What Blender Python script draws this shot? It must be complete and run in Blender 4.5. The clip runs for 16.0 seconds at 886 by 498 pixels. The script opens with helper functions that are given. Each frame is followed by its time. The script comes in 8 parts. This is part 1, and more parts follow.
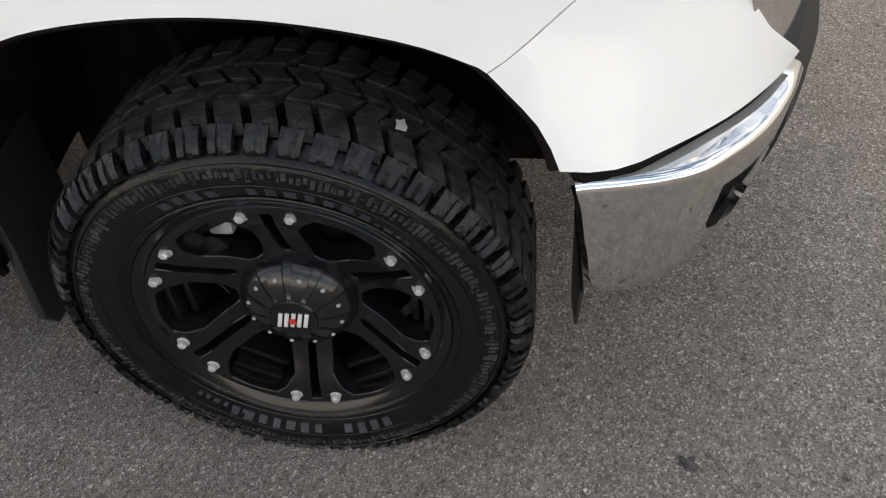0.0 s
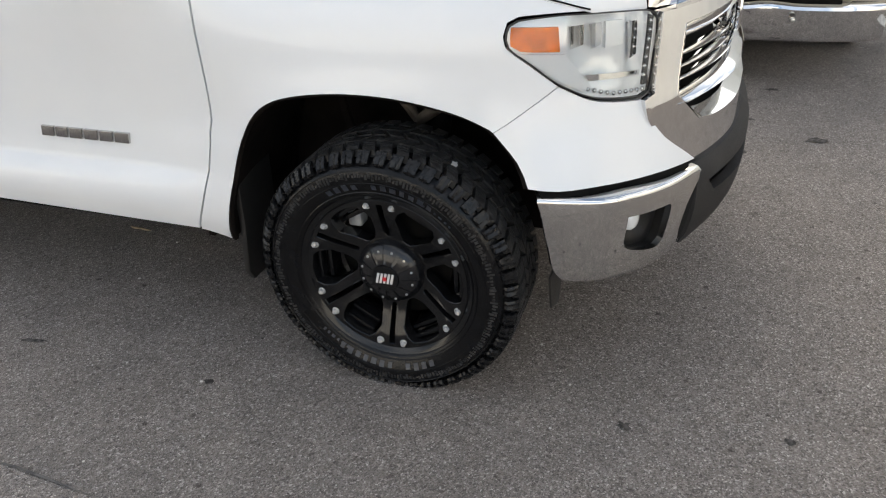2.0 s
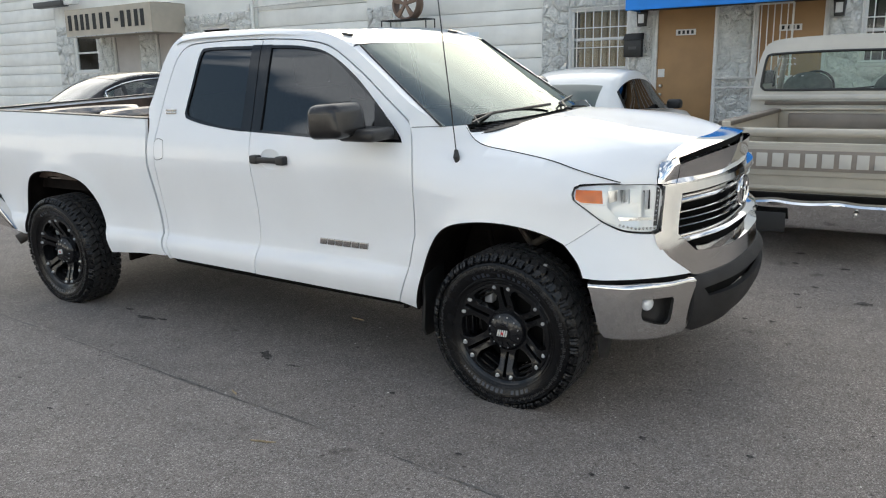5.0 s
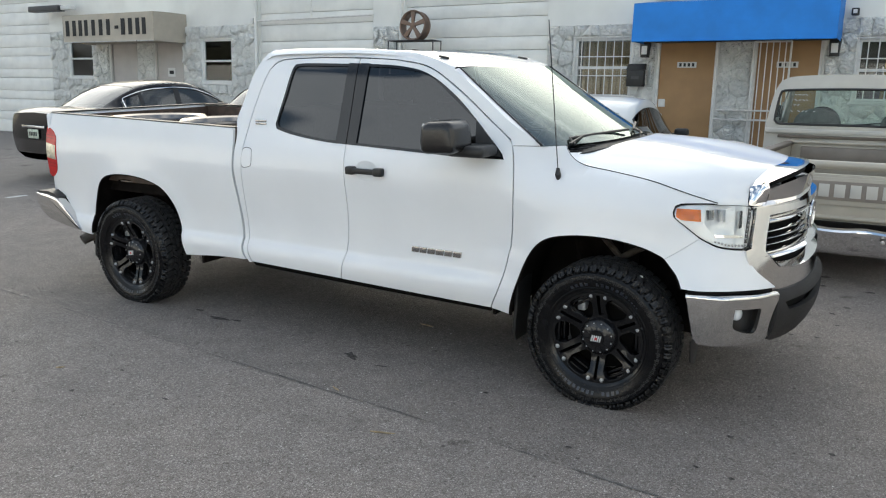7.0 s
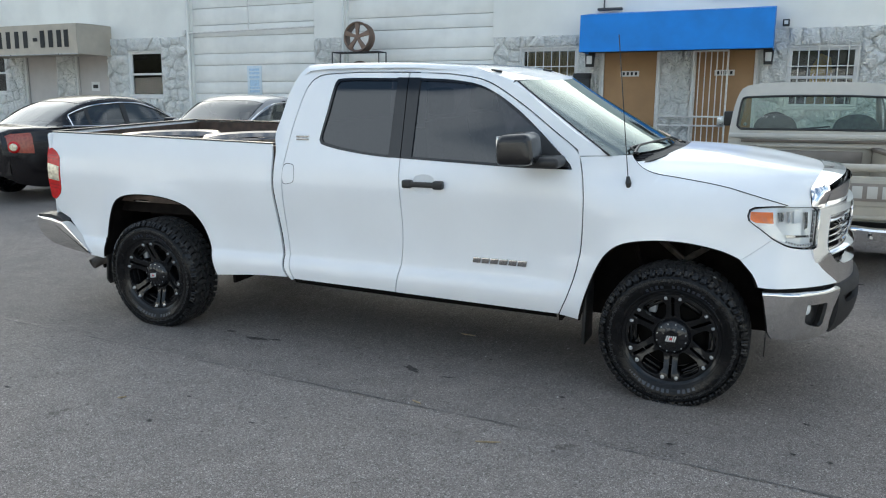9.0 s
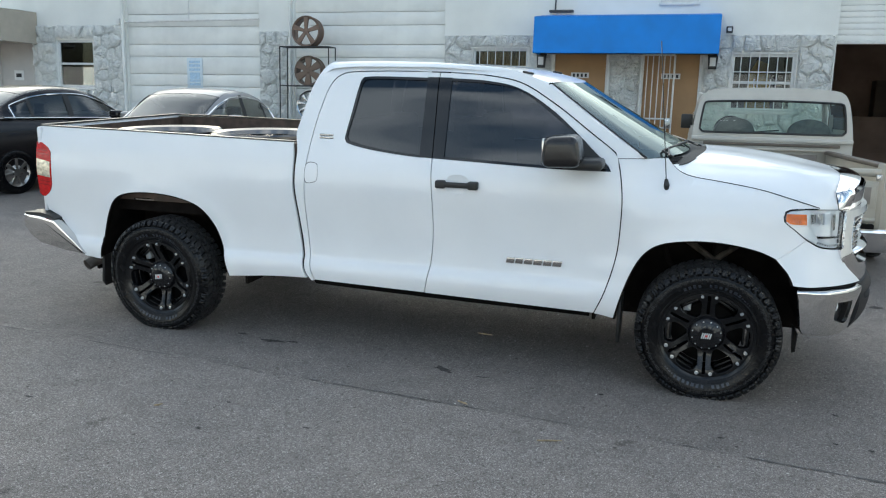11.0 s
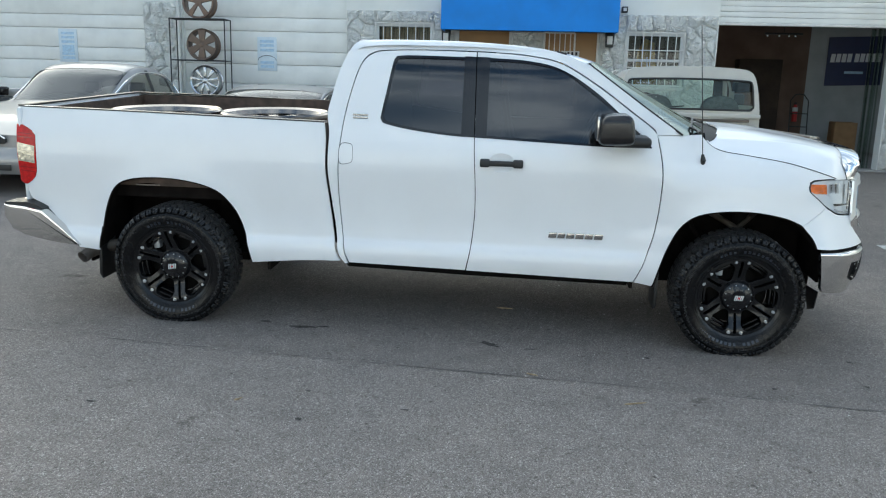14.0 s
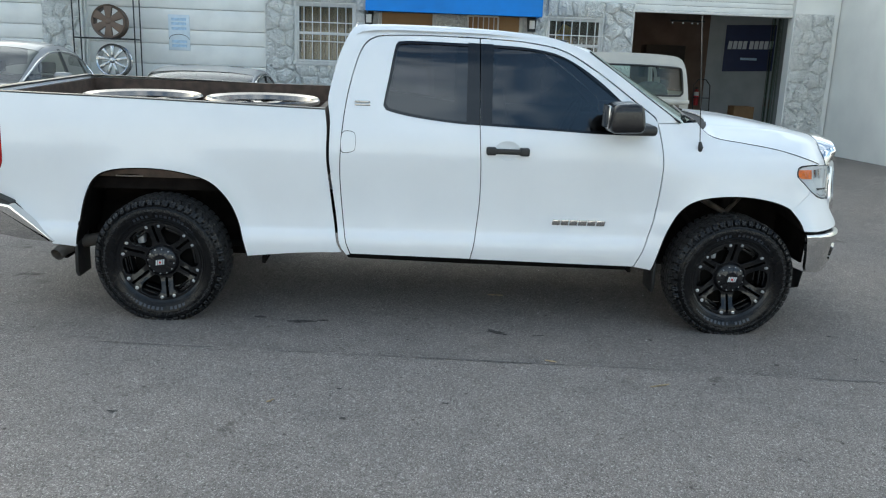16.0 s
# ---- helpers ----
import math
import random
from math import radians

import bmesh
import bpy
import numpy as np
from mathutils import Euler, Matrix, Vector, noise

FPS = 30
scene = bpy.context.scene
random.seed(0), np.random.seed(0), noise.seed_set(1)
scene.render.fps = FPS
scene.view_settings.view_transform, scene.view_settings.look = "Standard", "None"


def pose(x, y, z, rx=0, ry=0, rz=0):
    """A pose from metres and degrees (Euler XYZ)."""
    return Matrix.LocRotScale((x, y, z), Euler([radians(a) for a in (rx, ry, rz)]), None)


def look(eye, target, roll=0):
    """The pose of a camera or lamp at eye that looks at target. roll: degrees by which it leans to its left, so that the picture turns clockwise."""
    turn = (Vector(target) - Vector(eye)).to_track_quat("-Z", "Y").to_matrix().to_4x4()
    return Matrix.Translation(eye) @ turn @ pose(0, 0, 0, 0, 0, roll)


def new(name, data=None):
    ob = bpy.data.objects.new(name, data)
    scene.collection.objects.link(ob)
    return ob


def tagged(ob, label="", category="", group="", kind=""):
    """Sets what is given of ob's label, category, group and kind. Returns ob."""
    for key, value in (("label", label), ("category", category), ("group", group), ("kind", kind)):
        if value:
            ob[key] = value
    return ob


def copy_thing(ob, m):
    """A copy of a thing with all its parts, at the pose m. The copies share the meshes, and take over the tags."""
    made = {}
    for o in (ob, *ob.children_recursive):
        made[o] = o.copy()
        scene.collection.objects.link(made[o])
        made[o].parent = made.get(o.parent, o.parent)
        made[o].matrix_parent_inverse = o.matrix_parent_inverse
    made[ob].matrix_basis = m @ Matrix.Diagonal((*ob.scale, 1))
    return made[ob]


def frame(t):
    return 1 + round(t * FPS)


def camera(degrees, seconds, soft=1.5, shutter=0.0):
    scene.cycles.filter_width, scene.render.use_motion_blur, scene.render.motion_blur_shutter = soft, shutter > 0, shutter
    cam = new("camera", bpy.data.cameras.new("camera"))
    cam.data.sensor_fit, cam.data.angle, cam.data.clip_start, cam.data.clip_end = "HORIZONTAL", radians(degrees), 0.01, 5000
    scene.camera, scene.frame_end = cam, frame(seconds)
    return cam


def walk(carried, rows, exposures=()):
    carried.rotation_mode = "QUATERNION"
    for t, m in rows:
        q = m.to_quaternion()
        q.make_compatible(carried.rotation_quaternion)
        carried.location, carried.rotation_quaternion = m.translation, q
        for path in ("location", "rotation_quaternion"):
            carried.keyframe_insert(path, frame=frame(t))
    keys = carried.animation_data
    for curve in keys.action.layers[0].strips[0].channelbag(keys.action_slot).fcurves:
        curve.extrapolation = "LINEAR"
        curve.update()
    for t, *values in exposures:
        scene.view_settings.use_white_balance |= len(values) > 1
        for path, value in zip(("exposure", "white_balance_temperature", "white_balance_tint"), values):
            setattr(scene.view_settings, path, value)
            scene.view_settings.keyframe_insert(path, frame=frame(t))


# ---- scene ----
cam = camera(59.3, 16.0, 1.15)
PATH = [
    (0, (2.202, -1.820, 1.319), (2.017, -0.345, -0.019), -3.06),
    (0.5, (2.220, -2.019, 1.351), (1.975, -0.456, 0.128), -1.76),
    (1, (2.306, -2.282, 1.391), (1.959, -0.663, 0.269), 0.13),
    (1.5, (2.472, -2.518, 1.444), (2.007, -0.878, 0.397), -1.23),
    (2, (2.663, -2.771, 1.467), (2.065, -1.093, 0.559), -1.70),
    (2.5, (2.793, -3.086, 1.491), (2.131, -1.377, 0.690), -0.49),
    (3, (2.981, -3.329, 1.503), (2.240, -1.624, 0.764), -0.62),
    (3.5, (3.177, -3.577, 1.550), (2.332, -1.906, 0.849), -0.67),
    (4, (3.295, -3.870, 1.569), (2.378, -2.194, 0.977), -0.41),
    (4.5, (3.514, -4.048, 1.594), (2.486, -2.398, 1.123), -1.06),
    (4.7, (3.593, -4.087, 1.581), (2.523, -2.456, 1.141), -1.27),
    (6.8, (3.216, -4.759, 1.583), (2.216, -3.071, 1.195), 1.48),
    (7, (3.134, -4.799, 1.585), (2.140, -3.105, 1.210), 1.37),
    (7.5, (2.897, -4.989, 1.586), (1.978, -3.251, 1.218), 0.74),
    (8, (2.696, -5.135, 1.597), (1.850, -3.361, 1.228), 0.54),
    (8.5, (2.490, -5.195, 1.600), (1.669, -3.406, 1.245), 0.22),
    (9, (2.330, -5.277, 1.592), (1.545, -3.471, 1.244), 0.47),
    (11.3, (1.513, -5.614, 1.604), (1.000, -3.714, 1.249), 1.43),
    (11.5, (1.421, -5.676, 1.604), (0.953, -3.765, 1.247), 1.43),
    (12, (1.247, -5.730, 1.607), (0.804, -3.814, 1.246), 1.61),
    (12.5, (1.021, -5.699, 1.601), (0.657, -3.765, 1.241), 1.16),
    (13, (0.850, -5.720, 1.600), (0.549, -3.776, 1.240), 1.66),
    (13.5, (0.634, -5.816, 1.612), (0.401, -3.867, 1.229), 1.39),
    (14, (0.454, -5.841, 1.602), (0.257, -3.892, 1.197), 1.54),
    (14.5, (0.274, -5.765, 1.595), (0.138, -3.812, 1.187), 1.34),
    (15, (0.127, -5.747, 1.610), (0.041, -3.791, 1.201), 1.48),
    (15.5, (-0.093, -5.768, 1.593), (-0.061, -3.814, 1.171), 1.80),
    (16, (-0.290, -5.808, 1.616), (-0.202, -3.860, 1.174), 2.10),
]
EXPOSURE = [(0, 1.43, 6560, 11), (1.0, 1.41, 6520, 11), (1.5, 1.39, 6460, 11), (2.0, 1.28, 6360, 10), (2.5, 1.165, 6250, 10), (4.5, 1.09, 6020, 8), (7, 1.08, 5950, 6), (9, 1.05, 5560, 4), (16, 1.11, 5490, 1)]
walk(cam, [(t, look(eye, target, roll)) for t, eye, target, roll in PATH], EXPOSURE)

# ---- world and light ----
# a hazy sky with broken thin cloud; the sun stands behind the building
world = bpy.data.worlds.new("sky")
scene.world = world
world.use_nodes = True
wn = world.node_tree
sky = wn.nodes.new("ShaderNodeTexSky")
sky.sky_type, sky.sun_disc = "NISHITA", False
sky.sun_elevation, sky.sun_rotation = radians(12.5), radians(-35)
sky.air_density, sky.dust_density, sky.ozone_density = 1.0, 6.0, 1.0
way = wn.nodes.new("ShaderNodeTexCoord")
cloud = wn.nodes.new("ShaderNodeTexNoise")
cloud.inputs["Scale"].default_value, cloud.inputs["Detail"].default_value, cloud.inputs["Distortion"].default_value = 2.6, 8, 0.8
squash = wn.nodes.new("ShaderNodeMapping")
squash.inputs["Scale"].default_value = (1, 1, 3.0)
squash.inputs["Location"].default_value = (0.2, 1.3, 0.6)
cover = wn.nodes.new("ShaderNodeValToRGB")
cover.color_ramp.elements[0].position, cover.color_ramp.elements[1].position = 0.46, 0.62
cover.color_ramp.elements[0].color, cover.color_ramp.elements[1].color = (0.0, 0.0, 0.0, 1), (0.54, 0.54, 0.54, 1)
blend = wn.nodes.new("ShaderNodeMix")
blend.data_type = "RGBA"
blend.inputs[7].default_value = (8.4, 8.1, 7.7, 1)
# the haze brightens towards the hidden sun
aim = wn.nodes.new("ShaderNodeVectorMath")
aim.operation = "DOT_PRODUCT"
aim.inputs[1].default_value = Vector((-17, 24, 6.52)).normalized()
near_sun = wn.nodes.new("ShaderNodeMapRange")
near_sun.interpolation_type = "SMOOTHERSTEP"
near_sun.inputs["From Min"].default_value, near_sun.inputs["From Max"].default_value = 0.45, 1.0
near_sun.inputs["To Min"].default_value, near_sun.inputs["To Max"].default_value = 0.0, 0.50
haze = wn.nodes.new("ShaderNodeMix")
haze.data_type = "RGBA"
haze.inputs[7].default_value = (13.0, 12.2, 10.8, 1)
bg = wn.nodes["Background"]
bg.inputs["Strength"].default_value = 0.15
for a, b in ((way.outputs["Generated"], squash.inputs["Vector"]), (squash.outputs["Vector"], cloud.inputs["Vector"]), (cloud.outputs["Fac"], cover.inputs["Fac"]), (cover.outputs["Color"], blend.inputs[0]),
             (sky.outputs["Color"], blend.inputs[6]), (way.outputs["Generated"], aim.inputs[0]), (aim.outputs["Value"], near_sun.inputs["Value"]),
             (near_sun.outputs["Result"], haze.inputs[0]), (blend.outputs[2], haze.inputs[6]), (haze.outputs[2], bg.inputs["Color"])):
    wn.links.new(a, b)
sun = new("sun", bpy.data.lights.new("sun", "SUN"))
sun.data.energy, sun.data.angle, sun.data.color = 2.4, radians(3), (1.0, 0.93, 0.85)
sun.matrix_world = look((-17, 24, 6.52), (0, 0, 0))

# ---- materials ----
def mat(name, color, rough=0.5, metal=0.0, coat=0.0, spec=0.5, var=0.0, scale=8.0, bump=0.0, bscale=60.0, detail=4.0,
        rvar=0.0, color2=None, island=0.0, bdist=0.01, distort=0.0):
    m = bpy.data.materials.new(name)
    m.use_nodes = True
    n, l = m.node_tree.nodes, m.node_tree.links
    b = n["Principled BSDF"]
    b.inputs["Roughness"].default_value, b.inputs["Metallic"].default_value = rough, metal
    b.inputs["Specular IOR Level"].default_value = spec
    b.inputs["Coat Weight"].default_value, b.inputs["Coat Roughness"].default_value = coat, 0.03
    b.inputs["Base Color"].default_value = (*color, 1)
    tc = n.new("ShaderNodeTexCoord")
    if var or color2 or rvar:
        a = n.new("ShaderNodeTexNoise")
        a.inputs["Scale"].default_value, a.inputs["Detail"].default_value = scale, detail
        l.new(tc.outputs["Object"], a.inputs["Vector"])
        c2 = color2 or tuple(min(1, c * (1 + var)) for c in color)
        c1 = color if color2 else tuple(c * (1 - var) for c in color)
        r = n.new("ShaderNodeValToRGB")
        r.color_ramp.elements[0].position, r.color_ramp.elements[1].position = 0.35, 0.65
        r.color_ramp.elements[0].color, r.color_ramp.elements[1].color = (*c1, 1), (*c2, 1)
        l.new(a.outputs["Fac"], r.inputs["Fac"])
        out = r.outputs["Color"]
        if island:
            oi = n.new("ShaderNodeObjectInfo")
            mr = n.new("ShaderNodeMapRange")
            mr.inputs["To Min"].default_value, mr.inputs["To Max"].default_value = 1 - island, 1 + island
            l.new(oi.outputs["Random"], mr.inputs["Value"])
            mx = n.new("ShaderNodeVectorMath")
            mx.operation = "SCALE"
            l.new(out, mx.inputs[0])
            l.new(mr.outputs["Result"], mx.inputs["Scale"])
            out = mx.outputs["Vector"]
        l.new(out, b.inputs["Base Color"])
        if rvar:
            mr = n.new("ShaderNodeMapRange")
            mr.inputs["To Min"].default_value, mr.inputs["To Max"].default_value = max(0.02, rough - rvar), rough + rvar
            l.new(a.outputs["Fac"], mr.inputs["Value"])
            l.new(mr.outputs["Result"], b.inputs["Roughness"])
    if bump:
        a = n.new("ShaderNodeTexNoise")
        a.inputs["Scale"].default_value, a.inputs["Detail"].default_value = bscale, 5
        a.inputs["Distortion"].default_value = distort
        l.new(tc.outputs["Object"], a.inputs["Vector"])
        bp = n.new("ShaderNodeBump")
        bp.inputs["Strength"].default_value, bp.inputs["Distance"].default_value = bump, bdist
        l.new(a.outputs["Fac"], bp.inputs["Height"])
        l.new(bp.outputs["Normal"], b.inputs["Normal"])
    return m


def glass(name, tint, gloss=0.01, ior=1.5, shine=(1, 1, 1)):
    """A thin pane: tinted see-through with a Fresnel gloss."""
    m = bpy.data.materials.new(name)
    m.use_nodes = True
    n, l = m.node_tree.nodes, m.node_tree.links
    n.remove(n["Principled BSDF"])
    t, g, mix, f = (n.new(k) for k in ("ShaderNodeBsdfTransparent", "ShaderNodeBsdfGlossy", "ShaderNodeMixShader", "ShaderNodeFresnel"))
    t.inputs["Color"].default_value = (*tint, 1)
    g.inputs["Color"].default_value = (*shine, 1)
    g.inputs["Roughness"].default_value, f.inputs["IOR"].default_value = gloss, ior
    l.new(f.outputs["Fac"], mix.inputs["Fac"])
    l.new(t.outputs["BSDF"], mix.inputs[1])
    l.new(g.outputs["BSDF"], mix.inputs[2])
    l.new(mix.outputs["Shader"], n["Material Output"].inputs["Surface"])
    return m


def asphalt():
    m = bpy.data.materials.new("asphalt")
    m.use_nodes = True
    n, l = m.node_tree.nodes, m.node_tree.links
    b = n["Principled BSDF"]
    b.inputs["Specular IOR Level"].default_value = 0.35
    tc = n.new("ShaderNodeTexCoord")

    def tex(kind, scale, detail=3.0):
        a = n.new(kind)
        a.inputs["Scale"].default_value = scale
        if kind == "ShaderNodeTexNoise":
            a.inputs["Detail"].default_value = detail
        l.new(tc.outputs["Object"], a.inputs["Vector"])
        return a

    def ramp(src, stops):
        r = n.new("ShaderNodeValToRGB")
        while len(r.color_ramp.elements) < len(stops):
            r.color_ramp.elements.new(0.5)
        for e, (p, c) in zip(r.color_ramp.elements, stops):
            e.position, e.color = p, (*c, 1)
        l.new(src, r.inputs["Fac"])
        return r.outputs["Color"]

    def mul(a, c, kind="MULTIPLY", fac=1.0):
        x = n.new("ShaderNodeMix")
        x.data_type, x.blend_type = "RGBA", kind
        x.inputs["Factor"].default_value = fac
        l.new(a, x.inputs[6])
        l.new(c, x.inputs[7])
        return x.outputs[2]

    big = ramp(tex("ShaderNodeTexNoise", 0.45, 5).outputs["Fac"], [(0.3, (0.92, 0.92, 0.92)), (0.7, (1.12, 1.10, 1.075))])
    mid = ramp(tex("ShaderNodeTexNoise", 5, 7).outputs["Fac"], [(0.3, (0.90, 0.90, 0.90)), (0.7, (1.09, 1.09, 1.09))])
    stone = tex("ShaderNodeTexVoronoi", 210)
    grain = ramp(stone.outputs["Color"], [(0.0, (0.078, 0.069, 0.063)), (0.36, (0.172, 0.155, 0.142)), (0.72, (0.236, 0.214, 0.197)), (0.95, (0.46, 0.43, 0.405))])
    fine = ramp(tex("ShaderNodeTexNoise", 320, 2).outputs["Fac"], [(0.3, (0.58, 0.58, 0.58)), (0.6, (1.20, 1.20, 1.20))])
    coarse = ramp(tex("ShaderNodeTexVoronoi", 85).outputs["Color"], [(0.0, (0.48, 0.46, 0.44)), (0.20, (0.95, 0.94, 0.93)), (0.84, (1.02, 1.02, 1.02)), (0.97, (1.42, 1.40, 1.38))])
    chips = tex("ShaderNodeTexVoronoi", 38)
    pick = ramp(chips.outputs["Color"], [(0.91, (0, 0, 0)), (0.94, (1, 1, 1))])
    core = ramp(chips.outputs["Distance"], [(0.10, (1, 1, 1)), (0.20, (0, 0, 0))])
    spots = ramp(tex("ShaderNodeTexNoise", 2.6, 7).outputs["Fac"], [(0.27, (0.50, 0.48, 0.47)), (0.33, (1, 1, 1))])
    lane = n.new("ShaderNodeSeparateXYZ")
    l.new(tc.outputs["Object"], lane.inputs[0])
    tilt = n.new("ShaderNodeMath")
    tilt.operation, tilt.inputs[1].default_value = "MULTIPLY_ADD", 0.075
    l.new(lane.outputs["X"], tilt.inputs[0])
    l.new(lane.outputs["Y"], tilt.inputs[2])
    lanes = ramp(tilt.outputs[0], [(0.0, (1.16, 1.155, 1.15)), (0.004, (1, 1, 1))])
    shift = n.new("ShaderNodeMath")
    shift.operation, shift.inputs[1].default_value = "ADD", 1.55
    l.new(tilt.outputs[0], shift.inputs[0])
    l.new(shift.outputs[0], lanes.node.inputs["Fac"])
    pits = ramp(tex("ShaderNodeTexVoronoi", 7).outputs["Distance"], [(0.045, (0.42, 0.40, 0.39)), (0.085, (1, 1, 1))])
    c = mul(mul(mul(mul(mul(mul(mul(grain, fine), coarse), mid), big), spots), lanes), pits)
    pale = n.new("ShaderNodeRGB")
    pale.outputs[0].default_value = (0.42, 0.40, 0.375, 1)
    light = n.new("ShaderNodeMix")
    light.data_type = "RGBA"
    l.new(mul(pick, core), light.inputs["Factor"])
    l.new(c, light.inputs[6])
    l.new(pale.outputs[0], light.inputs[7])
    c = light.outputs[2]
    l.new(c, b.inputs["Base Color"])
    b.inputs["Roughness"].default_value = 0.82
    bp = n.new("ShaderNodeBump")
    bp.inputs["Strength"].default_value, bp.inputs["Distance"].default_value = 0.55, 0.006
    l.new(stone.outputs["Distance"], bp.inputs["Height"])
    l.new(bp.outputs["Normal"], b.inputs["Normal"])
    return m


ASPHALT = asphalt()
PAINT = mat("white_paint", (0.79, 0.80, 0.81), 0.4, coat=0.75, var=0.015, scale=3, spec=0.22)
# black that stands for the shade inside gaps and slots
GAP_SHADE = mat("shut_line_black", (0.006, 0.006, 0.006), 0.8, spec=0.1)
PLASTIC = mat("black_plastic", (0.018, 0.017, 0.016), 0.45, bump=0.1, bscale=300, var=0.15, scale=20)
GREYPLASTIC = mat("grey_plastic", (0.055, 0.054, 0.054), 0.5, bump=0.1, bscale=300, var=0.1, scale=15)
DARKGREY = mat("dark_grey_plastic", (0.013, 0.012, 0.012), 0.22, bump=0.08, bscale=300, var=0.1, scale=15)
CHROME = mat("chrome", (0.82, 0.81, 0.80), 0.06, 1.0, rvar=0.03, scale=14)
BUMPERCHROME = mat("bumper_chrome", (0.74, 0.73, 0.71), 0.07, 1.0, rvar=0.04, scale=9)
WHEELBLACK = mat("satin_black", (0.007, 0.007, 0.0075), 0.17, var=0.2, scale=30, spec=0.38)
RUBBER = mat("tyre_rubber", (0.006, 0.006, 0.0065), 0.20, var=0.35, scale=25, bump=0.12, bscale=120, spec=0.24, rvar=0.08)
LUGGLOSS = mat("glossy_lug_rubber", (0.010, 0.010, 0.0105), 0.20, var=0.5, scale=70, bump=0.4, bscale=60, spec=0.28, rvar=0.12)
CAST = mat("pale_cast_metal", (0.42, 0.43, 0.43), 0.4, 0.25, var=0.2, scale=30)
TREAD = mat("tread_rubber", (0.032, 0.031, 0.0305), 0.42, var=0.4, scale=40, bump=0.35, bscale=110, spec=0.16, rvar=0.15)
LETTER = mat("faded_blue_grey_rubber", (0.028, 0.032, 0.042), 0.35, var=0.3, scale=60)
REFLECTOR = mat("lamp_reflector", (0.90, 0.92, 0.94), 0.16, 0.25, rvar=0.06, scale=45)
STEEL = mat("steel", (0.55, 0.54, 0.52), 0.3, 1.0, rvar=0.12, scale=20)
RUST = mat("dusty_steel", (0.10, 0.085, 0.07), 0.7, 0.3, var=0.4, scale=12, bump=0.3)
# near-black that puts shade into parts under trucks and behind wheels
UNDERSHADE = mat("dark_underside", (0.006, 0.0055, 0.005), 0.85, var=0.4, scale=6, spec=0.1)
# black liner, its shade and warm bounced light put into a brown-black
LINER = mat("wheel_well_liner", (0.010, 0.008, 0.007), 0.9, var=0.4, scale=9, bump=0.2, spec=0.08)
TINT = glass("tinted_glass", (0.14, 0.13, 0.14), 0.01, 1.72)
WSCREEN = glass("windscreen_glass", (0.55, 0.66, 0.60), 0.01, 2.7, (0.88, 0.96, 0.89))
LENS = glass("clear_lens", (0.95, 0.96, 0.96))
AMBER = mat("amber_plastic", (0.88, 0.21, 0.004), 0.3, coat=0.15, var=0.2, scale=30, spec=0.25)
RED = mat("red_lens", (0.45, 0.007, 0.007), 0.25, coat=0.2, var=0.2, scale=40, spec=0.3)
WHITELENS = mat("clear_rear_lens", (0.62, 0.57, 0.44), 0.10, 0.55, coat=1.0, var=0.35, scale=38, bump=0.5, bscale=40)
OLDSEAT = mat("worn_grey_vinyl", (0.14, 0.135, 0.13), 0.6, var=0.2, scale=20)
SEAT = mat("grey_cloth", (0.07, 0.07, 0.07), 0.9, var=0.2, scale=60)
BEDLINER = mat("bed_liner", (0.080, 0.053, 0.038), 0.7, var=0.3, scale=14, bump=0.3)
TANPALE = mat("pale_tan_paint", (0.42, 0.385, 0.315), 0.42, coat=0.3, var=0.06, scale=5, rvar=0.1)
TAN = mat("tan_paint", (0.40, 0.36, 0.285), 0.42, coat=0.3, var=0.06, scale=5, rvar=0.1)
TANBAND = mat("taupe_paint", (0.25, 0.215, 0.18), 0.5, var=0.08, scale=8)
BEDRAIL = mat("worn_brown_paint", (0.12, 0.098, 0.076), 0.55, var=0.15, scale=8)
CREAM = mat("aged_white_paint", (0.52, 0.50, 0.45), 0.45, coat=0.3, var=0.05, scale=5)
BLACKCAR = mat("black_paint", (0.012, 0.010, 0.010), 0.22, coat=0.3, var=0.1, scale=3, spec=0.3)
SILVERCAR = mat("silver_paint", (0.33, 0.318, 0.305), 0.36, 0.45, coat=0.5, var=0.04, scale=4)
WHITECAR = mat("pearl_white_paint", (0.72, 0.72, 0.70), 0.3, coat=0.8, var=0.02, scale=4)
OLDGLASS = glass("clear_old_glass", (0.78, 0.86, 0.80), 0.01, 1.5)
CHALK = mat("chalk", (0.55, 0.55, 0.52), 0.9, var=0.2, scale=40)
WINGLASS = glass("window_glass", (0.72, 0.74, 0.72), 0.01, 1.5)
CARGLASS = glass("car_glass", (0.60, 0.63, 0.58), 0.01, 1.75)
STUCCO = mat("stucco", (0.82, 0.81, 0.76), 0.85, var=0.05, scale=1.2, bump=0.35, bscale=70)
STONE = mat("painted_stone", (0.87, 0.86, 0.81), 0.8, var=0.07, scale=14, bump=1.0, bscale=12, island=0.04, bdist=0.12, distort=1.6)
MORTAR = mat("painted_mortar", (0.82, 0.81, 0.76), 0.9, var=0.10, scale=14, bump=1.0, bscale=13, bdist=0.11, distort=1.4)
SHUTTER = mat("painted_shutter", (0.80, 0.79, 0.745), 0.5, var=0.06, scale=2.2, bump=0.15, bscale=14, island=0.02)
BLUE = mat("blue_canvas", (0.02, 0.21, 0.66), 0.6, var=0.08, scale=2.5, bump=0.2, bscale=8)
BEIGE = mat("beige_canvas", (0.47, 0.42, 0.34), 0.75, var=0.07, scale=3, bump=0.2, bscale=8)
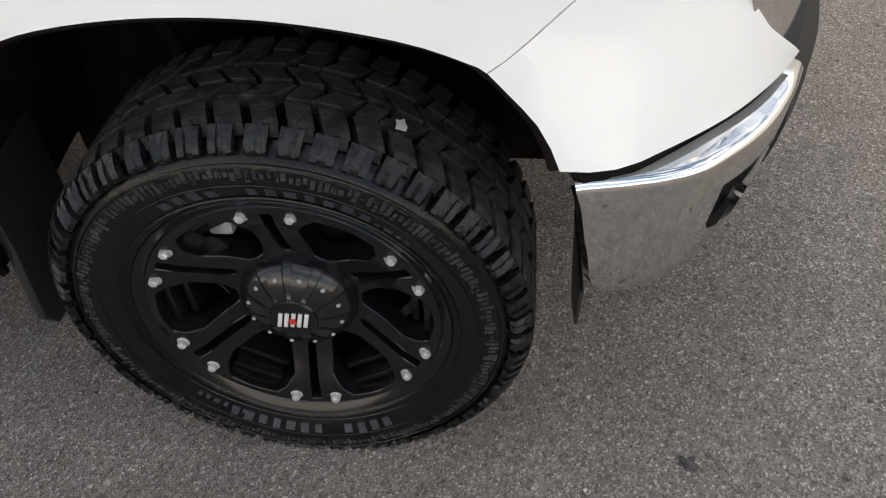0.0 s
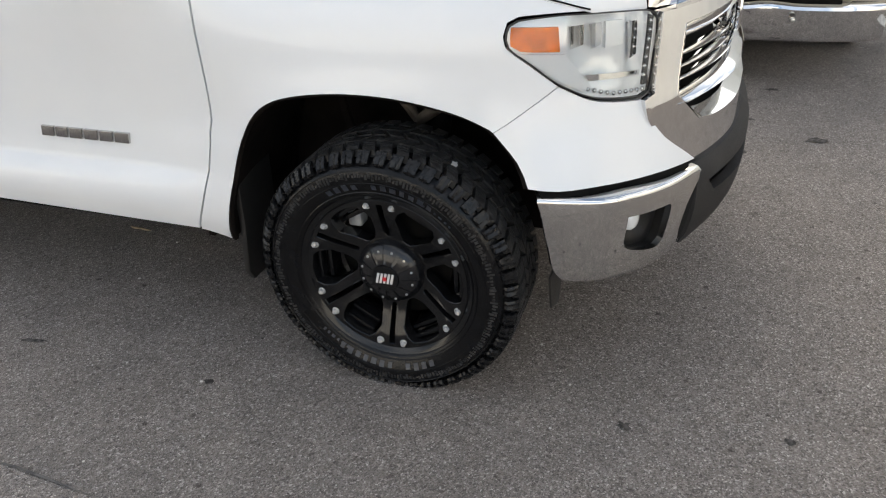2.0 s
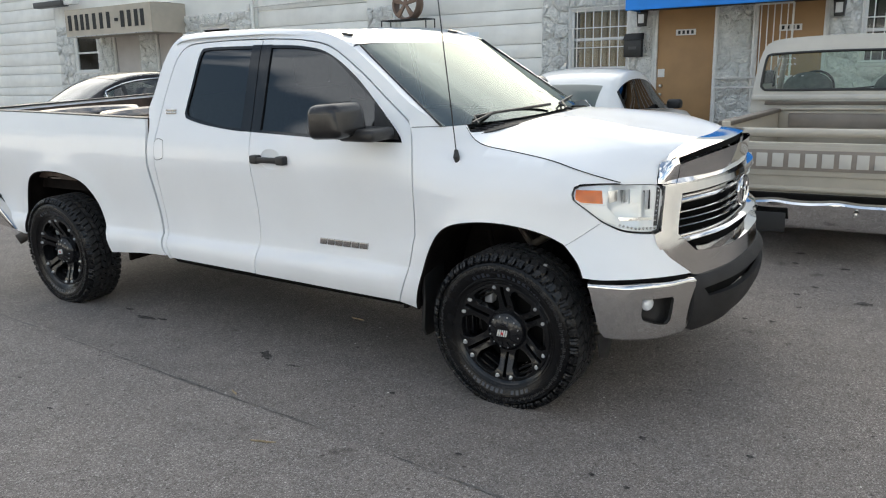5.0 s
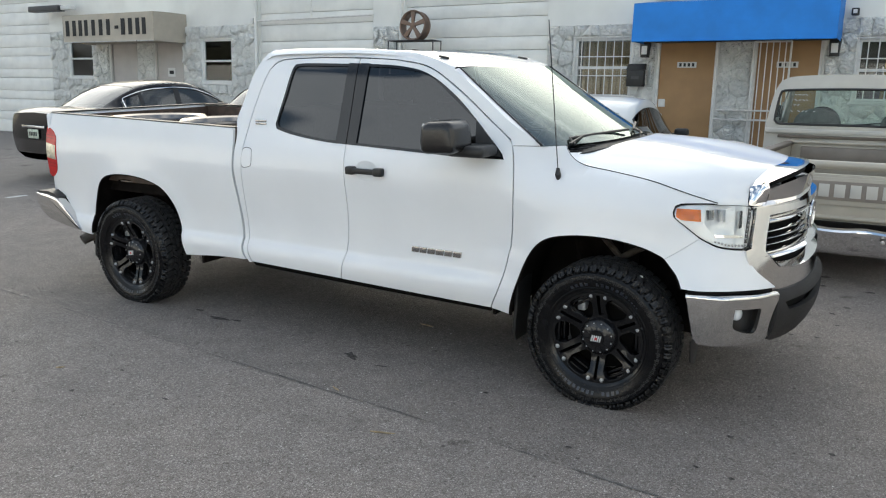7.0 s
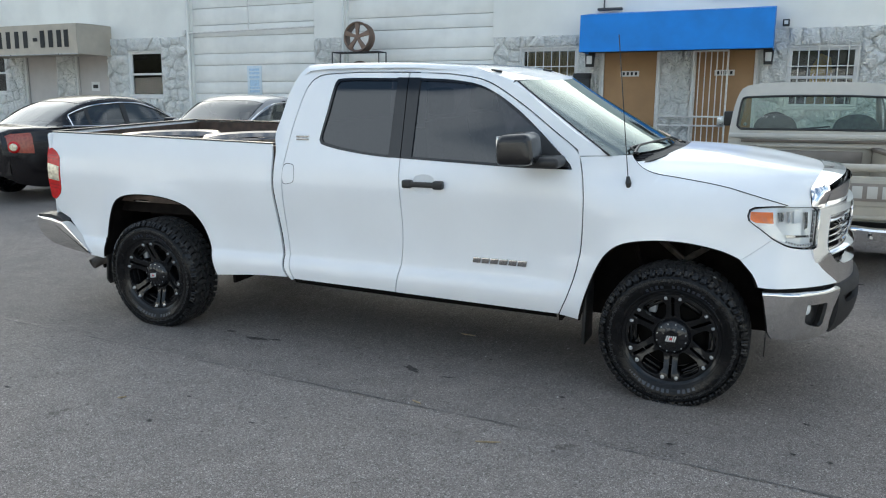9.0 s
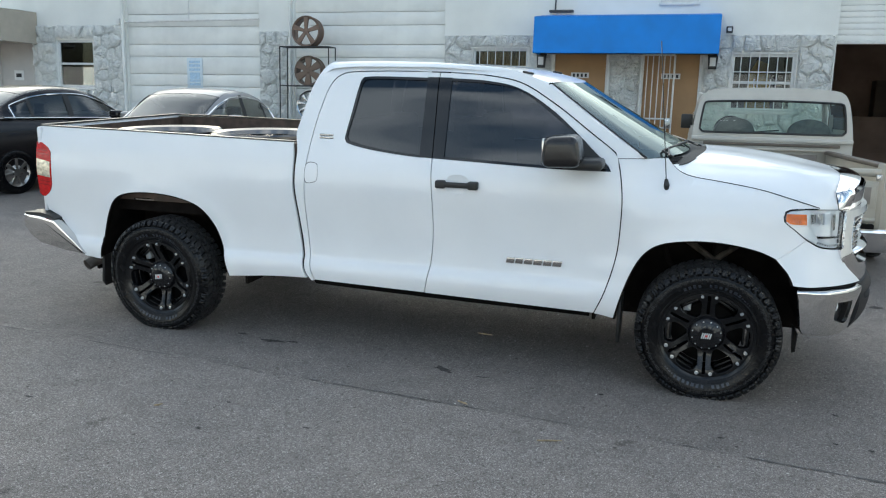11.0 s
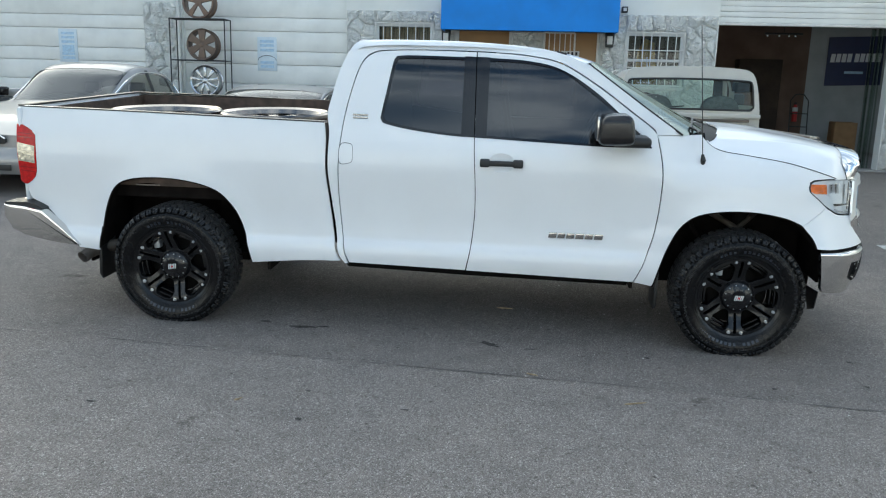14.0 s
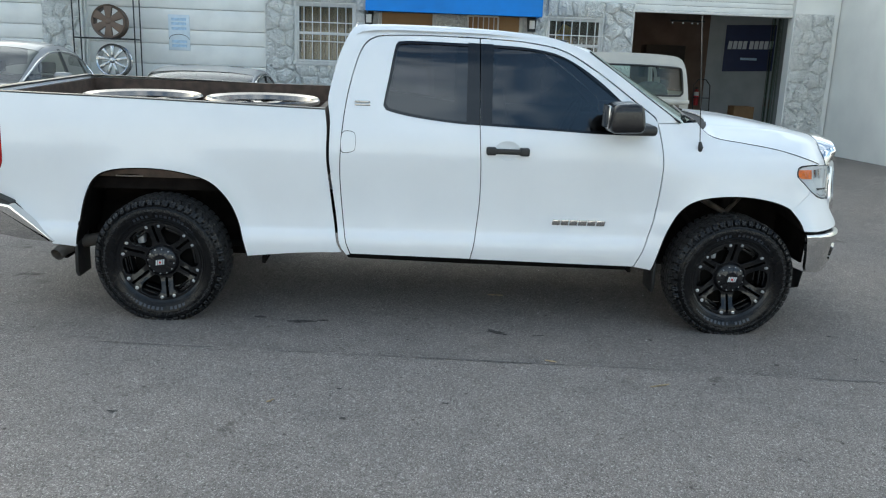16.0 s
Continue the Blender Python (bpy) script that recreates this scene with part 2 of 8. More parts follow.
DOORTAN = mat("tan_door_paint", (0.36, 0.21, 0.09), 0.55, var=0.07, scale=3, bump=0.1)
DOORGREY = mat("grey_door_paint", (0.48, 0.45, 0.42), 0.6, var=0.05, scale=3)
WHITEMETAL = mat("white_metal", (0.72, 0.70, 0.66), 0.5, var=0.08, scale=10)
FRAMEWHITE = mat("window_frame_white", (0.70, 0.69, 0.66), 0.5, var=0.05, scale=12)
INK = mat("black_ink", (0.02, 0.02, 0.02), 0.7)
SIGNBLUE = mat("faded_blue_print", (0.45, 0.60, 0.74), 0.6, var=0.12, scale=30)
SIGNPALE = mat("pale_sign_board", (0.66, 0.73, 0.78), 0.5, var=0.05, scale=10)
NAVY = mat("navy_banner", (0.015, 0.022, 0.085), 0.5, var=0.1, scale=4)
BANNERWHITE = mat("banner_white", (0.75, 0.75, 0.77), 0.6)
CARD = mat("cardboard", (0.32, 0.19, 0.09), 0.85, var=0.12, scale=6)
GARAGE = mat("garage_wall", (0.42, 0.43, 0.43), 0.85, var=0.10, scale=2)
# brown with the shade of the deep garage put into it
GARAGESHADE = mat("garage_brown", (0.15, 0.098, 0.07), 0.85, var=0.2, scale=2)
STRIP = glass("clear_plastic_strip", (0.52, 0.60, 0.55), 0.12, 1.4, (0.8, 0.95, 0.9))
CONCRETE = mat("concrete", (0.40, 0.39, 0.37), 0.85, var=0.12, scale=2.5, bump=0.25, bscale=60)
BULB = mat("lit_bulb", (0.8, 0.8, 0.78), 0.4)
BULB.node_tree.nodes["Principled BSDF"].inputs["Emission Color"].default_value = (1.0, 0.97, 0.9, 1)
BULB.node_tree.nodes["Principled BSDF"].inputs["Emission Strength"].default_value = 0.1
# dark brown that carries the shade of unlit rooms and undersides
ROOMSHADE = mat("dim_room", (0.05, 0.035, 0.025), 0.9, var=0.4, scale=2)
BLIND = mat("tan_blind", (0.60, 0.42, 0.22), 0.8, var=0.15, scale=5)
BROWNBOARD = mat("bare_brown_board", (0.30, 0.20, 0.12), 0.8, var=0.25, scale=2.2, bump=0.2)
YELLOW = mat("yellow_plastic", (0.70, 0.42, 0.03), 0.5)
BROWNRIM = mat("bronze_rim", (0.14, 0.10, 0.075), 0.45, 0.6, rvar=0.1, scale=20)
SILVERRIM = mat("brushed_rim", (0.55, 0.53, 0.50), 0.3, 1.0, rvar=0.1, scale=20)
LINEWHITE = mat("worn_line_paint", (0.50, 0.50, 0.48), 0.8, var=0.35, scale=14)
TAR = mat("tar_seam", (0.125, 0.116, 0.108), 0.85, var=0.35, scale=14)
OIL = mat("oil_stain", (0.085, 0.078, 0.072), 0.9, var=0.5, scale=60, spec=0.15)
STRAW = mat("dry_stalk", (0.30, 0.23, 0.14), 0.9, var=0.3, scale=40)
BADGEWHITE = mat("badge_white", (0.62, 0.61, 0.60), 0.35, var=0.05)
BADGERED = mat("badge_red", (0.5, 0.02, 0.02), 0.4)
PALE = mat("pebble", (0.6, 0.57, 0.53), 0.8, var=0.1)
PLATE = mat("plate_green_white", (0.50, 0.55, 0.45), 0.4, var=0.3, scale=30)
BEDRIM = mat("dusty_chrome", (0.27, 0.245, 0.22), 0.2, 1.0, rvar=0.08, scale=16)
COPPER = mat("bronze_paint", (0.17, 0.115, 0.085), 0.4, 0.5, rvar=0.1, scale=20)
BADGECHROME = mat("dark_chrome", (0.48, 0.47, 0.46), 0.15, 1.0, rvar=0.05, scale=30)
REDRIB = mat("dark_red_rib", (0.22, 0.006, 0.006), 0.2, coat=0.7, var=0.2, scale=60)
ZINC = mat("bright_zinc", (0.56, 0.56, 0.55), 0.22, 0.45, rvar=0.1, scale=40)
TAILORANGE = mat("orange_red_lens", (0.30, 0.045, 0.02), 0.2, coat=0.6, var=0.2, scale=30)
CAPBLACK = mat("cap_black", (0.010, 0.010, 0.011), 0.20, var=0.15, scale=30, spec=0.5)
GLOSSBLACK = mat("gloss_black_trim", (0.006, 0.006, 0.007), 0.12, var=0.1, scale=10)
VALANCE = mat("grained_black_plastic", (0.022, 0.021, 0.021), 0.65, bump=0.15, bscale=300, var=0.12, scale=12, spec=0.3)

# ---- modelling tools ----
from mathutils.geometry import delaunay_2d_cdt


def finish(bm, sharp=38):
    bm.normal_update()
    limit = radians(sharp)
    for f in bm.faces:
        f.smooth = True
    for e in bm.edges:
        e.smooth = len(e.link_faces) == 2 and e.calc_face_angle(0) < limit
    return bm


def part(name, bm, material, parent=None, label="", sharp=38):
    """Links a bmesh as one mesh object, under a thing or a part where one is given."""
    finish(bm, sharp)
    me = bpy.data.meshes.new(name)
    bm.to_mesh(me)
    bm.free()
    me.materials.append(material)
    ob = new(name, me)
    if parent:
        ob.parent = parent
    if label:
        ob["label"] = label
    return ob


def share(ob, m, parent=None, name=None):
    """Another object on the same mesh."""
    o = new(name or ob.name.split(".")[0], ob.data)
    o.parent, o.matrix_basis = parent or ob.parent, m
    return o


def box(x0, x1, y0, y1, z0, z1, bevel=0.0, segments=2, bm=None):
    bm = bm or bmesh.new()
    r = bmesh.ops.create_cube(bm, size=1)
    vs = r["verts"]
    for v in vs:
        v.co = Vector(((x0 + x1) / 2 + v.co.x * (x1 - x0), (y0 + y1) / 2 + v.co.y * (y1 - y0), (z0 + z1) / 2 + v.co.z * (z1 - z0)))
    if bevel:
        es = list({e for v in vs for e in v.link_edges})
        bmesh.ops.bevel(bm, geom=es, offset=bevel, segments=segments, profile=0.5, affect="EDGES")
    return bm


def tube(points, radius, sides=10, bm=None, caps=True):
    """A round bar along a list of points; radius a number or one for each point."""
    bm = bm or bmesh.new()
    pts = [Vector(p) for p in points]
    rad = radius if isinstance(radius, (list, tuple)) else [radius] * len(pts)
    rings = []
    for i, p in enumerate(pts):
        d = (pts[min(i + 1, len(pts) - 1)] - pts[max(i - 1, 0)]).normalized()
        a = d.orthogonal().normalized() if i == 0 else (side - d * side.dot(d)).normalized()
        side = a
        b = d.cross(a)
        rings.append([bm.verts.new(p + (a * math.cos(2 * math.pi * k / sides) + b * math.sin(2 * math.pi * k / sides)) * rad[i]) for k in range(sides)])
    for r0, r1 in zip(rings, rings[1:]):
        for k in range(sides):
            bm.faces.new((r0[k], r0[(k + 1) % sides], r1[(k + 1) % sides], r1[k]))
    if caps:
        bm.faces.new(rings[0][::-1])
        bm.faces.new(rings[-1])
    return bm


def lathe(profile, sides=48, bm=None):
    """Turns (radius, depth) points about the y axis."""
    bm = bm or bmesh.new()
    rings = []
    for r, y in profile:
        rings.append([bm.verts.new((r * math.cos(2 * math.pi * k / sides), y, r * math.sin(2 * math.pi * k / sides))) for k in range(sides)] if r > 1e-6 else [bm.verts.new((0, y, 0))])
    for a, b in zip(rings, rings[1:]):
        for k in range(sides):
            j = (k + 1) % sides
            if len(a) > 1 and len(b) > 1:
                bm.faces.new((a[k], a[j], b[j], b[k]))
            elif len(a) > 1:
                bm.faces.new((a[k], a[j], b[0]))
            else:
                bm.faces.new((a[0], b[j], b[k]))
    return bm


def prism(outline, depth, axis="y", at=0.0, bevel=0.0, bm=None):
    """A flat outline of 2D points made thick along an axis, from at to at + depth."""
    bm = bm or bmesh.new()
    mk = {"y": lambda a, b, d: (a, d, b), "z": lambda a, b, d: (a, b, d), "x": lambda a, b, d: (d, a, b)}[axis]
    lo = [bm.verts.new(mk(a, b, at)) for a, b in outline]
    hi = [bm.verts.new(mk(a, b, at + depth)) for a, b in outline]
    n = len(lo)
    f0, f1 = bm.faces.new(lo), bm.faces.new(hi[::-1])
    sides = [bm.faces.new((lo[i], hi[i], hi[(i + 1) % n], lo[(i + 1) % n])) for i in range(n)]
    bmesh.ops.recalc_face_normals(bm, faces=[f0, f1] + sides)
    if bevel:
        bmesh.ops.bevel(bm, geom=list({e for f in (f0, f1) for e in f.edges}), offset=bevel, segments=2, profile=0.5, affect="EDGES")
    return bm


def spline(table):
    """A smooth function through (key, value) points."""
    xs, ys = [p[0] for p in table], [p[1] for p in table]
    ms = [0.0] * len(xs)
    for i in range(1, len(xs) - 1):
        a, b = (ys[i] - ys[i - 1]) / (xs[i] - xs[i - 1]), (ys[i + 1] - ys[i]) / (xs[i + 1] - xs[i])
        ms[i] = 0.0 if a * b <= 0 else 2 * a * b / (a + b)
    ms[0], ms[-1] = (ys[1] - ys[0]) / (xs[1] - xs[0]), (ys[-1] - ys[-2]) / (xs[-1] - xs[-2])

    def at(x):
        if x <= xs[0]:
            return ys[0] + (x - xs[0]) * ms[0]
        if x >= xs[-1]:
            return ys[-1] + (x - xs[-1]) * ms[-1]
        i = next(k for k in range(len(xs) - 1) if xs[k + 1] >= x)
        h = xs[i + 1] - xs[i]
        t = (x - xs[i]) / h
        return ys[i] * (1 + 2 * t) * (1 - t) ** 2 + h * ms[i] * t * (1 - t) ** 2 + ys[i + 1] * t * t * (3 - 2 * t) + h * ms[i + 1] * t * t * (t - 1)
    return at


def step01(a, b, x):
    t = min(1, max(0, (x - a) / (b - a)))
    return t * t * (3 - 2 * t)


def rounded(pts, step=0.03, closed=True):
    """A dense curve through 2D points; a point with a third entry is a corner."""
    n = len(pts)
    out = []
    for i in range(n if closed else n - 1):
        p0, p1, p2, p3 = (pts[(i + k) % n] if closed else pts[min(max(i + k, 0), n - 1)] for k in (-1, 0, 1, 2))
        a, b = Vector(p1[:2]), Vector(p2[:2])
        ta = (b - a) if len(p1) > 2 else (b - Vector(p0[:2])) / 2
        tb = (b - a) if len(p2) > 2 else (Vector(p3[:2]) - a) / 2
        d = (b - a).length
        for v in (ta, tb):
            if v.length > 1.6 * d:
                v *= 1.6 * d / v.length
        k = max(1, int(d / step + 0.5))
        for j in range(k):
            t = j / k
            out.append(tuple(a * (1 + 2 * t) * (1 - t) ** 2 + ta * t * (1 - t) ** 2 + b * t * t * (3 - 2 * t) + tb * t * t * (t - 1)))
    if not closed:
        out.append(tuple(pts[-1][:2]))
    return out


def inside(p, poly):
    x, y = p
    c = False
    for (x0, y0), (x1, y1) in zip(poly, poly[1:] + poly[:1]):
        if (y0 > y) != (y1 > y) and x < (x1 - x0) * (y - y0) / (y1 - y0) + x0:
            c = not c
    return c


def sheet(outline, holes=(), mapped=None, step=0.045, thick=0.015, flip=False, bm=None, rows=()):
    """A curved panel: the outline and holes lie in 2D, mapped(a, b, depth) bends them into place; the edges turn in by thick."""
    bm = bm or bmesh.new()
    loops = [list(outline)] + [list(h) for h in holes]
    pts, edges = [], []
    for lp in loops:
        s = len(pts)
        pts += [Vector(p) for p in lp]
        edges += [(s + i, s + (i + 1) % len(lp)) for i in range(len(lp))]
    border = np.array([tuple(p) for p in pts])
    lo, hi = border.min(0), border.max(0)
    row, y = 0, lo[1] + step / 2
    while y < hi[1]:
        x = lo[0] + (step / 2 if row % 2 else 0)
        while x < hi[0]:
            if np.min(np.hypot(border[:, 0] - x, border[:, 1] - y)) > step * 0.55 and all(abs(y - r) > 0.010 for r in rows) and inside((x, y), loops[0]) and not any(inside((x, y), h) for h in loops[1:]):
                pts.append(Vector((x, y)))
            x += step
        y += step * 0.87
        row += 1
    for y in rows:
        for k in range(int((hi[0] - lo[0]) / 0.03)):
            x = lo[0] + 0.03 * (k + 0.5)
            if np.min(np.hypot(border[:, 0] - x, border[:, 1] - y)) > 0.008 and inside((x, y), loops[0]) and not any(inside((x, y), h) for h in loops[1:]):
                pts.append(Vector((x, y)))
    vs, _, fs, *_ = delaunay_2d_cdt(pts, edges, [], 0, 1e-6)
    keep = []
    for f in fs:
        c = sum((vs[i] for i in f), Vector((0, 0))) / len(f)
        if inside(tuple(c), loops[0]) and not any(inside(tuple(c), h) for h in loops[1:]):
            keep.append(f)
    used = sorted({i for f in keep for i in f})
    vert = {i: bm.verts.new(mapped(vs[i].x, vs[i].y, 0.0)) for i in used}
    made = [bm.faces.new([vert[i] for i in (f if not flip else f[::-1])]) for f in keep]
    if thick:
        rim = {}
        sides = [(e, e.link_faces[0]) for e in {e for f in made for e in f.edges} if len(e.link_faces) == 1]
        back = {v: i for i, v in vert.items()}
        for e, f in sides:
            for v in e.verts:
                if v not in rim:
                    i = back[v]
                    rim[v] = bm.verts.new(mapped(vs[i].x, vs[i].y, thick))
        for e, f in sides:
            a, b = e.verts
            lp = next(q for q in f.loops if q.edge == e)
            a, b = lp.vert, lp.link_loop_next.vert
            bm.faces.new((b, a, rim[a], rim[b]))
    return bm


def grid(nu, nv, at, bm=None, flip=False):
    """A sheet of nu x nv cells; at(s, t) gives a place for s, t in 0..1."""
    bm = bm or bmesh.new()
    v = [[bm.verts.new(at(i / nu, j / nv)) for j in range(nv + 1)] for i in range(nu + 1)]
    for i in range(nu):
        for j in range(nv):
            q = (v[i][j], v[i + 1][j], v[i + 1][j + 1], v[i][j + 1])
            bm.faces.new(q[::-1] if flip else q)
    return bm


def thing(name, label, category, group="", kind="", place=None):
    """An empty at a thing's base, to carry its parts."""
    ob = new(name)
    ob.empty_display_size = 0.2
    if place:
        ob.matrix_basis = place
    return tagged(ob, label, category, group, kind)

# ---- ground ----
WALL, FLOOR = 9.735, 0.285


def rise(y, x=-0.4):
    """The lot climbs gently towards the building, and falls a little along the truck."""
    fall = -0.004 - 0.008 * min(3.0, max(-3.0, x))
    return float(np.interp(y, [-0.75, 1.0, 5.0, WALL], [0.0, 0.096, 0.30, FLOOR])) + fall * float(np.interp(y, [1.0, 5.0], [1.0, 0.0]))


def build_ground():
    bm = bmesh.new()
    xs = [-900, -60, -24, -12, -3, 0, 3, 8, 16, 60, 900]
    ys = [-900, -60, -12, -1.56, -0.75, 0.2, 1.0, 5.0, WALL, 30, 900]
    v = [[bm.verts.new((x, y, rise(y, x))) for y in ys] for x in xs]
    for i in range(len(xs) - 1):
        for j in range(len(ys) - 1):
            bm.faces.new((v[i][j], v[i + 1][j], v[i + 1][j + 1], v[i][j + 1]))
    tagged(part("ground", bm, ASPHALT, label="weathered grey-brown asphalt lot with fine pale aggregate"), kind="structure", category="ground")


build_ground()


def blob(cx, cy, rx, ry, seed, turn=0.0, n=40):
    rnd = random.Random(seed)
    k = [rnd.uniform(0.30, 1.25) for _ in range(n)]
    k = [(k[i] + k[(i + 1) % n] + k[(i + 2) % n]) / 3 for i in range(n)]
    c, s = math.cos(turn), math.sin(turn)
    out = []
    for i in range(n):
        a, b = rx * k[i] * math.cos(2 * math.pi * i / n), ry * k[i] * math.sin(2 * math.pi * i / n)
        out.append((cx + a * c - b * s, cy + a * s + b * c))
    return out


def flat(outline, lift, material, name, label, category, group=""):
    bm = bmesh.new()
    bm.faces.new([bm.verts.new((x, y, rise(y, x) + lift)) for x, y in outline])
    bmesh.ops.triangulate(bm, faces=bm.faces[:])
    ob = part(name, bm, material)
    return tagged(ob, label, category, group)


# the paving joint: a thin uneven dark groove
def seam():
    rnd = random.Random(4)
    pts = [(-14, -0.9), (-2.9, -1.39), (-0.1, -1.555), (1.28, -1.64), (2.42, -1.74), (6, -2.02), (14, -2.7)]
    line = rounded(pts, 0.12, False)
    up = [(x, y + rnd.uniform(-0.006, 0.006) + 0.004) for x, y in line]
    dn = [(x, y + rnd.uniform(-0.006, 0.006) - 0.004) for x, y in line]
    bm = bmesh.new()
    a = [bm.verts.new((x, y, rise(y, x) + 0.004)) for x, y in up]
    b = [bm.verts.new((x, y, rise(y, x) + 0.004)) for x, y in dn]
    for i in range(len(a) - 1):
        bm.faces.new((b[i], b[i + 1], a[i + 1], a[i]))
    tagged(part("paving_joint", bm, TAR, label="thin dark joint between two asphalt lanes"), category="joint", kind="structure")


seam()
STAINS = ((-0.97, -0.95, 0.10, 0.03, 0.1), (-0.84, -0.92, 0.05, 0.022, 0.2), (0.28, -1.05, 0.085, 0.035, -0.5), (-1.25, -0.88, 0.05, 0.02, 0), (2.55, -0.94, 0.022, 0.02, 0), (1.27, -1.12, 0.018, 0.015, 0),
          (1.92, -1.51, 0.018, 0.014, 0.3), (3.0, -0.87, 0.020, 0.018, 0), (2.66, 2.55, 0.05, 0.03, 0), (3.02, 2.22, 0.05, 0.03, 0.2), (3.22, 1.45, 0.06, 0.04, 0), (2.80, 1.48, 0.030, 0.020, 0), (2.86, 1.21, 0.026, 0.018, 0.4),
          (2.89, 1.69, 0.030, 0.022, 0), (2.76, 0.87, 0.024, 0.018, 0), (2.60, 0.85, 0.020, 0.014, 0), (2.67, 2.25, 0.034, 0.024, 0), (2.48, -1.37, 0.016, 0.012, 0), (2.64, -1.40, 0.020, 0.016, 0),
          (-1.66, -2.36, 0.03, 0.014, 0), (-0.09, -2.18, 0.028, 0.012, 0), (-0.63, -2.03, 0.018, 0.012, 0), (-0.58, -2.38, 0.02, 0.014, 0), (0.55, -1.10, 0.05, 0.015, 0.2))
for i, (x, y, rx, ry, tw) in enumerate(STAINS):
    flat(blob(x, y, rx, ry, i, tw), 0.004, OIL, "oil_stain", "dark oily spot soaked into the asphalt", "stain", "oil stains")
for x, y0, y1 in ((4.12, 2.2, 6.5), (-7.4, 1.3, 6.5), (-10.6, 2.4, 6.5)):
    flat([(x - 0.05, y0), (x + 0.05, y0), (x + 0.02, y1), (x - 0.08, y1)], 0.004, LINEWHITE, "parking_line", "worn white painted parking line on asphalt", "line", "parking lines")
for i, (x, y, n, a) in enumerate(((1.10, -1.875, 0.13, 0.35), (0.56, -1.55, 0.07, -0.4), (0.36, -0.28, 0.12, -0.1), (-0.95, -2.2, 0.05, 0.8))):
    rnd = random.Random(i)
    pts = [(x + math.cos(a) * n * (k / 4 - 0.5) + rnd.uniform(-0.004, 0.004), y + math.sin(a) * n * (k / 4 - 0.5) + rnd.uniform(-0.004, 0.004), rise(y, x) + 0.005) for k in range(5)]
    tagged(part("dry_twig", tube(pts, [0.003, 0.005, 0.005, 0.004, 0.002], 6), STRAW), "small dry brown stalk lying on the asphalt", "twig", "dry stalks")
rnd = random.Random(12)
for i in range(46):
    x, y = rnd.uniform(0.5, 3.6), rnd.uniform(-2.3, 0.4)
    bm = bmesh.new()
    bmesh.ops.create_icosphere(bm, subdivisions=1, radius=rnd.uniform(0.003, 0.006))
    for v in bm.verts:
        v.co.z *= 0.6
        v.co += Vector((x, y, rise(y, x) + 0.002))
    tagged(part("pebble", bm, PALE), "tiny pale pebble on the asphalt", "pebble", "loose pebbles")

# ---- building ----
TOP = 4.6


def structure(name, bm, material, label, category="wall", parent=None):
    return tagged(part(name, bm, material, parent), label, category, kind="structure")


# wall pieces between the openings, one mesh
bm = bmesh.new()
BAYS = [(-24.0, -19.05), (-10.75, -7.32), (-6.5, -3.15), (3.96, 7.11)]
HEAD = 4.4
x = -30.0
for a, b in BAYS:
    box(x, a, WALL, WALL + 0.25, FLOOR - 0.3, TOP, bm=bm)
    box(a, b, WALL, WALL + 0.25, HEAD if a < 3 else 3.75, TOP, bm=bm)
    x = b
WINDOWS = [(-18.2, -17.13, 2.0, 3.05), (-12.7, -11.66, 1.9, 2.97), (-2.55, -1.44, 1.72, 2.81), (2.28, 3.34, 1.72, 2.72)]
DOORS = [(-16.35, -15.2, 2.95, DOORGREY), (-14.5, -13.4, 2.95, DOORGREY), (-0.97, 0.10, 2.76, DOORTAN), (0.70, 1.78, 2.76, DOORTAN)]
box(x, 8.0, WALL, WALL + 0.25, FLOOR - 0.3, TOP, bm=bm)
facade = structure("wall_north", bm, STUCCO, "pale painted stucco wall of a single-storey workshop building")
facade.data.materials.append(STUCCO)
# cut the openings through the wall
for a, b, z0, z1 in WINDOWS + [(d[0], d[1], FLOOR - 0.4, d[2]) for d in DOORS]:
    bm = bmesh.new()
    bm.from_mesh(facade.data)
    for co, no in (((a, 0, 0), (1, 0, 0)), ((b, 0, 0), (1, 0, 0)), ((0, 0, z0), (0, 0, 1)), ((0, 0, z1), (0, 0, 1))):
        bmesh.ops.bisect_plane(bm, geom=bm.verts[:] + bm.edges[:] + bm.faces[:], plane_co=co, plane_no=no, dist=1e-5)
    gone = [f for f in bm.faces if abs(f.normal.y) > 0.9 and a < f.calc_center_median().x < b and z0 < f.calc_center_median().z < z1]
    bmesh.ops.delete(bm, geom=gone, context="FACES")
    rim = [e for e in bm.edges if len(e.link_faces) == 1 and abs(e.verts[0].co.y - WALL) < 1e-4 and abs(e.verts[1].co.y - WALL) < 1e-4
           and a - 1e-3 <= min(v.co.x for v in e.verts) and max(v.co.x for v in e.verts) <= b + 1e-3 and z0 - 1e-3 <= min(v.co.z for v in e.verts) and max(v.co.z for v in e.verts) <= z1 + 1e-3]
    r = bmesh.ops.extrude_edge_only(bm, edges=rim)
    for v in r["geom"]:
        if isinstance(v, bmesh.types.BMVert):
            v.co.y = WALL + 0.25
    bm.to_mesh(facade.data)
    bm.free()

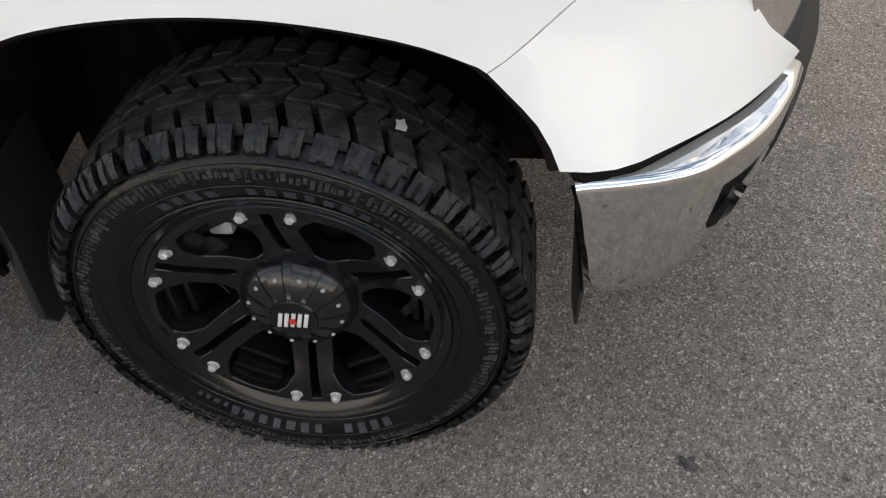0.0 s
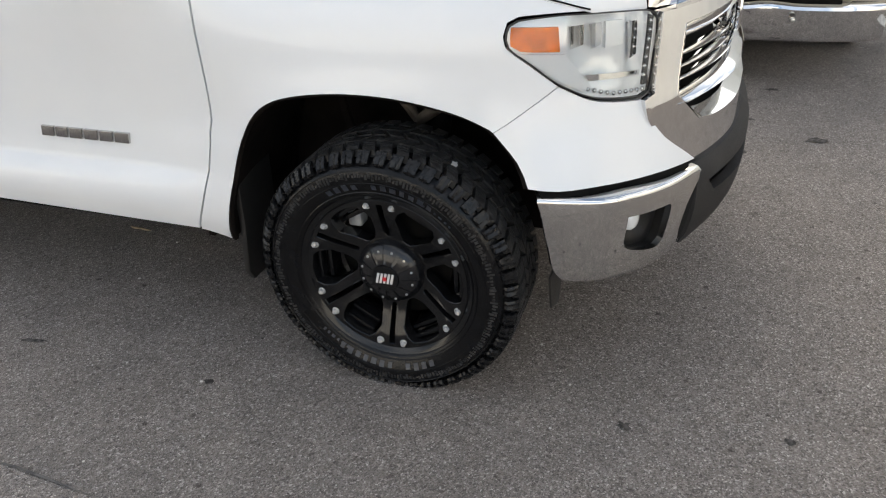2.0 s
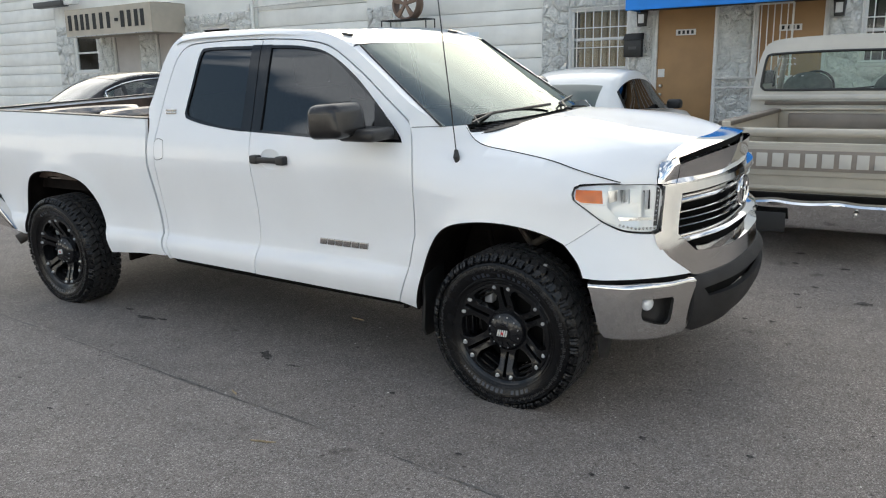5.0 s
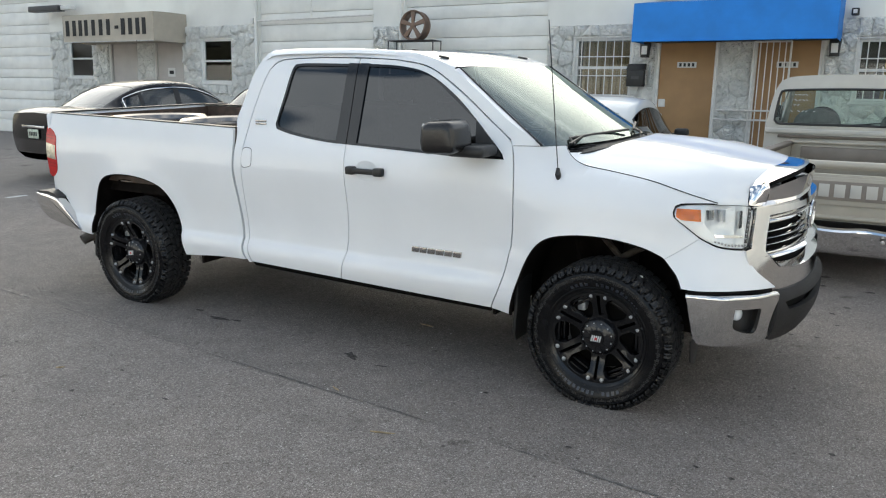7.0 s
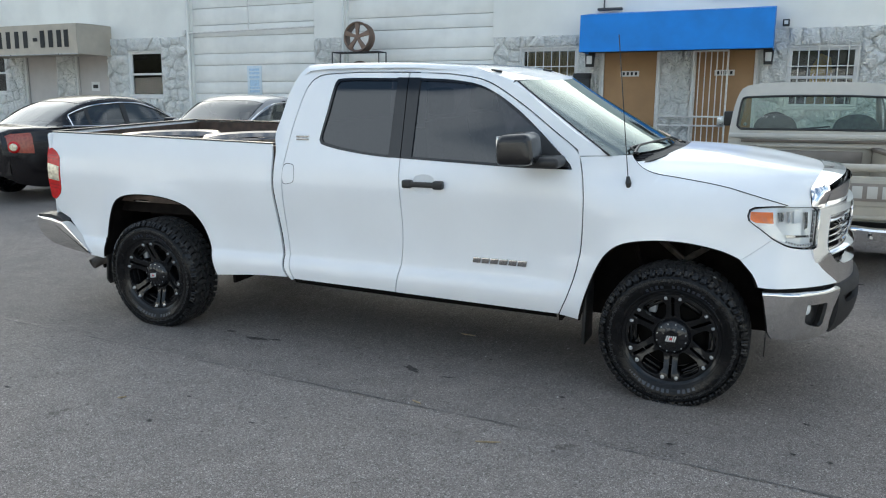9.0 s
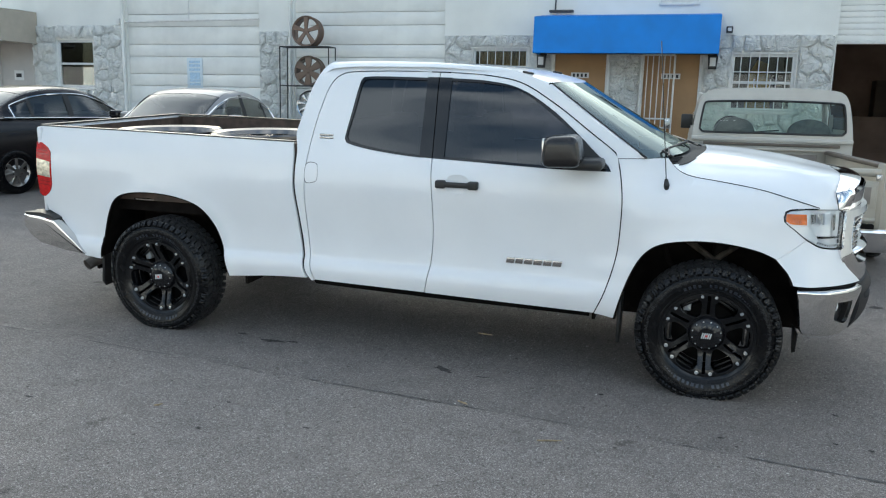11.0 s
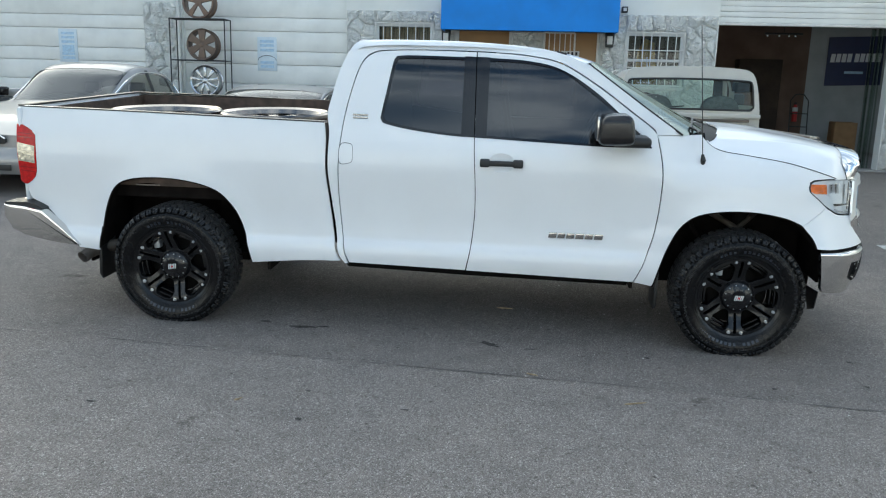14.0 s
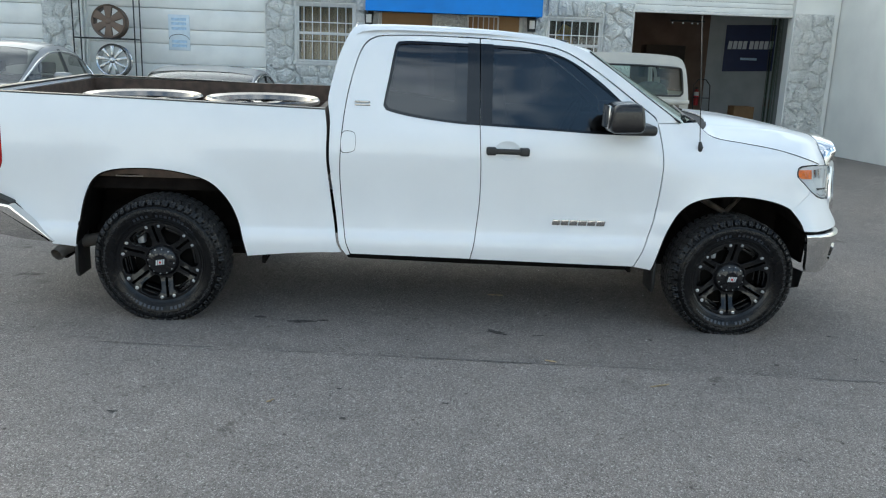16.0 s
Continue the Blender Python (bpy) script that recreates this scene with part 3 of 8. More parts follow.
# building behind the facade: back, roof, and rooms coloured dark for shade
structure("roof", box(-30, 8.3, WALL + 0.25, 17.5, TOP - 0.45, TOP - 0.3), STUCCO, "flat workshop roof behind the parapet", "roof")
structure("wall_back", box(-30, 9.6, 17.3, 17.5, FLOOR - 0.3, TOP - 0.45), GARAGE, "rear wall of the workshop")
structure("floor", box(-30, 9.6, WALL + 0.02, 17.3, FLOOR - 0.2, FLOOR + 0.005), CONCRETE, "smooth grey concrete workshop floor", "floor")
# partition, inner back wall and ceiling take brown darkened for shade
structure("partition", box(3.6, 3.75, WALL + 0.25, 17.3, FLOOR, TOP - 0.45), GARAGESHADE, "inner partition wall, brown darkened for shade")
structure("wall_inner", box(7.22, 9.6, 14.5, 14.65, FLOOR, TOP - 0.45), GARAGE, "pale grey painted inner wall of the garage")
structure("wall_inner_side", box(9.45, 9.6, WALL + 0.25, 14.5, FLOOR, TOP - 0.45), GARAGE, "pale grey painted inner side wall")
structure("wall_inner_back", box(3.75, 7.22, 14.503, 14.65, FLOOR, TOP - 0.45), GARAGESHADE, "rear wall of the garage bay, brown darkened for shade")
structure("ceiling", box(3.75, 9.45, WALL + 0.25, 15.0, 3.9, 4.0), GARAGESHADE, "garage ceiling, brown darkened for shade", "ceiling")
structure("wall_east", box(8.02, 8.3, -3, 10.0, -0.3, TOP), STUCCO, "plain pale grey stucco side wall")
structure("pavement_slab", box(3.9, 7.2, WALL - 0.35, WALL + 0.02, FLOOR - 0.2, FLOOR + 0.012), CONCRETE, "concrete threshold slab at the garage opening", "slab")
# room shade is painted into these back walls
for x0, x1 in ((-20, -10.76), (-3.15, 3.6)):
    structure("room_back", box(x0, x1, WALL + 1.6, WALL + 1.7, FLOOR, 4.2), ROOMSHADE, "dim office wall behind the windows")


# garage doors of horizontal sections
def shutter(x0, x1, zlow, ztop, name, label, first=0.0):
    t = thing(name, label, "garage door", kind="structure", place=pose((x0 + x1) / 2, WALL + 0.12, zlow))
    z, k = 0.0, 0
    w = (x1 - x0) / 2 + 0.03
    cache = {}
    while z < ztop - zlow - 0.05:
        h = 0.265 if k % 2 else 0.385
        if h not in cache:
            b2 = box(-w, w, -0.02, 0.02, 0.005, h - 0.006, 0.006)
            cache[h] = part("panel", b2, SHUTTER, t)
            cache[h].location.z = z
        else:
            share(cache[h], pose(0, 0, z), t)
        z += h
        k += 1
    part("backing", box(-w, w, 0.022, 0.03, 0, z), MORTAR, t)
    return t


for i, (a, b) in enumerate(BAYS):
    if i < 3:
        shutter(a, b, FLOOR, HEAD, "door_%d" % (i + 1), "closed off-white sectional garage door with horizontal panels")
t = thing("door_4", "raised off-white roller shutter over the open garage bay", "garage door", kind="structure", place=pose(5.535, WALL + 0.12, 2.95))
sl = part("slat", box(-1.6, 1.6, -0.016, 0.016, 0.003, 0.098, 0.008), SHUTTER, t)
for k in range(1, 9):
    share(sl, pose(0, 0, 0.1 * k), t)
part("bottom_bar", box(-1.6, 1.6, -0.03, 0.03, -0.05, 0.0, 0.01), WHITEMETAL, t)
# folded plastic strips beside the opening
t = thing("strip_curtain", "greenish clear plastic strips gathered at the side of the garage opening", "curtain", place=pose(6.97, WALL + 0.35, FLOOR))
for k in range(7):
    x0 = -0.12 + 0.034 * k
    strip = grid(3, 8, lambda q, r: Vector((x0 + 0.030 * q + 0.006 * math.sin(5 * r + k), 0.05 * math.sin(math.pi * (q + k)) + 0.03 * (k % 3), 2.62 * r)))
    part("strip", strip, STRIP, t, "greenish clear strip")


# ---- stone cladding ----
def cells(x0, x1, z0, z1, seed, per=15.0):
    rnd = random.Random(seed)
    n = max(2, int((x1 - x0) * (z1 - z0) * per))
    cols = max(1, round(math.sqrt(n * (x1 - x0) / (z1 - z0))))
    rows = max(1, round(n / cols))
    seeds = [((x0 + (i + 0.5 + (0.25 if j % 2 else -0.25) + rnd.uniform(-0.3, 0.3)) * (x1 - x0) / cols), z0 + (j + 0.5 + rnd.uniform(-0.33, 0.33)) * (z1 - z0) / rows) for i in range(cols) for j in range(rows)]
    for s in seeds:
        poly = [(x0, z0), (x1, z0), (x1, z1), (x0, z1)]
        for o in seeds:
            if o is s or abs(o[0] - s[0]) > 1 or abs(o[1] - s[1]) > 1:
                continue
            mx, mz, dx, dz = (s[0] + o[0]) / 2, (s[1] + o[1]) / 2, o[0] - s[0], o[1] - s[1]
            out = []
            for p, q in zip(poly, poly[1:] + poly[:1]):
                a, b = (p[0] - mx) * dx + (p[1] - mz) * dz, (q[0] - mx) * dx + (q[1] - mz) * dz
                if a <= 0:
                    out.append(p)
                if a * b < 0:
                    k = a / (a - b)
                    out.append((p[0] + (q[0] - p[0]) * k, p[1] + (q[1] - p[1]) * k))
            poly = out
            if len(poly) < 3:
                break
        if len(poly) >= 3:
            yield poly


def stone_mesh(bm, poly, seed, y=WALL):
    rnd = random.Random(seed)
    cx, cz = sum(p[0] for p in poly) / len(poly), sum(p[1] for p in poly) / len(poly)
    dense = []
    for p, q in zip(poly, poly[1:] + poly[:1]):
        dense.append(p)
        if math.hypot(q[0] - p[0], q[1] - p[1]) > 0.16:
            dense.append(((p[0] + q[0]) / 2 + rnd.uniform(-0.014, 0.014), (p[1] + q[1]) / 2 + rnd.uniform(-0.014, 0.014)))
    h = rnd.uniform(0.03, 0.075)

    def ring(shrink, depth, j):
        out = []
        for x, z in dense:
            d = math.hypot(x - cx, z - cz) or 1
            k = max(0.1, 1 - shrink / d)
            out.append(bm.verts.new((cx + (x - cx) * k, y - depth + rnd.uniform(-j, j), cz + (z - cz) * k)))
        return out
    r0, r1, r2 = ring(0.006, 0.0, 0), ring(0.012, h * 0.6, 0.006), ring(0.045, h, 0.018)
    c = bm.verts.new((cx, y - h - rnd.uniform(-0.02, 0.02), cz))
    n = len(dense)
    for a, b in ((r0, r1), (r1, r2)):
        for i in range(n):
            bm.faces.new((a[i], a[(i + 1) % n], b[(i + 1) % n], b[i]))
    for i in range(n):
        bm.faces.new((r2[i], r2[(i + 1) % n], c))


CLAD = 3.05
near = [(-3.13, -2.58, FLOOR, CLAD), (-2.58, -1.41, FLOOR, 1.69), (-2.58, -1.41, 2.84, CLAD), (-1.41, -1.0, FLOOR, CLAD), (0.13, 0.67, FLOOR, 2.76), (1.81, 2.25, FLOOR, CLAD),
        (2.25, 3.37, FLOOR, 1.69), (2.25, 3.37, 2.75, CLAD), (3.37, 3.94, FLOOR, CLAD), (-1.0, 1.81, 2.80, CLAD), (7.13, 7.9, FLOOR, 2.98), (-7.3, -6.52, FLOOR, 3.15)]
far = [(-19.0, -18.23, FLOOR, 3.3), (-18.23, -17.1, FLOOR, 1.97), (-17.1, -16.4, FLOOR, 3.3), (-15.17, -14.53, FLOOR, 3.0), (-13.37, -12.73, FLOOR, 3.3), (-12.73, -11.63, FLOOR, 1.87),
       (-12.73, -11.63, 3.0, 3.3), (-11.63, -10.8, FLOOR, 3.3), (-18.23, -17.1, 3.08, 3.3)]
CLADDING = thing("stone_cladding", "white-painted rough flagstone cladding around doors and windows", "cladding", kind="structure", place=pose(0, 0, 0))
bm = bmesh.new()
for k, r in enumerate(far):
    for j, poly in enumerate(cells(*r, seed=50 + k)):
        stone_mesh(bm, poly, 1000 * k + j)
tagged(part("far_stones", bm, STONE, CLADDING, sharp=60), kind="stuff")
bm = bmesh.new()
for r in near + far:
    box(r[0], r[1], WALL - 0.012, WALL - 0.001, r[2], r[3], bm=bm)
part("mortar", bm, MORTAR, CLADDING, "pale mortar bed between the stones")


# ---- windows and doors ----
def window(k, a, b, z0, z1, kind):
    t = thing("window_%d" % k, {"sash": "white-framed two-light sash window with a dim interior", "grille": "small office window behind a white metal security grille"}[kind],
              "window", kind="structure", place=pose((a + b) / 2, WALL, z0))
    w, h = (b - a) / 2, z1 - z0
    f = 0.05
    fb = bmesh.new()
    for q in ((-w, w, 0, f), (-w, w, h - f, h)):
        box(q[0], q[1], 0.03, 0.10, q[2], q[3], 0.006, bm=fb)
    for q in ((-w, -w + f), (w - f, w)):
        box(q[0], q[1], 0.032, 0.098, f, h - f, 0.006, bm=fb)
    part("window_frame", fb, FRAMEWHITE, t)
    part("mullion", box(-w + f, w - f, 0.035, 0.095, h / 2 - 0.025, h / 2 + 0.025, 0.006), FRAMEWHITE, t)
    part("window_sill", box(-w - 0.06, w + 0.06, -0.07, 0.06, -0.06, 0.0, 0.01), FRAMEWHITE, t)
    for z in (f, h / 2 + 0.025):
        p = part("pane", box(-w + f, w - f, 0.063, 0.067, z, z + h / 2 - 0.075), WINGLASS, t)
        p.visible_shadow = False
    if kind == "grille":
        bb = bmesh.new()
        n = 7
        g = part("grille_frame", box(-w - 0.02, w + 0.02, -0.085, -0.075, -0.03, -0.01, bm=bb), WHITEMETAL, t)
        bar = part("grille_bar", tube([(0, -0.08, -0.04), (0, -0.08, h + 0.04)], 0.009, 6), WHITEMETAL, t)
        bar.location.x = -w
        for i in range(1, n + 1):
            share(bar, pose(-w + 2 * w * i / n, 0, 0), t)
        cross = part("grille_rail", tube([(-w - 0.02, -0.08, 0), (w + 0.02, -0.08, 0)], 0.010, 6), WHITEMETAL, t)
        cross.location.z = 0.02
        for z in (h * 0.36, h * 0.68, h):
            share(cross, pose(0, 0, z), t)
    return t


for k, (q, kind) in enumerate(zip(WINDOWS, ("sash", "sash", "grille", "grille"))):
    window(k + 1, *q, kind)
# what shows behind the panes
for x0, x1, y, z0, z1, m, nm, lb, ct in (
                                         (-2.4, -2.0, WALL + 0.7, 1.7, 2.2, INK, "monitor", "dark office monitor behind the window", "monitor"),
                                         (-18.1, -17.2, WALL + 0.5, 1.9, 3.1, ROOMSHADE, "curtain", "dark curtain behind the window", "curtain")):
    tagged(part(nm, box(x0, x1, y, y + 0.03, z0, z1, 0.004), m), lb, ct, kind="structure")
tagged(part("blind", prism([(2.62, 1.75), (3.10, 1.72), (2.98, 2.62), (2.80, 2.70), (2.66, 2.45)], 0.02, at=WALL + 1.2), YELLOW), "yellow cloth hanging inside the window", "curtain", kind="structure")
tagged(part("wood_panel", prism([(-13.2, 1.7), (-11.2, 1.7), (-11.2, 3.1), (-13.2, 3.1)], 0.03, at=WALL + 0.55), BROWNBOARD), "bare wooden board behind the window", "board", kind="structure")
# vertical blind of hanging slats inside the office window
t = thing("vertical_blind", "tan vertical blind hanging inside the office window", "blind", place=pose(-2.0, WALL + 0.30, 1.78))
part("head_rail", box(-0.52, 0.52, -0.02, 0.02, 0.98, 1.02, 0.004), FRAMEWHITE, t)
slat = part("slat", box(-0.036, 0.036, -0.002, 0.002, 0.0, 0.98), BLIND, t)
slat.matrix_basis = pose(-0.46, 0, 0, 0, 0, 35)
for i in range(1, 13):
    share(slat, pose(-0.46 + 0.077 * i, 0, 0, 0, 0, 35), t)
# wrought scroll in the grille of the window beside the garage
bm = bmesh.new()
for sgn in (-1, 1):
    tube([(2.81 + sgn * (0.05 + 0.09 * math.sin(a * 0.5)), WALL - 0.09, 1.98 + 0.11 * a / 2 - 0.10 * math.cos(a)) for a in [0.3 * i for i in range(15)]], 0.008, 6, bm=bm)
tagged(part("scroll_ornament", bm, WHITEMETAL), "white wrought-iron scroll on the window grille", "ornament")

for k, (a, b, z1, m) in enumerate(DOORS):
    t = thing("door_%d" % (k + 5), "flat tan-painted steel office door" if m is DOORTAN else "flat grey steel door under the beige awning", "door", kind="structure", place=pose((a + b) / 2, WALL, FLOOR))
    w, h = (b - a) / 2, z1 - FLOOR
    part("leaf", box(-w + 0.05, w - 0.05, 0.06, 0.11, 0.01, h - 0.05, 0.004), m, t)
    fb = bmesh.new()
    box(-w, -w + 0.05, 0.02, 0.14, 0, h, 0.004, bm=fb)
    box(w - 0.05, w, 0.02, 0.14, 0, h, 0.004, bm=fb)
    box(-w + 0.05, w - 0.05, 0.022, 0.138, h - 0.05, h, 0.004, bm=fb)
    part("door_frame", fb, m if m is DOORGREY else WHITEMETAL, t)
    kx = (-w + 0.13) if k != 3 else (w - 0.13)
    for z in (0.98, 1.13):
        kb = lathe([(0.0, -0.06), (0.022, -0.055), (0.03, -0.035), (0.028, -0.02), (0.012, -0.015), (0.012, 0.0)], 14)
        kn = part("door_knob", kb, STEEL, t, "brushed steel knob and lock")
        kn.location = (kx, 0.06, z)
    if m is DOORTAN:
        tagged(part("number_plate", box(-0.17, 0.17, 0.05, 0.059, 1.98, 2.08), FRAMEWHITE, t, "pale strip with four dark bars"))
        bar = part("bar", box(-0.012, 0.028, 0.045, 0.05, 2.0, 2.06), INK, t)
        bar.location.x = -0.12
        for i in (1, 2, 3):
            share(bar, pose(-0.12 + 0.075 * i, 0, 0), t)
        if k == 2:
            part("notice", box(kx - 0.06, kx + 0.06, 0.052, 0.059, 1.28, 1.42), FRAMEWHITE, t, "small white notice")
    elif k == 1:
        part("notice", box(-0.12, 0.16, 0.05, 0.059, 1.75, 1.98), FRAMEWHITE, t, "small white notice")
        part("bar", box(-0.06, 0.10, 0.045, 0.05, 1.82, 1.91), INK, t)

# open security gate in front of the second tan door
t = thing("security_gate", "white steel security gate with vertical bars standing open", "gate", place=pose(0.12, WALL - 0.14, FLOOR))
fb = bmesh.new()
for p, q in (((0.0, 0.1), (0.0, 2.40)), ((1.18, 0.1), (1.18, 2.40)), ((0.60, 1.25), (0.60, 2.40))):
    tube([(p[0], 0, p[1]), (q[0], 0, q[1])], 0.018, 6, bm=fb)
part("gate_frame", fb, WHITEMETAL, t)
rail = part("gate_rail", tube([(0, 0, 0), (1.18, 0, 0)], 0.016, 6), WHITEMETAL, t)
rail.location.z = 1.25
share(rail, pose(0, 0, 1.09), t)
part("top_rail", tube([(0.6, 0, 2.40), (1.18, 0, 2.40)], 0.016, 6), WHITEMETAL, t)
gb = part("gate_bar", tube([(0, 0, 0.1), (0, 0, 2.40)], 0.010, 6), WHITEMETAL, t)
gb.location.x = 0.70
for i in range(1, 5):
    share(gb, pose(0.70 + 0.1 * i, 0, 0), t)
part("lock_box", box(1.06, 1.17, -0.03, 0.03, 1.08, 1.26, 0.008), STEEL, t, "steel lock box")


# ---- awnings ----
def awning(name, x0, x1, yf, z0, z1, zw, material, label, rake=0.0):
    t = thing(name, label, "awning", place=pose((x0 + x1) / 2, WALL, z0))
    w, d, h, hw = (x1 - x0) / 2, WALL - yf, z1 - z0, zw - z0

    def front(s, k):
        sag = 0.008 * math.sin(9 * s + 3 * k) * math.sin(math.pi * k)
        return Vector((-w + 2 * w * s, -d + sag + rake * k, h * k))
    fb = grid(24, 6, front)
    part("front_panel", fb, material, t)
    part("top_panel", grid(24, 4, lambda s, k: Vector((-w + 2 * w * s, (-d + rake) * (1 - k) - 0.005, h + (hw - h) * k + 0.01 * math.sin(8 * s) * math.sin(math.pi * k)))), material, t)
    for sx in (-w, w):
        part("end_panel", prism([(-d, 0), (-d + rake, h), (-0.005, hw), (-0.005, 0)], 0.008, "x", sx - 0.004), material, t)
    part("frame_tube", tube([(-w, -d + 0.01, 0.0), (w, -d + 0.01, 0.0)], 0.016, 8), STEEL if material is BEIGE else material, t)
    # the blue awning's underside is coloured dark for its shade
    part("soffit", box(-w + 0.01, w - 0.01, -d + 0.03, -0.006, 0.03, 0.04), ROOMSHADE if material is BLUE else BEIGE, t)
    return t


awning("blue_awning", -1.18, 2.02, 8.84, 2.67, 3.30, 3.42, BLUE, "bright blue canvas box awning over the office doors", 0.03)
t = awning("beige_awning", -16.85, -13.24, 8.68, 2.88, 3.58, 3.60, BEIGE, "faded beige canvas box awning with a row of dark painted bars")
bar = part("bar", box(-0.07, 0.07, -1.068, -1.062, 0.16, 0.56), INK, t, "dark painted bar")
bar.location.x = -1.6
for i, dx in enumerate((0.32, 0.58, 0.82, 1.12, 1.42, 1.72, 2.02, 2.3, 2.58, 2.86, 3.1)):
    o = share(bar, pose(-1.6 + dx - 0.03, 0, 0) if dx != 2.02 else pose(-1.6 + dx, 0, 0.28) @ Matrix.Diagonal((1, 1, 0.2, 1)), t)
    o["label"] = "dark painted bar"

# ---- fixtures on the wall ----
def wall_lamp(x, z):
    t = thing("wall_lantern", "black metal wall lantern with a frosted pane", "wall lamp", "wall lanterns", place=pose(x, WALL, z))
    part("housing", prism([(-0.07, 0.0), (0.07, 0.0), (0.09, 0.27), (-0.09, 0.27)], 0.12, at=-0.17, bevel=0.008), PLASTIC, t)
    part("pane", box(-0.05, 0.05, -0.178, -0.172, 0.05, 0.2), FRAMEWHITE, t, "frosted pane")
    part("bracket", box(-0.04, 0.04, -0.06, -0.04, 0.05, 0.2), PLASTIC, t)


wall_lamp(-1.16, 2.44)
wall_lamp(1.95, 2.44)
t = thing("mailbox", "black metal wall mailbox beside the tan door", "mailbox", place=pose(-1.3, WALL - 0.06, 1.92))
part("body", box(-0.16, 0.16, -0.12, 0.0, 0.0, 0.3, 0.012), PLASTIC, t)
part("lid", prism([(-0.14, 0.30), (-0.02, 0.41), (0.0, 0.41), (0.0, 0.30)], 0.34, "x", -0.17, 0.006), PLASTIC, t)
part("label_plate", box(-0.07, 0.07, -0.126, -0.121, 0.13, 0.18), GREYPLASTIC, t)
t = thing("floodlight", "small dark floodlight on the stucco wall", "lamp", place=pose(2.19, WALL, 3.06))
part("housing", box(-0.055, 0.055, -0.2, -0.06, 0.01, 0.12, 0.012), PLASTIC, t)
part("lens", box(-0.030, 0.030, -0.206, -0.2, 0.035, 0.095), FRAMEWHITE, t)
part("mount", tube([(0, -0.07, 0.07), (0, 0.0, 0.07)], 0.02, 8), PLASTIC, t)
t = thing("strip_light", "grey weatherproof strip light above the beige awning", "lamp", place=pose(-18.4, WALL, 3.82))
part("housing", box(-0.95, 0.45, -0.45, -0.2, 0.0, 0.16, 0.02), GREYPLASTIC, t)
part("arm", box(-0.05, 0.05, -0.2, 0.0, 0.05, 0.1), GREYPLASTIC, t)
part("lamp_head", box(0.5, 0.95, -0.4, -0.2, 0.02, 0.14, 0.02), FRAMEWHITE, t)
t = thing("conduit", "white painted conduit running across the garage door", "pipe", place=pose(-9.05, WALL - 0.03, 3.38))
part("pipe", tube([(-1.85, 0, -0.02), (1.75, 0, 0.02)], 0.02, 8), WHITEMETAL, t)
part("riser", tube([(0, 0, 0.0), (0, 0, 2.2)], 0.016, 8), WHITEMETAL, t)
part("elbow", box(-1.9, -1.8, -0.04, 0.03, -0.06, 0.06, 0.01), WHITEMETAL, t)
t = thing("conduit", "thin grey conduit above the blue awning", "pipe", place=pose(-0.95, WALL - 0.03, 3.5))
part("pipe", tube([(0, 0, 0), (0, 0, 2.0)], 0.014, 8), GREYPLASTIC, t)
part("bracket", box(-0.1, 0.35, -0.12, 0.0, -0.04, 0.0, 0.006), GREYPLASTIC, t)
structure("downpipe", tube([(-10.78, WALL - 0.05, FLOOR), (-10.78, WALL - 0.05, 5.5)], 0.04, 10), SHUTTER, "white downpipe beside the garage door", "pipe")
structure("pipe", tube([(-6.56, WALL - 0.05, FLOOR), (-6.56, WALL - 0.05, 5.5)], 0.03, 10), SHUTTER, "white pipe beside the garage door", "pipe")
t = thing("upper_window", "small white-framed upper window above the awning", "window", place=pose(1.3, WALL, 3.62))
part("window_sill", box(-0.36, 0.36, -0.05, 0.0, -0.05, 0.0, 0.006), FRAMEWHITE, t)
part("window_frame", box(-0.33, 0.33, -0.03, 0.0, 0.0, 0.5, 0.006), FRAMEWHITE, t)
# opaque pane, coloured with the shade of the room behind
part("pane", box(-0.28, 0.28, -0.036, -0.031, 0.05, 0.45), ROOMSHADE, t)
for x, z in ((-9.01, 1.93), (-4.79, 1.85)):
    t = thing("notice_board", "pale blue faded towing notice with unreadable print on the garage door", "sign", "faded notices", place=pose(x, WALL + 0.09, z))
    part("board", box(-0.2, 0.2, -0.006, 0.004, 0, 0.66, 0.002), SIGNPALE, t)
    bar = part("bar", box(-0.14, 0.14, -0.010, -0.0065, 0, 0.05), SIGNBLUE, t)
    bar.location.z = 0.55
    for zz in (0.47, 0.38, 0.14, 0.06):
        share(bar, pose(0, 0, zz), t)
    if x > -6:
        part("arc_mark", tube([(0.19 * math.cos(a), -0.009, 0.2 + 0.1 * math.sin(a)) for a in [math.pi * i / 10 for i in range(11)]], 0.005, 6), GREYPLASTIC, t)
    else:
        part("printed_square", box(-0.13, 0.13, -0.010, -0.0065, 0.2, 0.34), SIGNBLUE, t)

# garage contents
t = thing("banner", "navy blue banner with white lettering shapes on the garage wall", "banner", place=pose(8.12, 14.49, 1.9))
part("cloth", grid(8, 6, lambda s, k: Vector((-0.48 + 1.30 * s, -0.02 - 0.01 * math.sin(7 * s), 1.15 * k + 0.05 * s))), NAVY, t)
bar = part("bar", prism([(-0.05, 0), (0.05, 0), (0.07, 0.2), (-0.03, 0.2)], 0.004, at=-0.05), BANNERWHITE, t, "white slanted bar")
bar.location = (-0.36, 0, 0.56)
for i in range(1, 9):
    o = share(bar, pose(-0.36 + 0.128 * i + (0.04 if i > 3 else 0), 0, 0.56 + 0.004 * i), t)
    o["label"] = "white slanted bar"
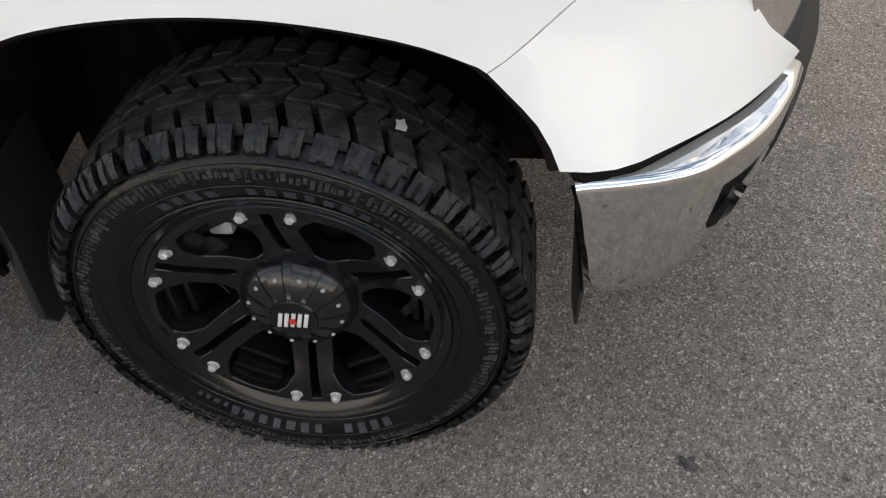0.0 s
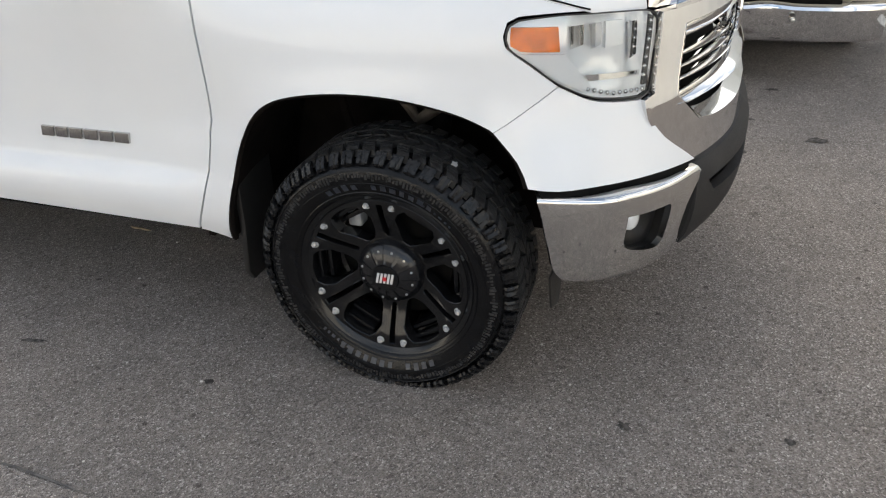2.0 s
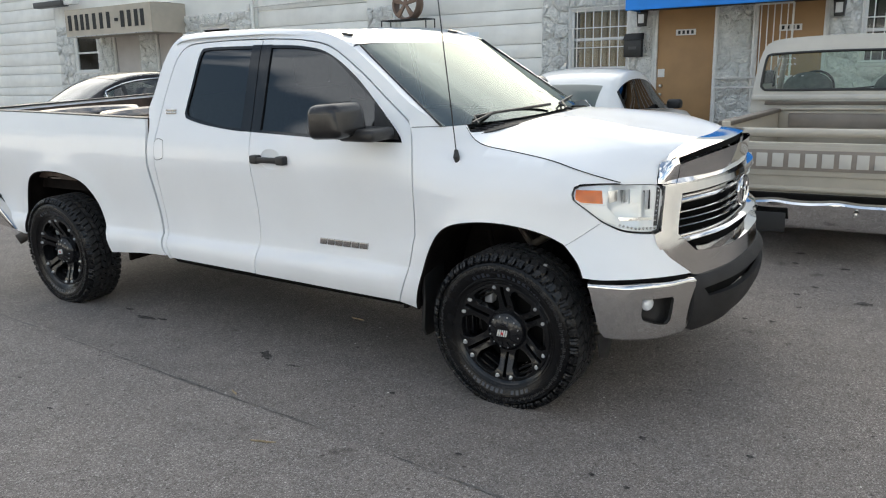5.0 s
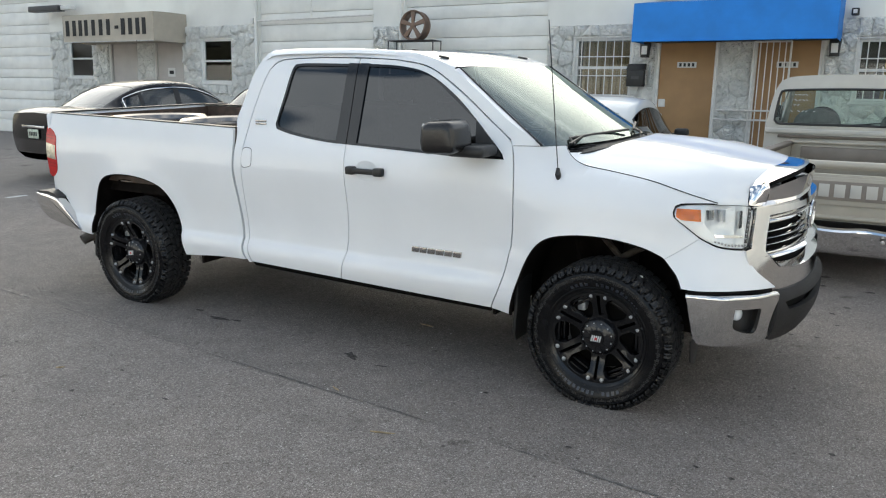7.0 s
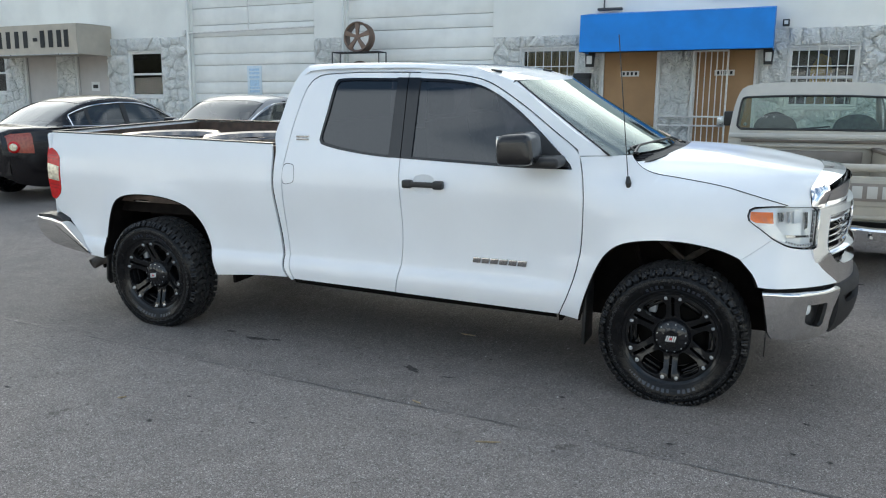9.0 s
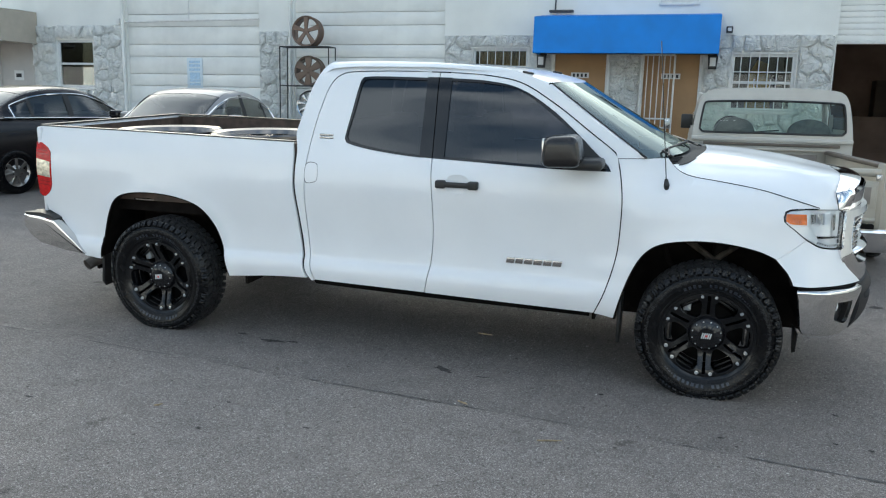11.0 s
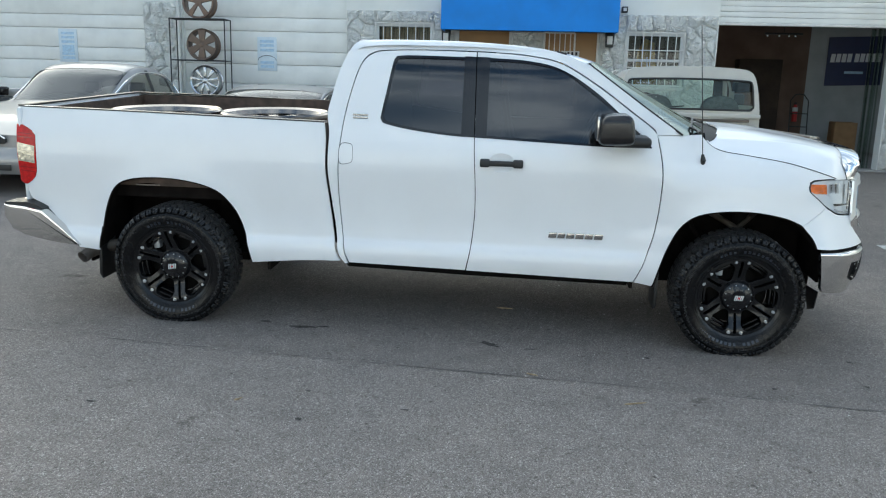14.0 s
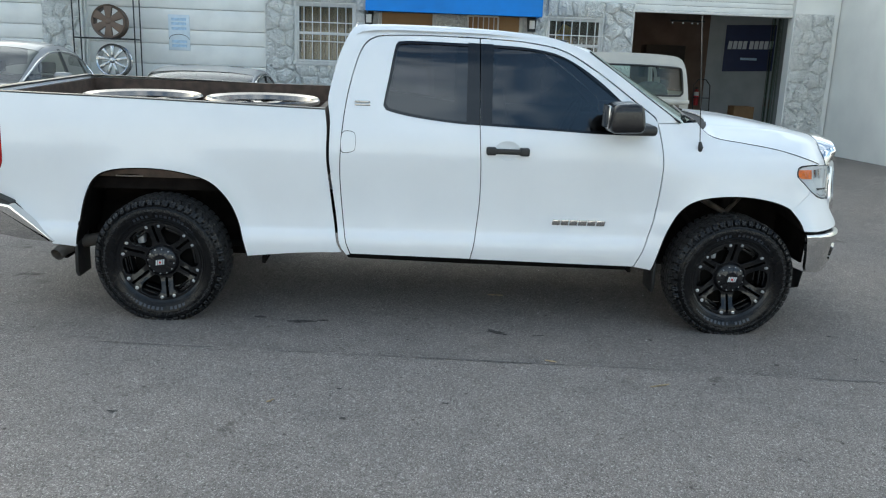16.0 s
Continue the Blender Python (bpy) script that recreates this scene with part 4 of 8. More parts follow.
part("small_bar", box(-0.05, 0.38, -0.05, -0.046, 0.3, 0.36), SIGNBLUE, t, "small blue bar")
t = thing("cardboard_box", "tall brown cardboard box on the garage floor", "box", place=pose(7.8, 13.4, FLOOR))
part("carton", box(-0.25, 0.25, -0.2, 0.2, 0.0, 0.78, 0.008), CARD, t)
part("flap", box(-0.25, 0.25, -0.01, 0.19, 0.785, 0.79), CARD, t)
t = thing("hand_truck", "black steel hand truck leaning in the garage", "hand truck", place=pose(6.75, 13.2, FLOOR))
fb = bmesh.new()
for sx in (-0.2, 0.2):
    tube([(sx, 0, 0.1), (sx, 0.15, 1.25), (sx * 0.5, 0.17, 1.38), (0, 0.17, 1.4)], 0.014, 8, bm=fb)
for zz in (0.35, 0.65, 0.95):
    tube([(-0.2, 0.03 + 0.1 * zz, zz), (0.2, 0.03 + 0.1 * zz, zz)], 0.011, 8, bm=fb)
part("frame", fb, PLASTIC, t)
part("toe_plate", box(-0.22, 0.22, -0.24, 0.0, 0.01, 0.02), STEEL, t)
for sx in (-0.26, 0.26):
    w = part("wheel", lathe([(0, -0.02), (0.1, -0.02), (0.12, 0), (0.1, 0.02), (0, 0.02)], 20), RUBBER, t)
    w.matrix_basis = pose(sx, 0.04, 0.12, 0, 0, 90)
# cabinet and rack take browns darkened for the garage's shade
for x, y, w, d, h, nm, lb, m in ((5.0, 13.6, 1.6, 0.8, 1.4, "tool_cabinet", "tool cabinet in brown darkened for the garage's shade", GARAGESHADE), (6.0, 14.3, 1.0, 0.5, 2.2, "storage_rack", "storage rack in the garage, darkened for shade", ROOMSHADE)):
    t = thing(nm, lb, "cabinet", place=pose(x, y, FLOOR))
    part("carcass", box(-w / 2, w / 2, -d / 2, d / 2, 0, h, 0.02), m, t)
    for i in range(4):
        part("drawer", box(-w / 2 + 0.03, w / 2 - 0.03, -d / 2 - 0.015, -d / 2 - 0.001, 0.05 + i * h / 4.2, h / 4.2 * (i + 0.9), 0.006), m, t)

# an unseen plain wall added across the street, behind the camera, to bounce sunlight
wl = part("wall_south", box(-45, 45, -15.3, -15.0, 0, 3.6), STUCCO)
tagged(wl, "unseen plain pale wall added to bounce sunlight", "wall", kind="structure")

# fire extinguisher on the inner wall, and a rail of small bulbs under the ceiling
t = thing("fire_extinguisher", "red fire extinguisher with a pale label in the garage", "extinguisher", place=pose(7.02, 14.42, 1.02) @ Matrix.Scale(0.82, 4))
part("cylinder", tube([(0, 0, 0), (0, 0, 0.44)], 0.075, 16), BADGERED, t)
part("dome", tube([(0, 0, 0.44), (0, 0, 0.50)], 0.045, 14), BADGERED, t)
part("label_band", tube([(0, 0, 0.30), (0, 0, 0.42)], 0.077, 16), FRAMEWHITE, t, "pale label")
part("valve", box(-0.05, 0.03, -0.02, 0.02, 0.50, 0.57, 0.006), PLASTIC, t)
part("bracket", box(-0.03, 0.03, 0.06, 0.085, 0.1, 0.35), STEEL, t)
t = thing("lamp_rail", "rail of small white bulbs under the garage ceiling, brown darkened for shade", "lamp", place=pose(6.25, 13.4, 2.95))
part("rail", box(-0.42, 0.42, -0.02, 0.02, 0.06, 0.10, 0.006), PLASTIC, t)
part("hanger", tube([(0, 0, 0.1), (0, 0, 0.95)], 0.008, 6), PLASTIC, t)
bulb = part("bulb", lathe([(0.0, -0.022), (0.015, -0.014), (0.019, 0.0), (0.015, 0.016), (0.0, 0.024)], 12), BULB, t, "small lit bulb")
bulb.location = (-0.36, 0, 0.03)
for x in (-0.10, 0.12, 0.26):
    share(bulb, pose(x, 0, 0.03), t)["label"] = "small lit bulb"


# ---- the white pickup ----
# side outlines are given as (x, z); the plan curve carries them round the front corner
FRONT = rounded([(2.0, -0.985), (2.1, -0.983), (2.2, -0.965), (2.3, -0.922), (2.4, -0.850), (2.485, -0.762), (2.568, -0.64), (2.648, -0.47), (2.700, -0.27), (2.716, 0.0)], 0.02, False)
LENGTH = [2.0]
for p, q in zip(FRONT, FRONT[1:]):
    LENGTH.append(LENGTH[-1] + math.hypot(q[0] - p[0], q[1] - p[1]))
UEND = LENGTH[-1]


def plan(u):
    """Place and outward direction of the body's plan curve."""
    if u <= 2.0:
        y = -0.975 - 0.010 * step01(1.2, 1.6, u) + 0.022 * step01(-2.5, -3.0, u)
        return u, y, 0.0, -1.0
    i = min(int(np.searchsorted(LENGTH, u)), len(FRONT) - 1)
    p, q = FRONT[i - 1], FRONT[i]
    k = (u - LENGTH[i - 1]) / (LENGTH[i] - LENGTH[i - 1])
    a, b = Vector(FRONT[max(i - 2, 0)]), Vector(FRONT[min(i + 1, len(FRONT) - 1)])
    d = (b - a).normalized()
    return p[0] + (q[0] - p[0]) * k, p[1] + (q[1] - p[1]) * k, d.y, -d.x


def ux(x):
    """The plan length at a given x."""
    return x if x <= 2.0 else float(np.interp(x, [p[0] for p in FRONT], LENGTH))


DOOR_SEC = spline([(0.36, -0.08), (0.42, -0.035), (0.47, -0.014), (0.53, -0.006), (0.56, -0.011), (0.604, -0.036), (0.611, -0.043), (0.64, -0.046), (0.70, -0.047), (0.85, -0.034), (1.0, -0.012), (1.1, 0.0), (1.18, -0.004), (1.26, -0.022), (1.30, -0.036),
                   (1.55, -0.112), (1.8, -0.20), (1.88, -0.27)])
BED_SEC = spline([(0.36, -0.07), (0.44, -0.03), (0.52, -0.012), (0.56, -0.016), (0.604, -0.034), (0.611, -0.039), (0.65, -0.040), (0.74, -0.038), (0.9, -0.02), (1.1, 0.0), (1.22, -0.008), (1.32, -0.028), (1.42, -0.05)])
FENDER_SEC = spline([(0.36, -0.07), (0.45, -0.03), (0.6, -0.022), (0.75, -0.018), (0.9, -0.004), (1.03, 0.0), (1.10, -0.014), (1.17, -0.045), (1.24, -0.105), (1.30, -0.135), (1.40, -0.17)])
FRONT_SEC = spline([(0.6, 0.088), (0.69, 0.074), (0.75, 0.054), (0.82, 0.029), (0.90, 0.009), (0.97, 0.002), (1.05, -0.004), (1.14, -0.022), (1.22, -0.05), (1.3, -0.09)])
ARCHES = ((1.82, 0.40, 0.50, 0.50), (-1.85, 0.43, 0.53, 0.545))


def section(u, z):
    k = step01(-0.83, -0.79, u)
    d = BED_SEC(z) * (1 - k) + DOOR_SEC(z) * k
    k = step01(0.95, 1.5, u) if z < 0.75 else step01(1.2, 1.5, u)
    if z > 1.25:
        k *= step01(1.62, 1.30, z) if u < 1.42 else 1
    d = d * (1 - k) + FENDER_SEC(z) * k if k else d
    k = step01(2.05, 2.35, u)
    d = d * (1 - k) + FRONT_SEC(z) * k if k else d
    for cx, cz, a, b in ARCHES:
        if abs(u - cx) < 1 and z < 1.2:
            q = ((abs(u - cx) / a) ** 2.6 + (abs(max(z, cz - 0.05) - cz) / b) ** 2.6) ** (1 / 2.6)
            d += 0.016 * math.exp(-((q - 1.0) / 0.13) ** 2)
    return d


def side(u, z, depth=0.0):
    x, y, nx, ny = plan(u)
    d = section(u, z) - depth
    y += ny * d
    return Vector((x + nx * d, y + LEAN * z * min(1, abs(y) / 0.9), z))


def mirror(fn):
    return lambda u, z, depth=0.0: Vector((1, -1, 1)) * fn(u, z, depth)


LEAN = 0.052      # the lot's slope tips the truck towards the street
TRUCK = thing("pickup_truck", "clean white double-cab pickup truck with black wheels and chrome grille", "pickup truck", place=pose(0, -0.94, 0, math.degrees(LEAN)) @ pose(0, 0.97, 0))


def both(name, outline, material, holes=(), fn=side, parent=None, step=0.045, thick=0.018, label="", left=True, rows=()):
    """A panel on the right side and its mirror image on the left."""
    out = []
    for k in ((0, 1) if left else (0,)):
        b = sheet(outline, holes, mirror(fn) if k else fn, step, thick, flip=bool(k), rows=rows)
        out.append(part(name, b, material, (parent[k] if isinstance(parent, (list, tuple)) else parent) or TRUCK, label, sharp=50))
    return out


def X(pts):
    """Turns (x, z) points into plan lengths."""
    return [(ux(p[0]), *p[1:]) for p in pts]


C = "corner"
# outlines
arch_f = [(1.300, 0.395), (1.328, 0.53), (1.382, 0.69), (1.448, 0.808), (1.54, 0.875), (1.70, 0.906), (1.88, 0.907), (2.05, 0.880), (2.148, 0.842), (2.215, 0.763), (2.236, 0.698)]
arch_r = [(-1.318, 0.430), (-1.335, 0.52), (-1.385, 0.69), (-1.45, 0.81), (-1.55, 0.905), (-1.72, 0.957), (-1.92, 0.976), (-2.12, 0.962), (-2.24, 0.912), (-2.31, 0.80), (-2.352, 0.66), (-2.385, 0.48)]
fdoor_front = [(1.178, 0.415), (1.237, 0.565), (1.290, 0.783), (1.305, 1.031), (1.298, 1.169), (1.272, 1.30), (1.245, 1.372)]
belt_top = [(1.10, 1.478), (0.885, 1.630), (0.66, 1.757), (0.45, 1.800), (0.25, 1.814)]
b_seam = [(0.125, 1.818), (0.136, 1.277), (0.150, 1.032), (0.153, 0.817), (0.135, 0.598), (0.106, 0.442)]
rdoor_rear = [(-0.662, 0.459), (-0.697, 0.568), (-0.721, 0.789), (-0.731, 1.006), (-0.718, 1.256), (-0.689, 1.466), (-0.635, 1.673), (-0.590, 1.760), (-0.535, 1.800), (-0.46, 1.814)]
cab_rear = [(-0.690, 0.452), (-0.734, 0.53), (-0.759, 0.714), (-0.783, 0.896), (-0.800, 1.076), (-0.797, 1.289), (-0.812, 1.41), (-0.800, 1.50), (-0.757, 1.675), (-0.705, 1.80), (-0.66, 1.865)]
win_f = [(0.195, 1.782, C), (0.45, 1.768), (0.655, 1.724), (0.87, 1.598), (1.09, 1.412), (1.21, 1.300), (1.225, 1.272, C), (0.95, 1.272), (0.67, 1.281), (0.195, 1.300, C)]
win_r = [(0.068, 1.783, C), (-0.20, 1.787), (-0.36, 1.784), (-0.400, 1.762), (-0.437, 1.574), (-0.468, 1.40), (-0.452, 1.374), (-0.31, 1.342), (-0.10, 1.316), (0.068, 1.303, C)]

G = 0.0028
door_f = rounded([(0.108 + G, 0.444, C)] + [(1.178, 0.418, C)] + fdoor_front[1:] + belt_top + [(0.129, 1.818, C)] + [(x + G, z) for x, z in b_seam[1:-1]])
door_r = rounded([(x - G, z) for x, z in b_seam[1:-1]][::-1] + [(0.121, 1.818, C)] + [(-0.2, 1.822)] + rdoor_rear[::-1][:-1] + [(-0.662, 0.462, C), (0.106 - G, 0.446, C)])
cup = rounded([(0.235, 1.15), (0.25, 1.19), (0.29, 1.208), (0.34, 1.206), (0.38, 1.185), (0.392, 1.145), (0.375, 1.108), (0.33, 1.092), (0.28, 1.096), (0.246, 1.115)], 0.015)
CREASE = (0.500, 0.530, 0.556, 0.570, 0.584, 0.598, 0.606, 0.614, 0.630)
doors_f = both("front_door", door_f, PAINT, [rounded(win_f), cup], rows=CREASE)
doors_r = both("rear_door", door_r, PAINT, [rounded(win_r)], rows=CREASE)


def pane(fn, inset):
    return lambda u, z, depth=0.0: fn(u, z, depth + inset)


def scaled(pts, k):
    cx, cz = sum(p[0] for p in pts) / len(pts), sum(p[1] for p in pts) / len(pts)
    return [(cx + (p[0] - cx) * k, cz + (p[1] - cz) * k, *p[2:]) for p in pts]


both("window", rounded(scaled(win_f, 1.012)), TINT, fn=pane(side, 0.008), parent=doors_f, thick=0, label="dark tinted front door glass")
both("window", rounded(scaled(win_r, 1.015)), TINT, fn=pane(side, 0.008), parent=doors_r, thick=0, label="dark tinted rear door glass")
# rubber rims round the glass and black pillar trim
for w, d in ((win_f, doors_f), (win_r, doors_r)):
    both("window_seal", rounded(scaled(w, 1.015)), GLOSSBLACK, [rounded([(p[0] + (0.012 if p[0] < sum(q[0] for q in w) / len(w) else -0.012), p[1] + (0.012 if p[1] < 1.5 else -0.012), *p[2:]) for p in w])],
         fn=pane(side, -0.002), parent=d, thick=0.008)
both("pillar_trim", rounded([(0.1285, 1.79, C), (0.21, 1.789, C), (0.21, 1.297, C), (0.1385, 1.299, C)]), GLOSSBLACK, fn=pane(side, -0.003), parent=doors_f, label="gloss black pillar trim")
both("pillar_trim", rounded([(0.05, 1.792, C), (0.1225, 1.79, C), (0.1325, 1.299, C), (0.05, 1.304, C)]), GLOSSBLACK, fn=pane(side, -0.003), parent=doors_r, label="gloss black pillar trim")
both("quarter_trim", rounded([(1.02, 1.47, C), (1.09, 1.410), (1.21, 1.298), (1.222, 1.274, C), (1.05, 1.276, C)]), PLASTIC, fn=pane(side, 0.0), parent=doors_f, label="black sail panel behind the mirror")

# cab frame: rear pillar, roof rail and windscreen pillar
roof_rail = [(-0.60, 1.878), (-0.40, 1.886), (0.05, 1.882), (0.45, 1.858), (0.65, 1.822), (0.82, 1.752)]
cab = rounded([(cab_rear[0][0], cab_rear[0][1], C)] + cab_rear[1:] + roof_rail + [(1.02, 1.622), (1.21, 1.486), (1.425, 1.345, C), (1.262, 1.345, C), (1.252, 1.378)] + [(x + 0.006, z + 0.006) for x, z in belt_top] + [(0.12, 1.825), (-0.2, 1.828)]
              + [(x - 0.006, z + (0.006 if z > 1.7 else 0)) for x, z in rdoor_rear[::-1][:-1]] + [(-0.670, 0.455, C)])
both("cab_side", cab, PAINT, step=0.035)
both("fuel_door", rounded([(-0.718, 1.228), (-0.655, 1.235), (-0.640, 1.21), (-0.640, 1.14), (-0.658, 1.118), (-0.722, 1.118)], 0.015), PAINT, fn=pane(side, -0.0028), thick=0.002, left=False, label="white fuel filler flap")
# black outline drawn round the flap for the shade in its gap
both("fuel_door_gap", rounded(scaled([(-0.718, 1.228), (-0.655, 1.235), (-0.640, 1.21), (-0.640, 1.14), (-0.658, 1.118), (-0.722, 1.118)], 1.055), 0.015), GAP_SHADE, fn=pane(side, -0.0012), thick=0.0, left=False)
# rocker, and black sheets that put shade into the shut lines
both("rocker", rounded([(-0.70, 0.455, C), (0.1, 0.440, C), (1.15, 0.412, C), (1.15, 0.375, C), (0.1, 0.395, C), (-0.68, 0.42, C)]), UNDERSHADE, fn=pane(side, 0.035), label="lower sill darkened for shade")
both("door_backing", rounded([(-0.71, 0.47, C), (1.16, 0.43, C), (1.29, 0.8), (1.30, 1.2), (1.26, 1.285, C), (0.1, 1.285, C), (-0.48, 1.36, C), (-0.72, 1.36, C), (-0.74, 0.9)]), GAP_SHADE, fn=pane(side, 0.022), thick=0)
both("pillar_backing", rounded([(0.06, 1.83, C), (0.19, 1.83, C), (0.19, 1.27, C), (0.06, 1.27, C)]), GAP_SHADE, fn=pane(side, 0.022), thick=0)

# fender with the hood line on top
hood_line = [(1.545, 1.348), (1.575, 1.312), (1.62, 1.276), (1.69, 1.252), (1.82, 1.235), (2.06, 1.200), (2.20, 1.165), (2.30, 1.134), (2.362, 1.113)]
fender = rounded(X([(1.184, 0.415, C), (1.296, 0.398, C)] + arch_f[1:9] + [(2.1575, 0.8345, C), (2.3045, 0.9405, C), (2.24, 0.996), (2.184, 1.041), (2.178, 1.066), (2.188, 1.098), (2.215, 1.110), (2.30, 1.113), (2.364, 1.111, C)]
                   + hood_line[::-1] + [(1.545, 1.350, C), (1.43, 1.341, C), (1.267, 1.341, C), (1.280, 1.30)] + [(x + 0.007, z) for x, z in fdoor_front[::-1][2:-1]]))
both("front_fender", fender, PAINT)
# corner cover below the headlight
cover = rounded([(ux(2.1590), 0.8335, C), (ux(2.214), 0.763), (ux(2.237), 0.700, C), (2.40, 0.690), (2.55, 0.685), (2.64, 0.682), (2.728, 0.680, C), (2.622, 0.766), (2.585, 0.825), (2.578, 0.868, C),
                 (2.555, 0.871), (2.47, 0.881), (2.40, 0.897), (ux(2.3065), 0.9385, C)])
both("bumper_cover", cover, PAINT)
# bed side
bed = rounded([(-2.912, 1.402, C), (-2.895, 1.290, C), (-2.825, 1.254), (-2.796, 1.220), (-2.806, 0.975), (-2.885, 0.887, C), (-2.885, 0.84), (-2.872, 0.792, C), (-2.77, 0.74), (-2.66, 0.625), (-2.53, 0.475, C), (-2.385, 0.465, C)]
              + arch_r[::-1][1:-1] + [(-1.318, 0.430, C), (-1.19, 0.438), (-1.0, 0.456), (-0.722, 0.470, C), (-0.752, 0.53), (-0.780, 0.713), (-0.805, 0.93), (-0.819, 1.075), (-0.817, 1.25), (-0.830, 1.362, C), (-1.46, 1.376), (-2.2, 1.392)])
both("bed_side", bed, PAINT, rows=CREASE)
both("rail_cap", rounded([(-2.912, 1.402, C), (-2.2, 1.392), (-1.46, 1.376), (-0.832, 1.362, C), (-0.832, 1.370, C), (-1.46, 1.384), (-2.2, 1.400), (-2.912, 1.410, C)]), PLASTIC, fn=pane(side, -0.001), thick=0.06, label="black plastic bed rail cap")


# arch lips
def lip(arch):
    for k in (1, -1):
        pts = []
        for x, z in rounded([p for p in arch], 0.03, False):
            p = side(ux(x), z, 0.012)
            pts.append((p.x, p.y * k, p.z))
        part("arch_lip", tube(pts, 0.011, 6), LINER, TRUCK, "black wheel arch lip")


lip(arch_f)
lip(arch_r)

# roof
ROOF_Z = spline([(-0.69, 1.80), (-0.655, 1.838), (-0.60, 1.862), (-0.50, 1.872), (-0.34, 1.876), (0.05, 1.875), (0.45, 1.854), (0.65, 1.829), (0.80, 1.798), (0.93, 1.758), (1.0, 1.732)])


def roof_at(s, t):
    v = 2 * t - 1
    front = 0.925 - 0.095 * abs(v) ** 2.2
    x = -0.685 + (front + 0.685) * s
    half = 0.690 - 0.02 * s
    return Vector((x, half * v, ROOF_Z(x) - 0.008 * v * v - 0.016 * abs(v) ** 6))


roof = part("roof", grid(40, 40, roof_at), PAINT, TRUCK)
for k in (-1, 1):
    ob = part("roof_clip", box(-0.035, 0.035, -0.014, 0.014, 0, 0.014, 0.006), PLASTIC, TRUCK, "small black roof clip")
    ob.matrix_basis = pose(0.66, 0.56 * k, ROOF_Z(0.66) - 0.010, 0, 10, 0)
tagged(part("third_brake_light", box(-0.70, -0.665, -0.12, 0.12, 1.845, 1.87, 0.008), RED, TRUCK, "red high brake light"))


# windscreen, rear cab wall and rear glass
def screen_at(s, t):
    v = 2 * t - 1
    top = Vector((0.925 - 0.095 * abs(v) ** 2.2, 0.665 * v, ROOF_Z(0.925 - 0.095 * abs(v) ** 2.2) - 0.008 * v * v - 0.022 * abs(v) ** 6))
    low = Vector((1.66 - 0.235 * abs(v) ** 2.4, 0.80 * v, 1.348 - 0.005 * v * v))
    p = top.lerp(low, s)
    p.z -= 0.004 * math.sin(math.pi * s)
    return p


part("windscreen", grid(16, 24, screen_at), WSCREEN, TRUCK, "greenish windscreen glass")
for k in (0, 1):
    part("windscreen_seal", tube([screen_at(i / 12, k) + Vector((0, 0, 0.004)) for i in range(13)], 0.007, 6), PLASTIC, TRUCK)
edge = rounded([(0.82, 1.752), (1.02, 1.622), (1.21, 1.486), (1.425, 1.345)], 0.03, False)
rail = rounded(roof_rail, 0.03, False)
for k in (1, -1):
    def pillar_at(s, t):
        i = min(int(s * (len(edge) - 1) + 0.5), len(edge) - 1)
        a, b = side(*edge[i], 0.001), screen_at(s, 0) + Vector((0, 0, 0.002))
        return a.lerp(b, t) * Vector((1, k, 1))
    part("windscreen_pillar", grid(len(edge) - 1, 3, pillar_at, flip=k < 0), PAINT, TRUCK)

    def rail_at(s, t):
        i = min(int(s * (len(rail) - 1) + 0.5), len(rail) - 1)
        a = side(*rail[i], 0.001)
        x0 = (a.x + 0.685) / (0.83 + 0.685)
        b = roof_at(min(1, max(0, x0)), 0) if x0 < 1 else screen_at(0, 0)
        p = a.lerp(b, t)
        return Vector((p.x, p.y, p.z + 0.006 * math.sin(math.pi * t))) * Vector((1, k, 1))
    part("roof_edge", grid(len(rail) - 1, 4, rail_at, flip=k < 0), PAINT, TRUCK)


def cab_back(s, t):
    v = 2 * t - 1
    z = 0.5 + 1.385 * s
    x = float(np.interp(z, [p[1] for p in cab_rear], [p[0] for p in cab_rear]))
    y0 = -side(-0.75, min(z, 1.87)).y - 0.012
    return Vector((x - 0.02 * (1 - abs(v) ** 6) + 0.012, y0 * v, z))


part("cab_back", grid(24, 20, cab_back, flip=True), PAINT, TRUCK)
part("rear_window", grid(6, 12, lambda s, t: cab_back(0.66 + 0.26 * s, 0.14 + 0.72 * t) + Vector((-0.012, 0, 0)), flip=True), TINT, TRUCK, "tinted rear cab glass")

# hood
HOOD_C = spline([(1.48, 1.352), (1.56, 1.358), (1.86, 1.350), (2.24, 1.303), (2.42, 1.272), (2.55, 1.246), (2.64, 1.215)])
HOOD_E = spline([(1.50, 1.36), (1.545, 1.345), (1.575, 1.312), (1.62, 1.278), (1.69, 1.255), (1.82, 1.238), (2.06, 1.203), (2.20, 1.168), (2.30, 1.137), (2.383, 1.110), (2.44, 1.102), (2.49, 1.095), (2.56, 1.086)])


def hood_half(x):
    h = -side(ux(min(x, 2.383)), HOOD_E(min(x, 2.383))).y - 0.009
    return h - float(np.interp(x, [2.383, 2.44, 2.49, 2.56], [0.0, 0.066, 0.140, 0.235]))


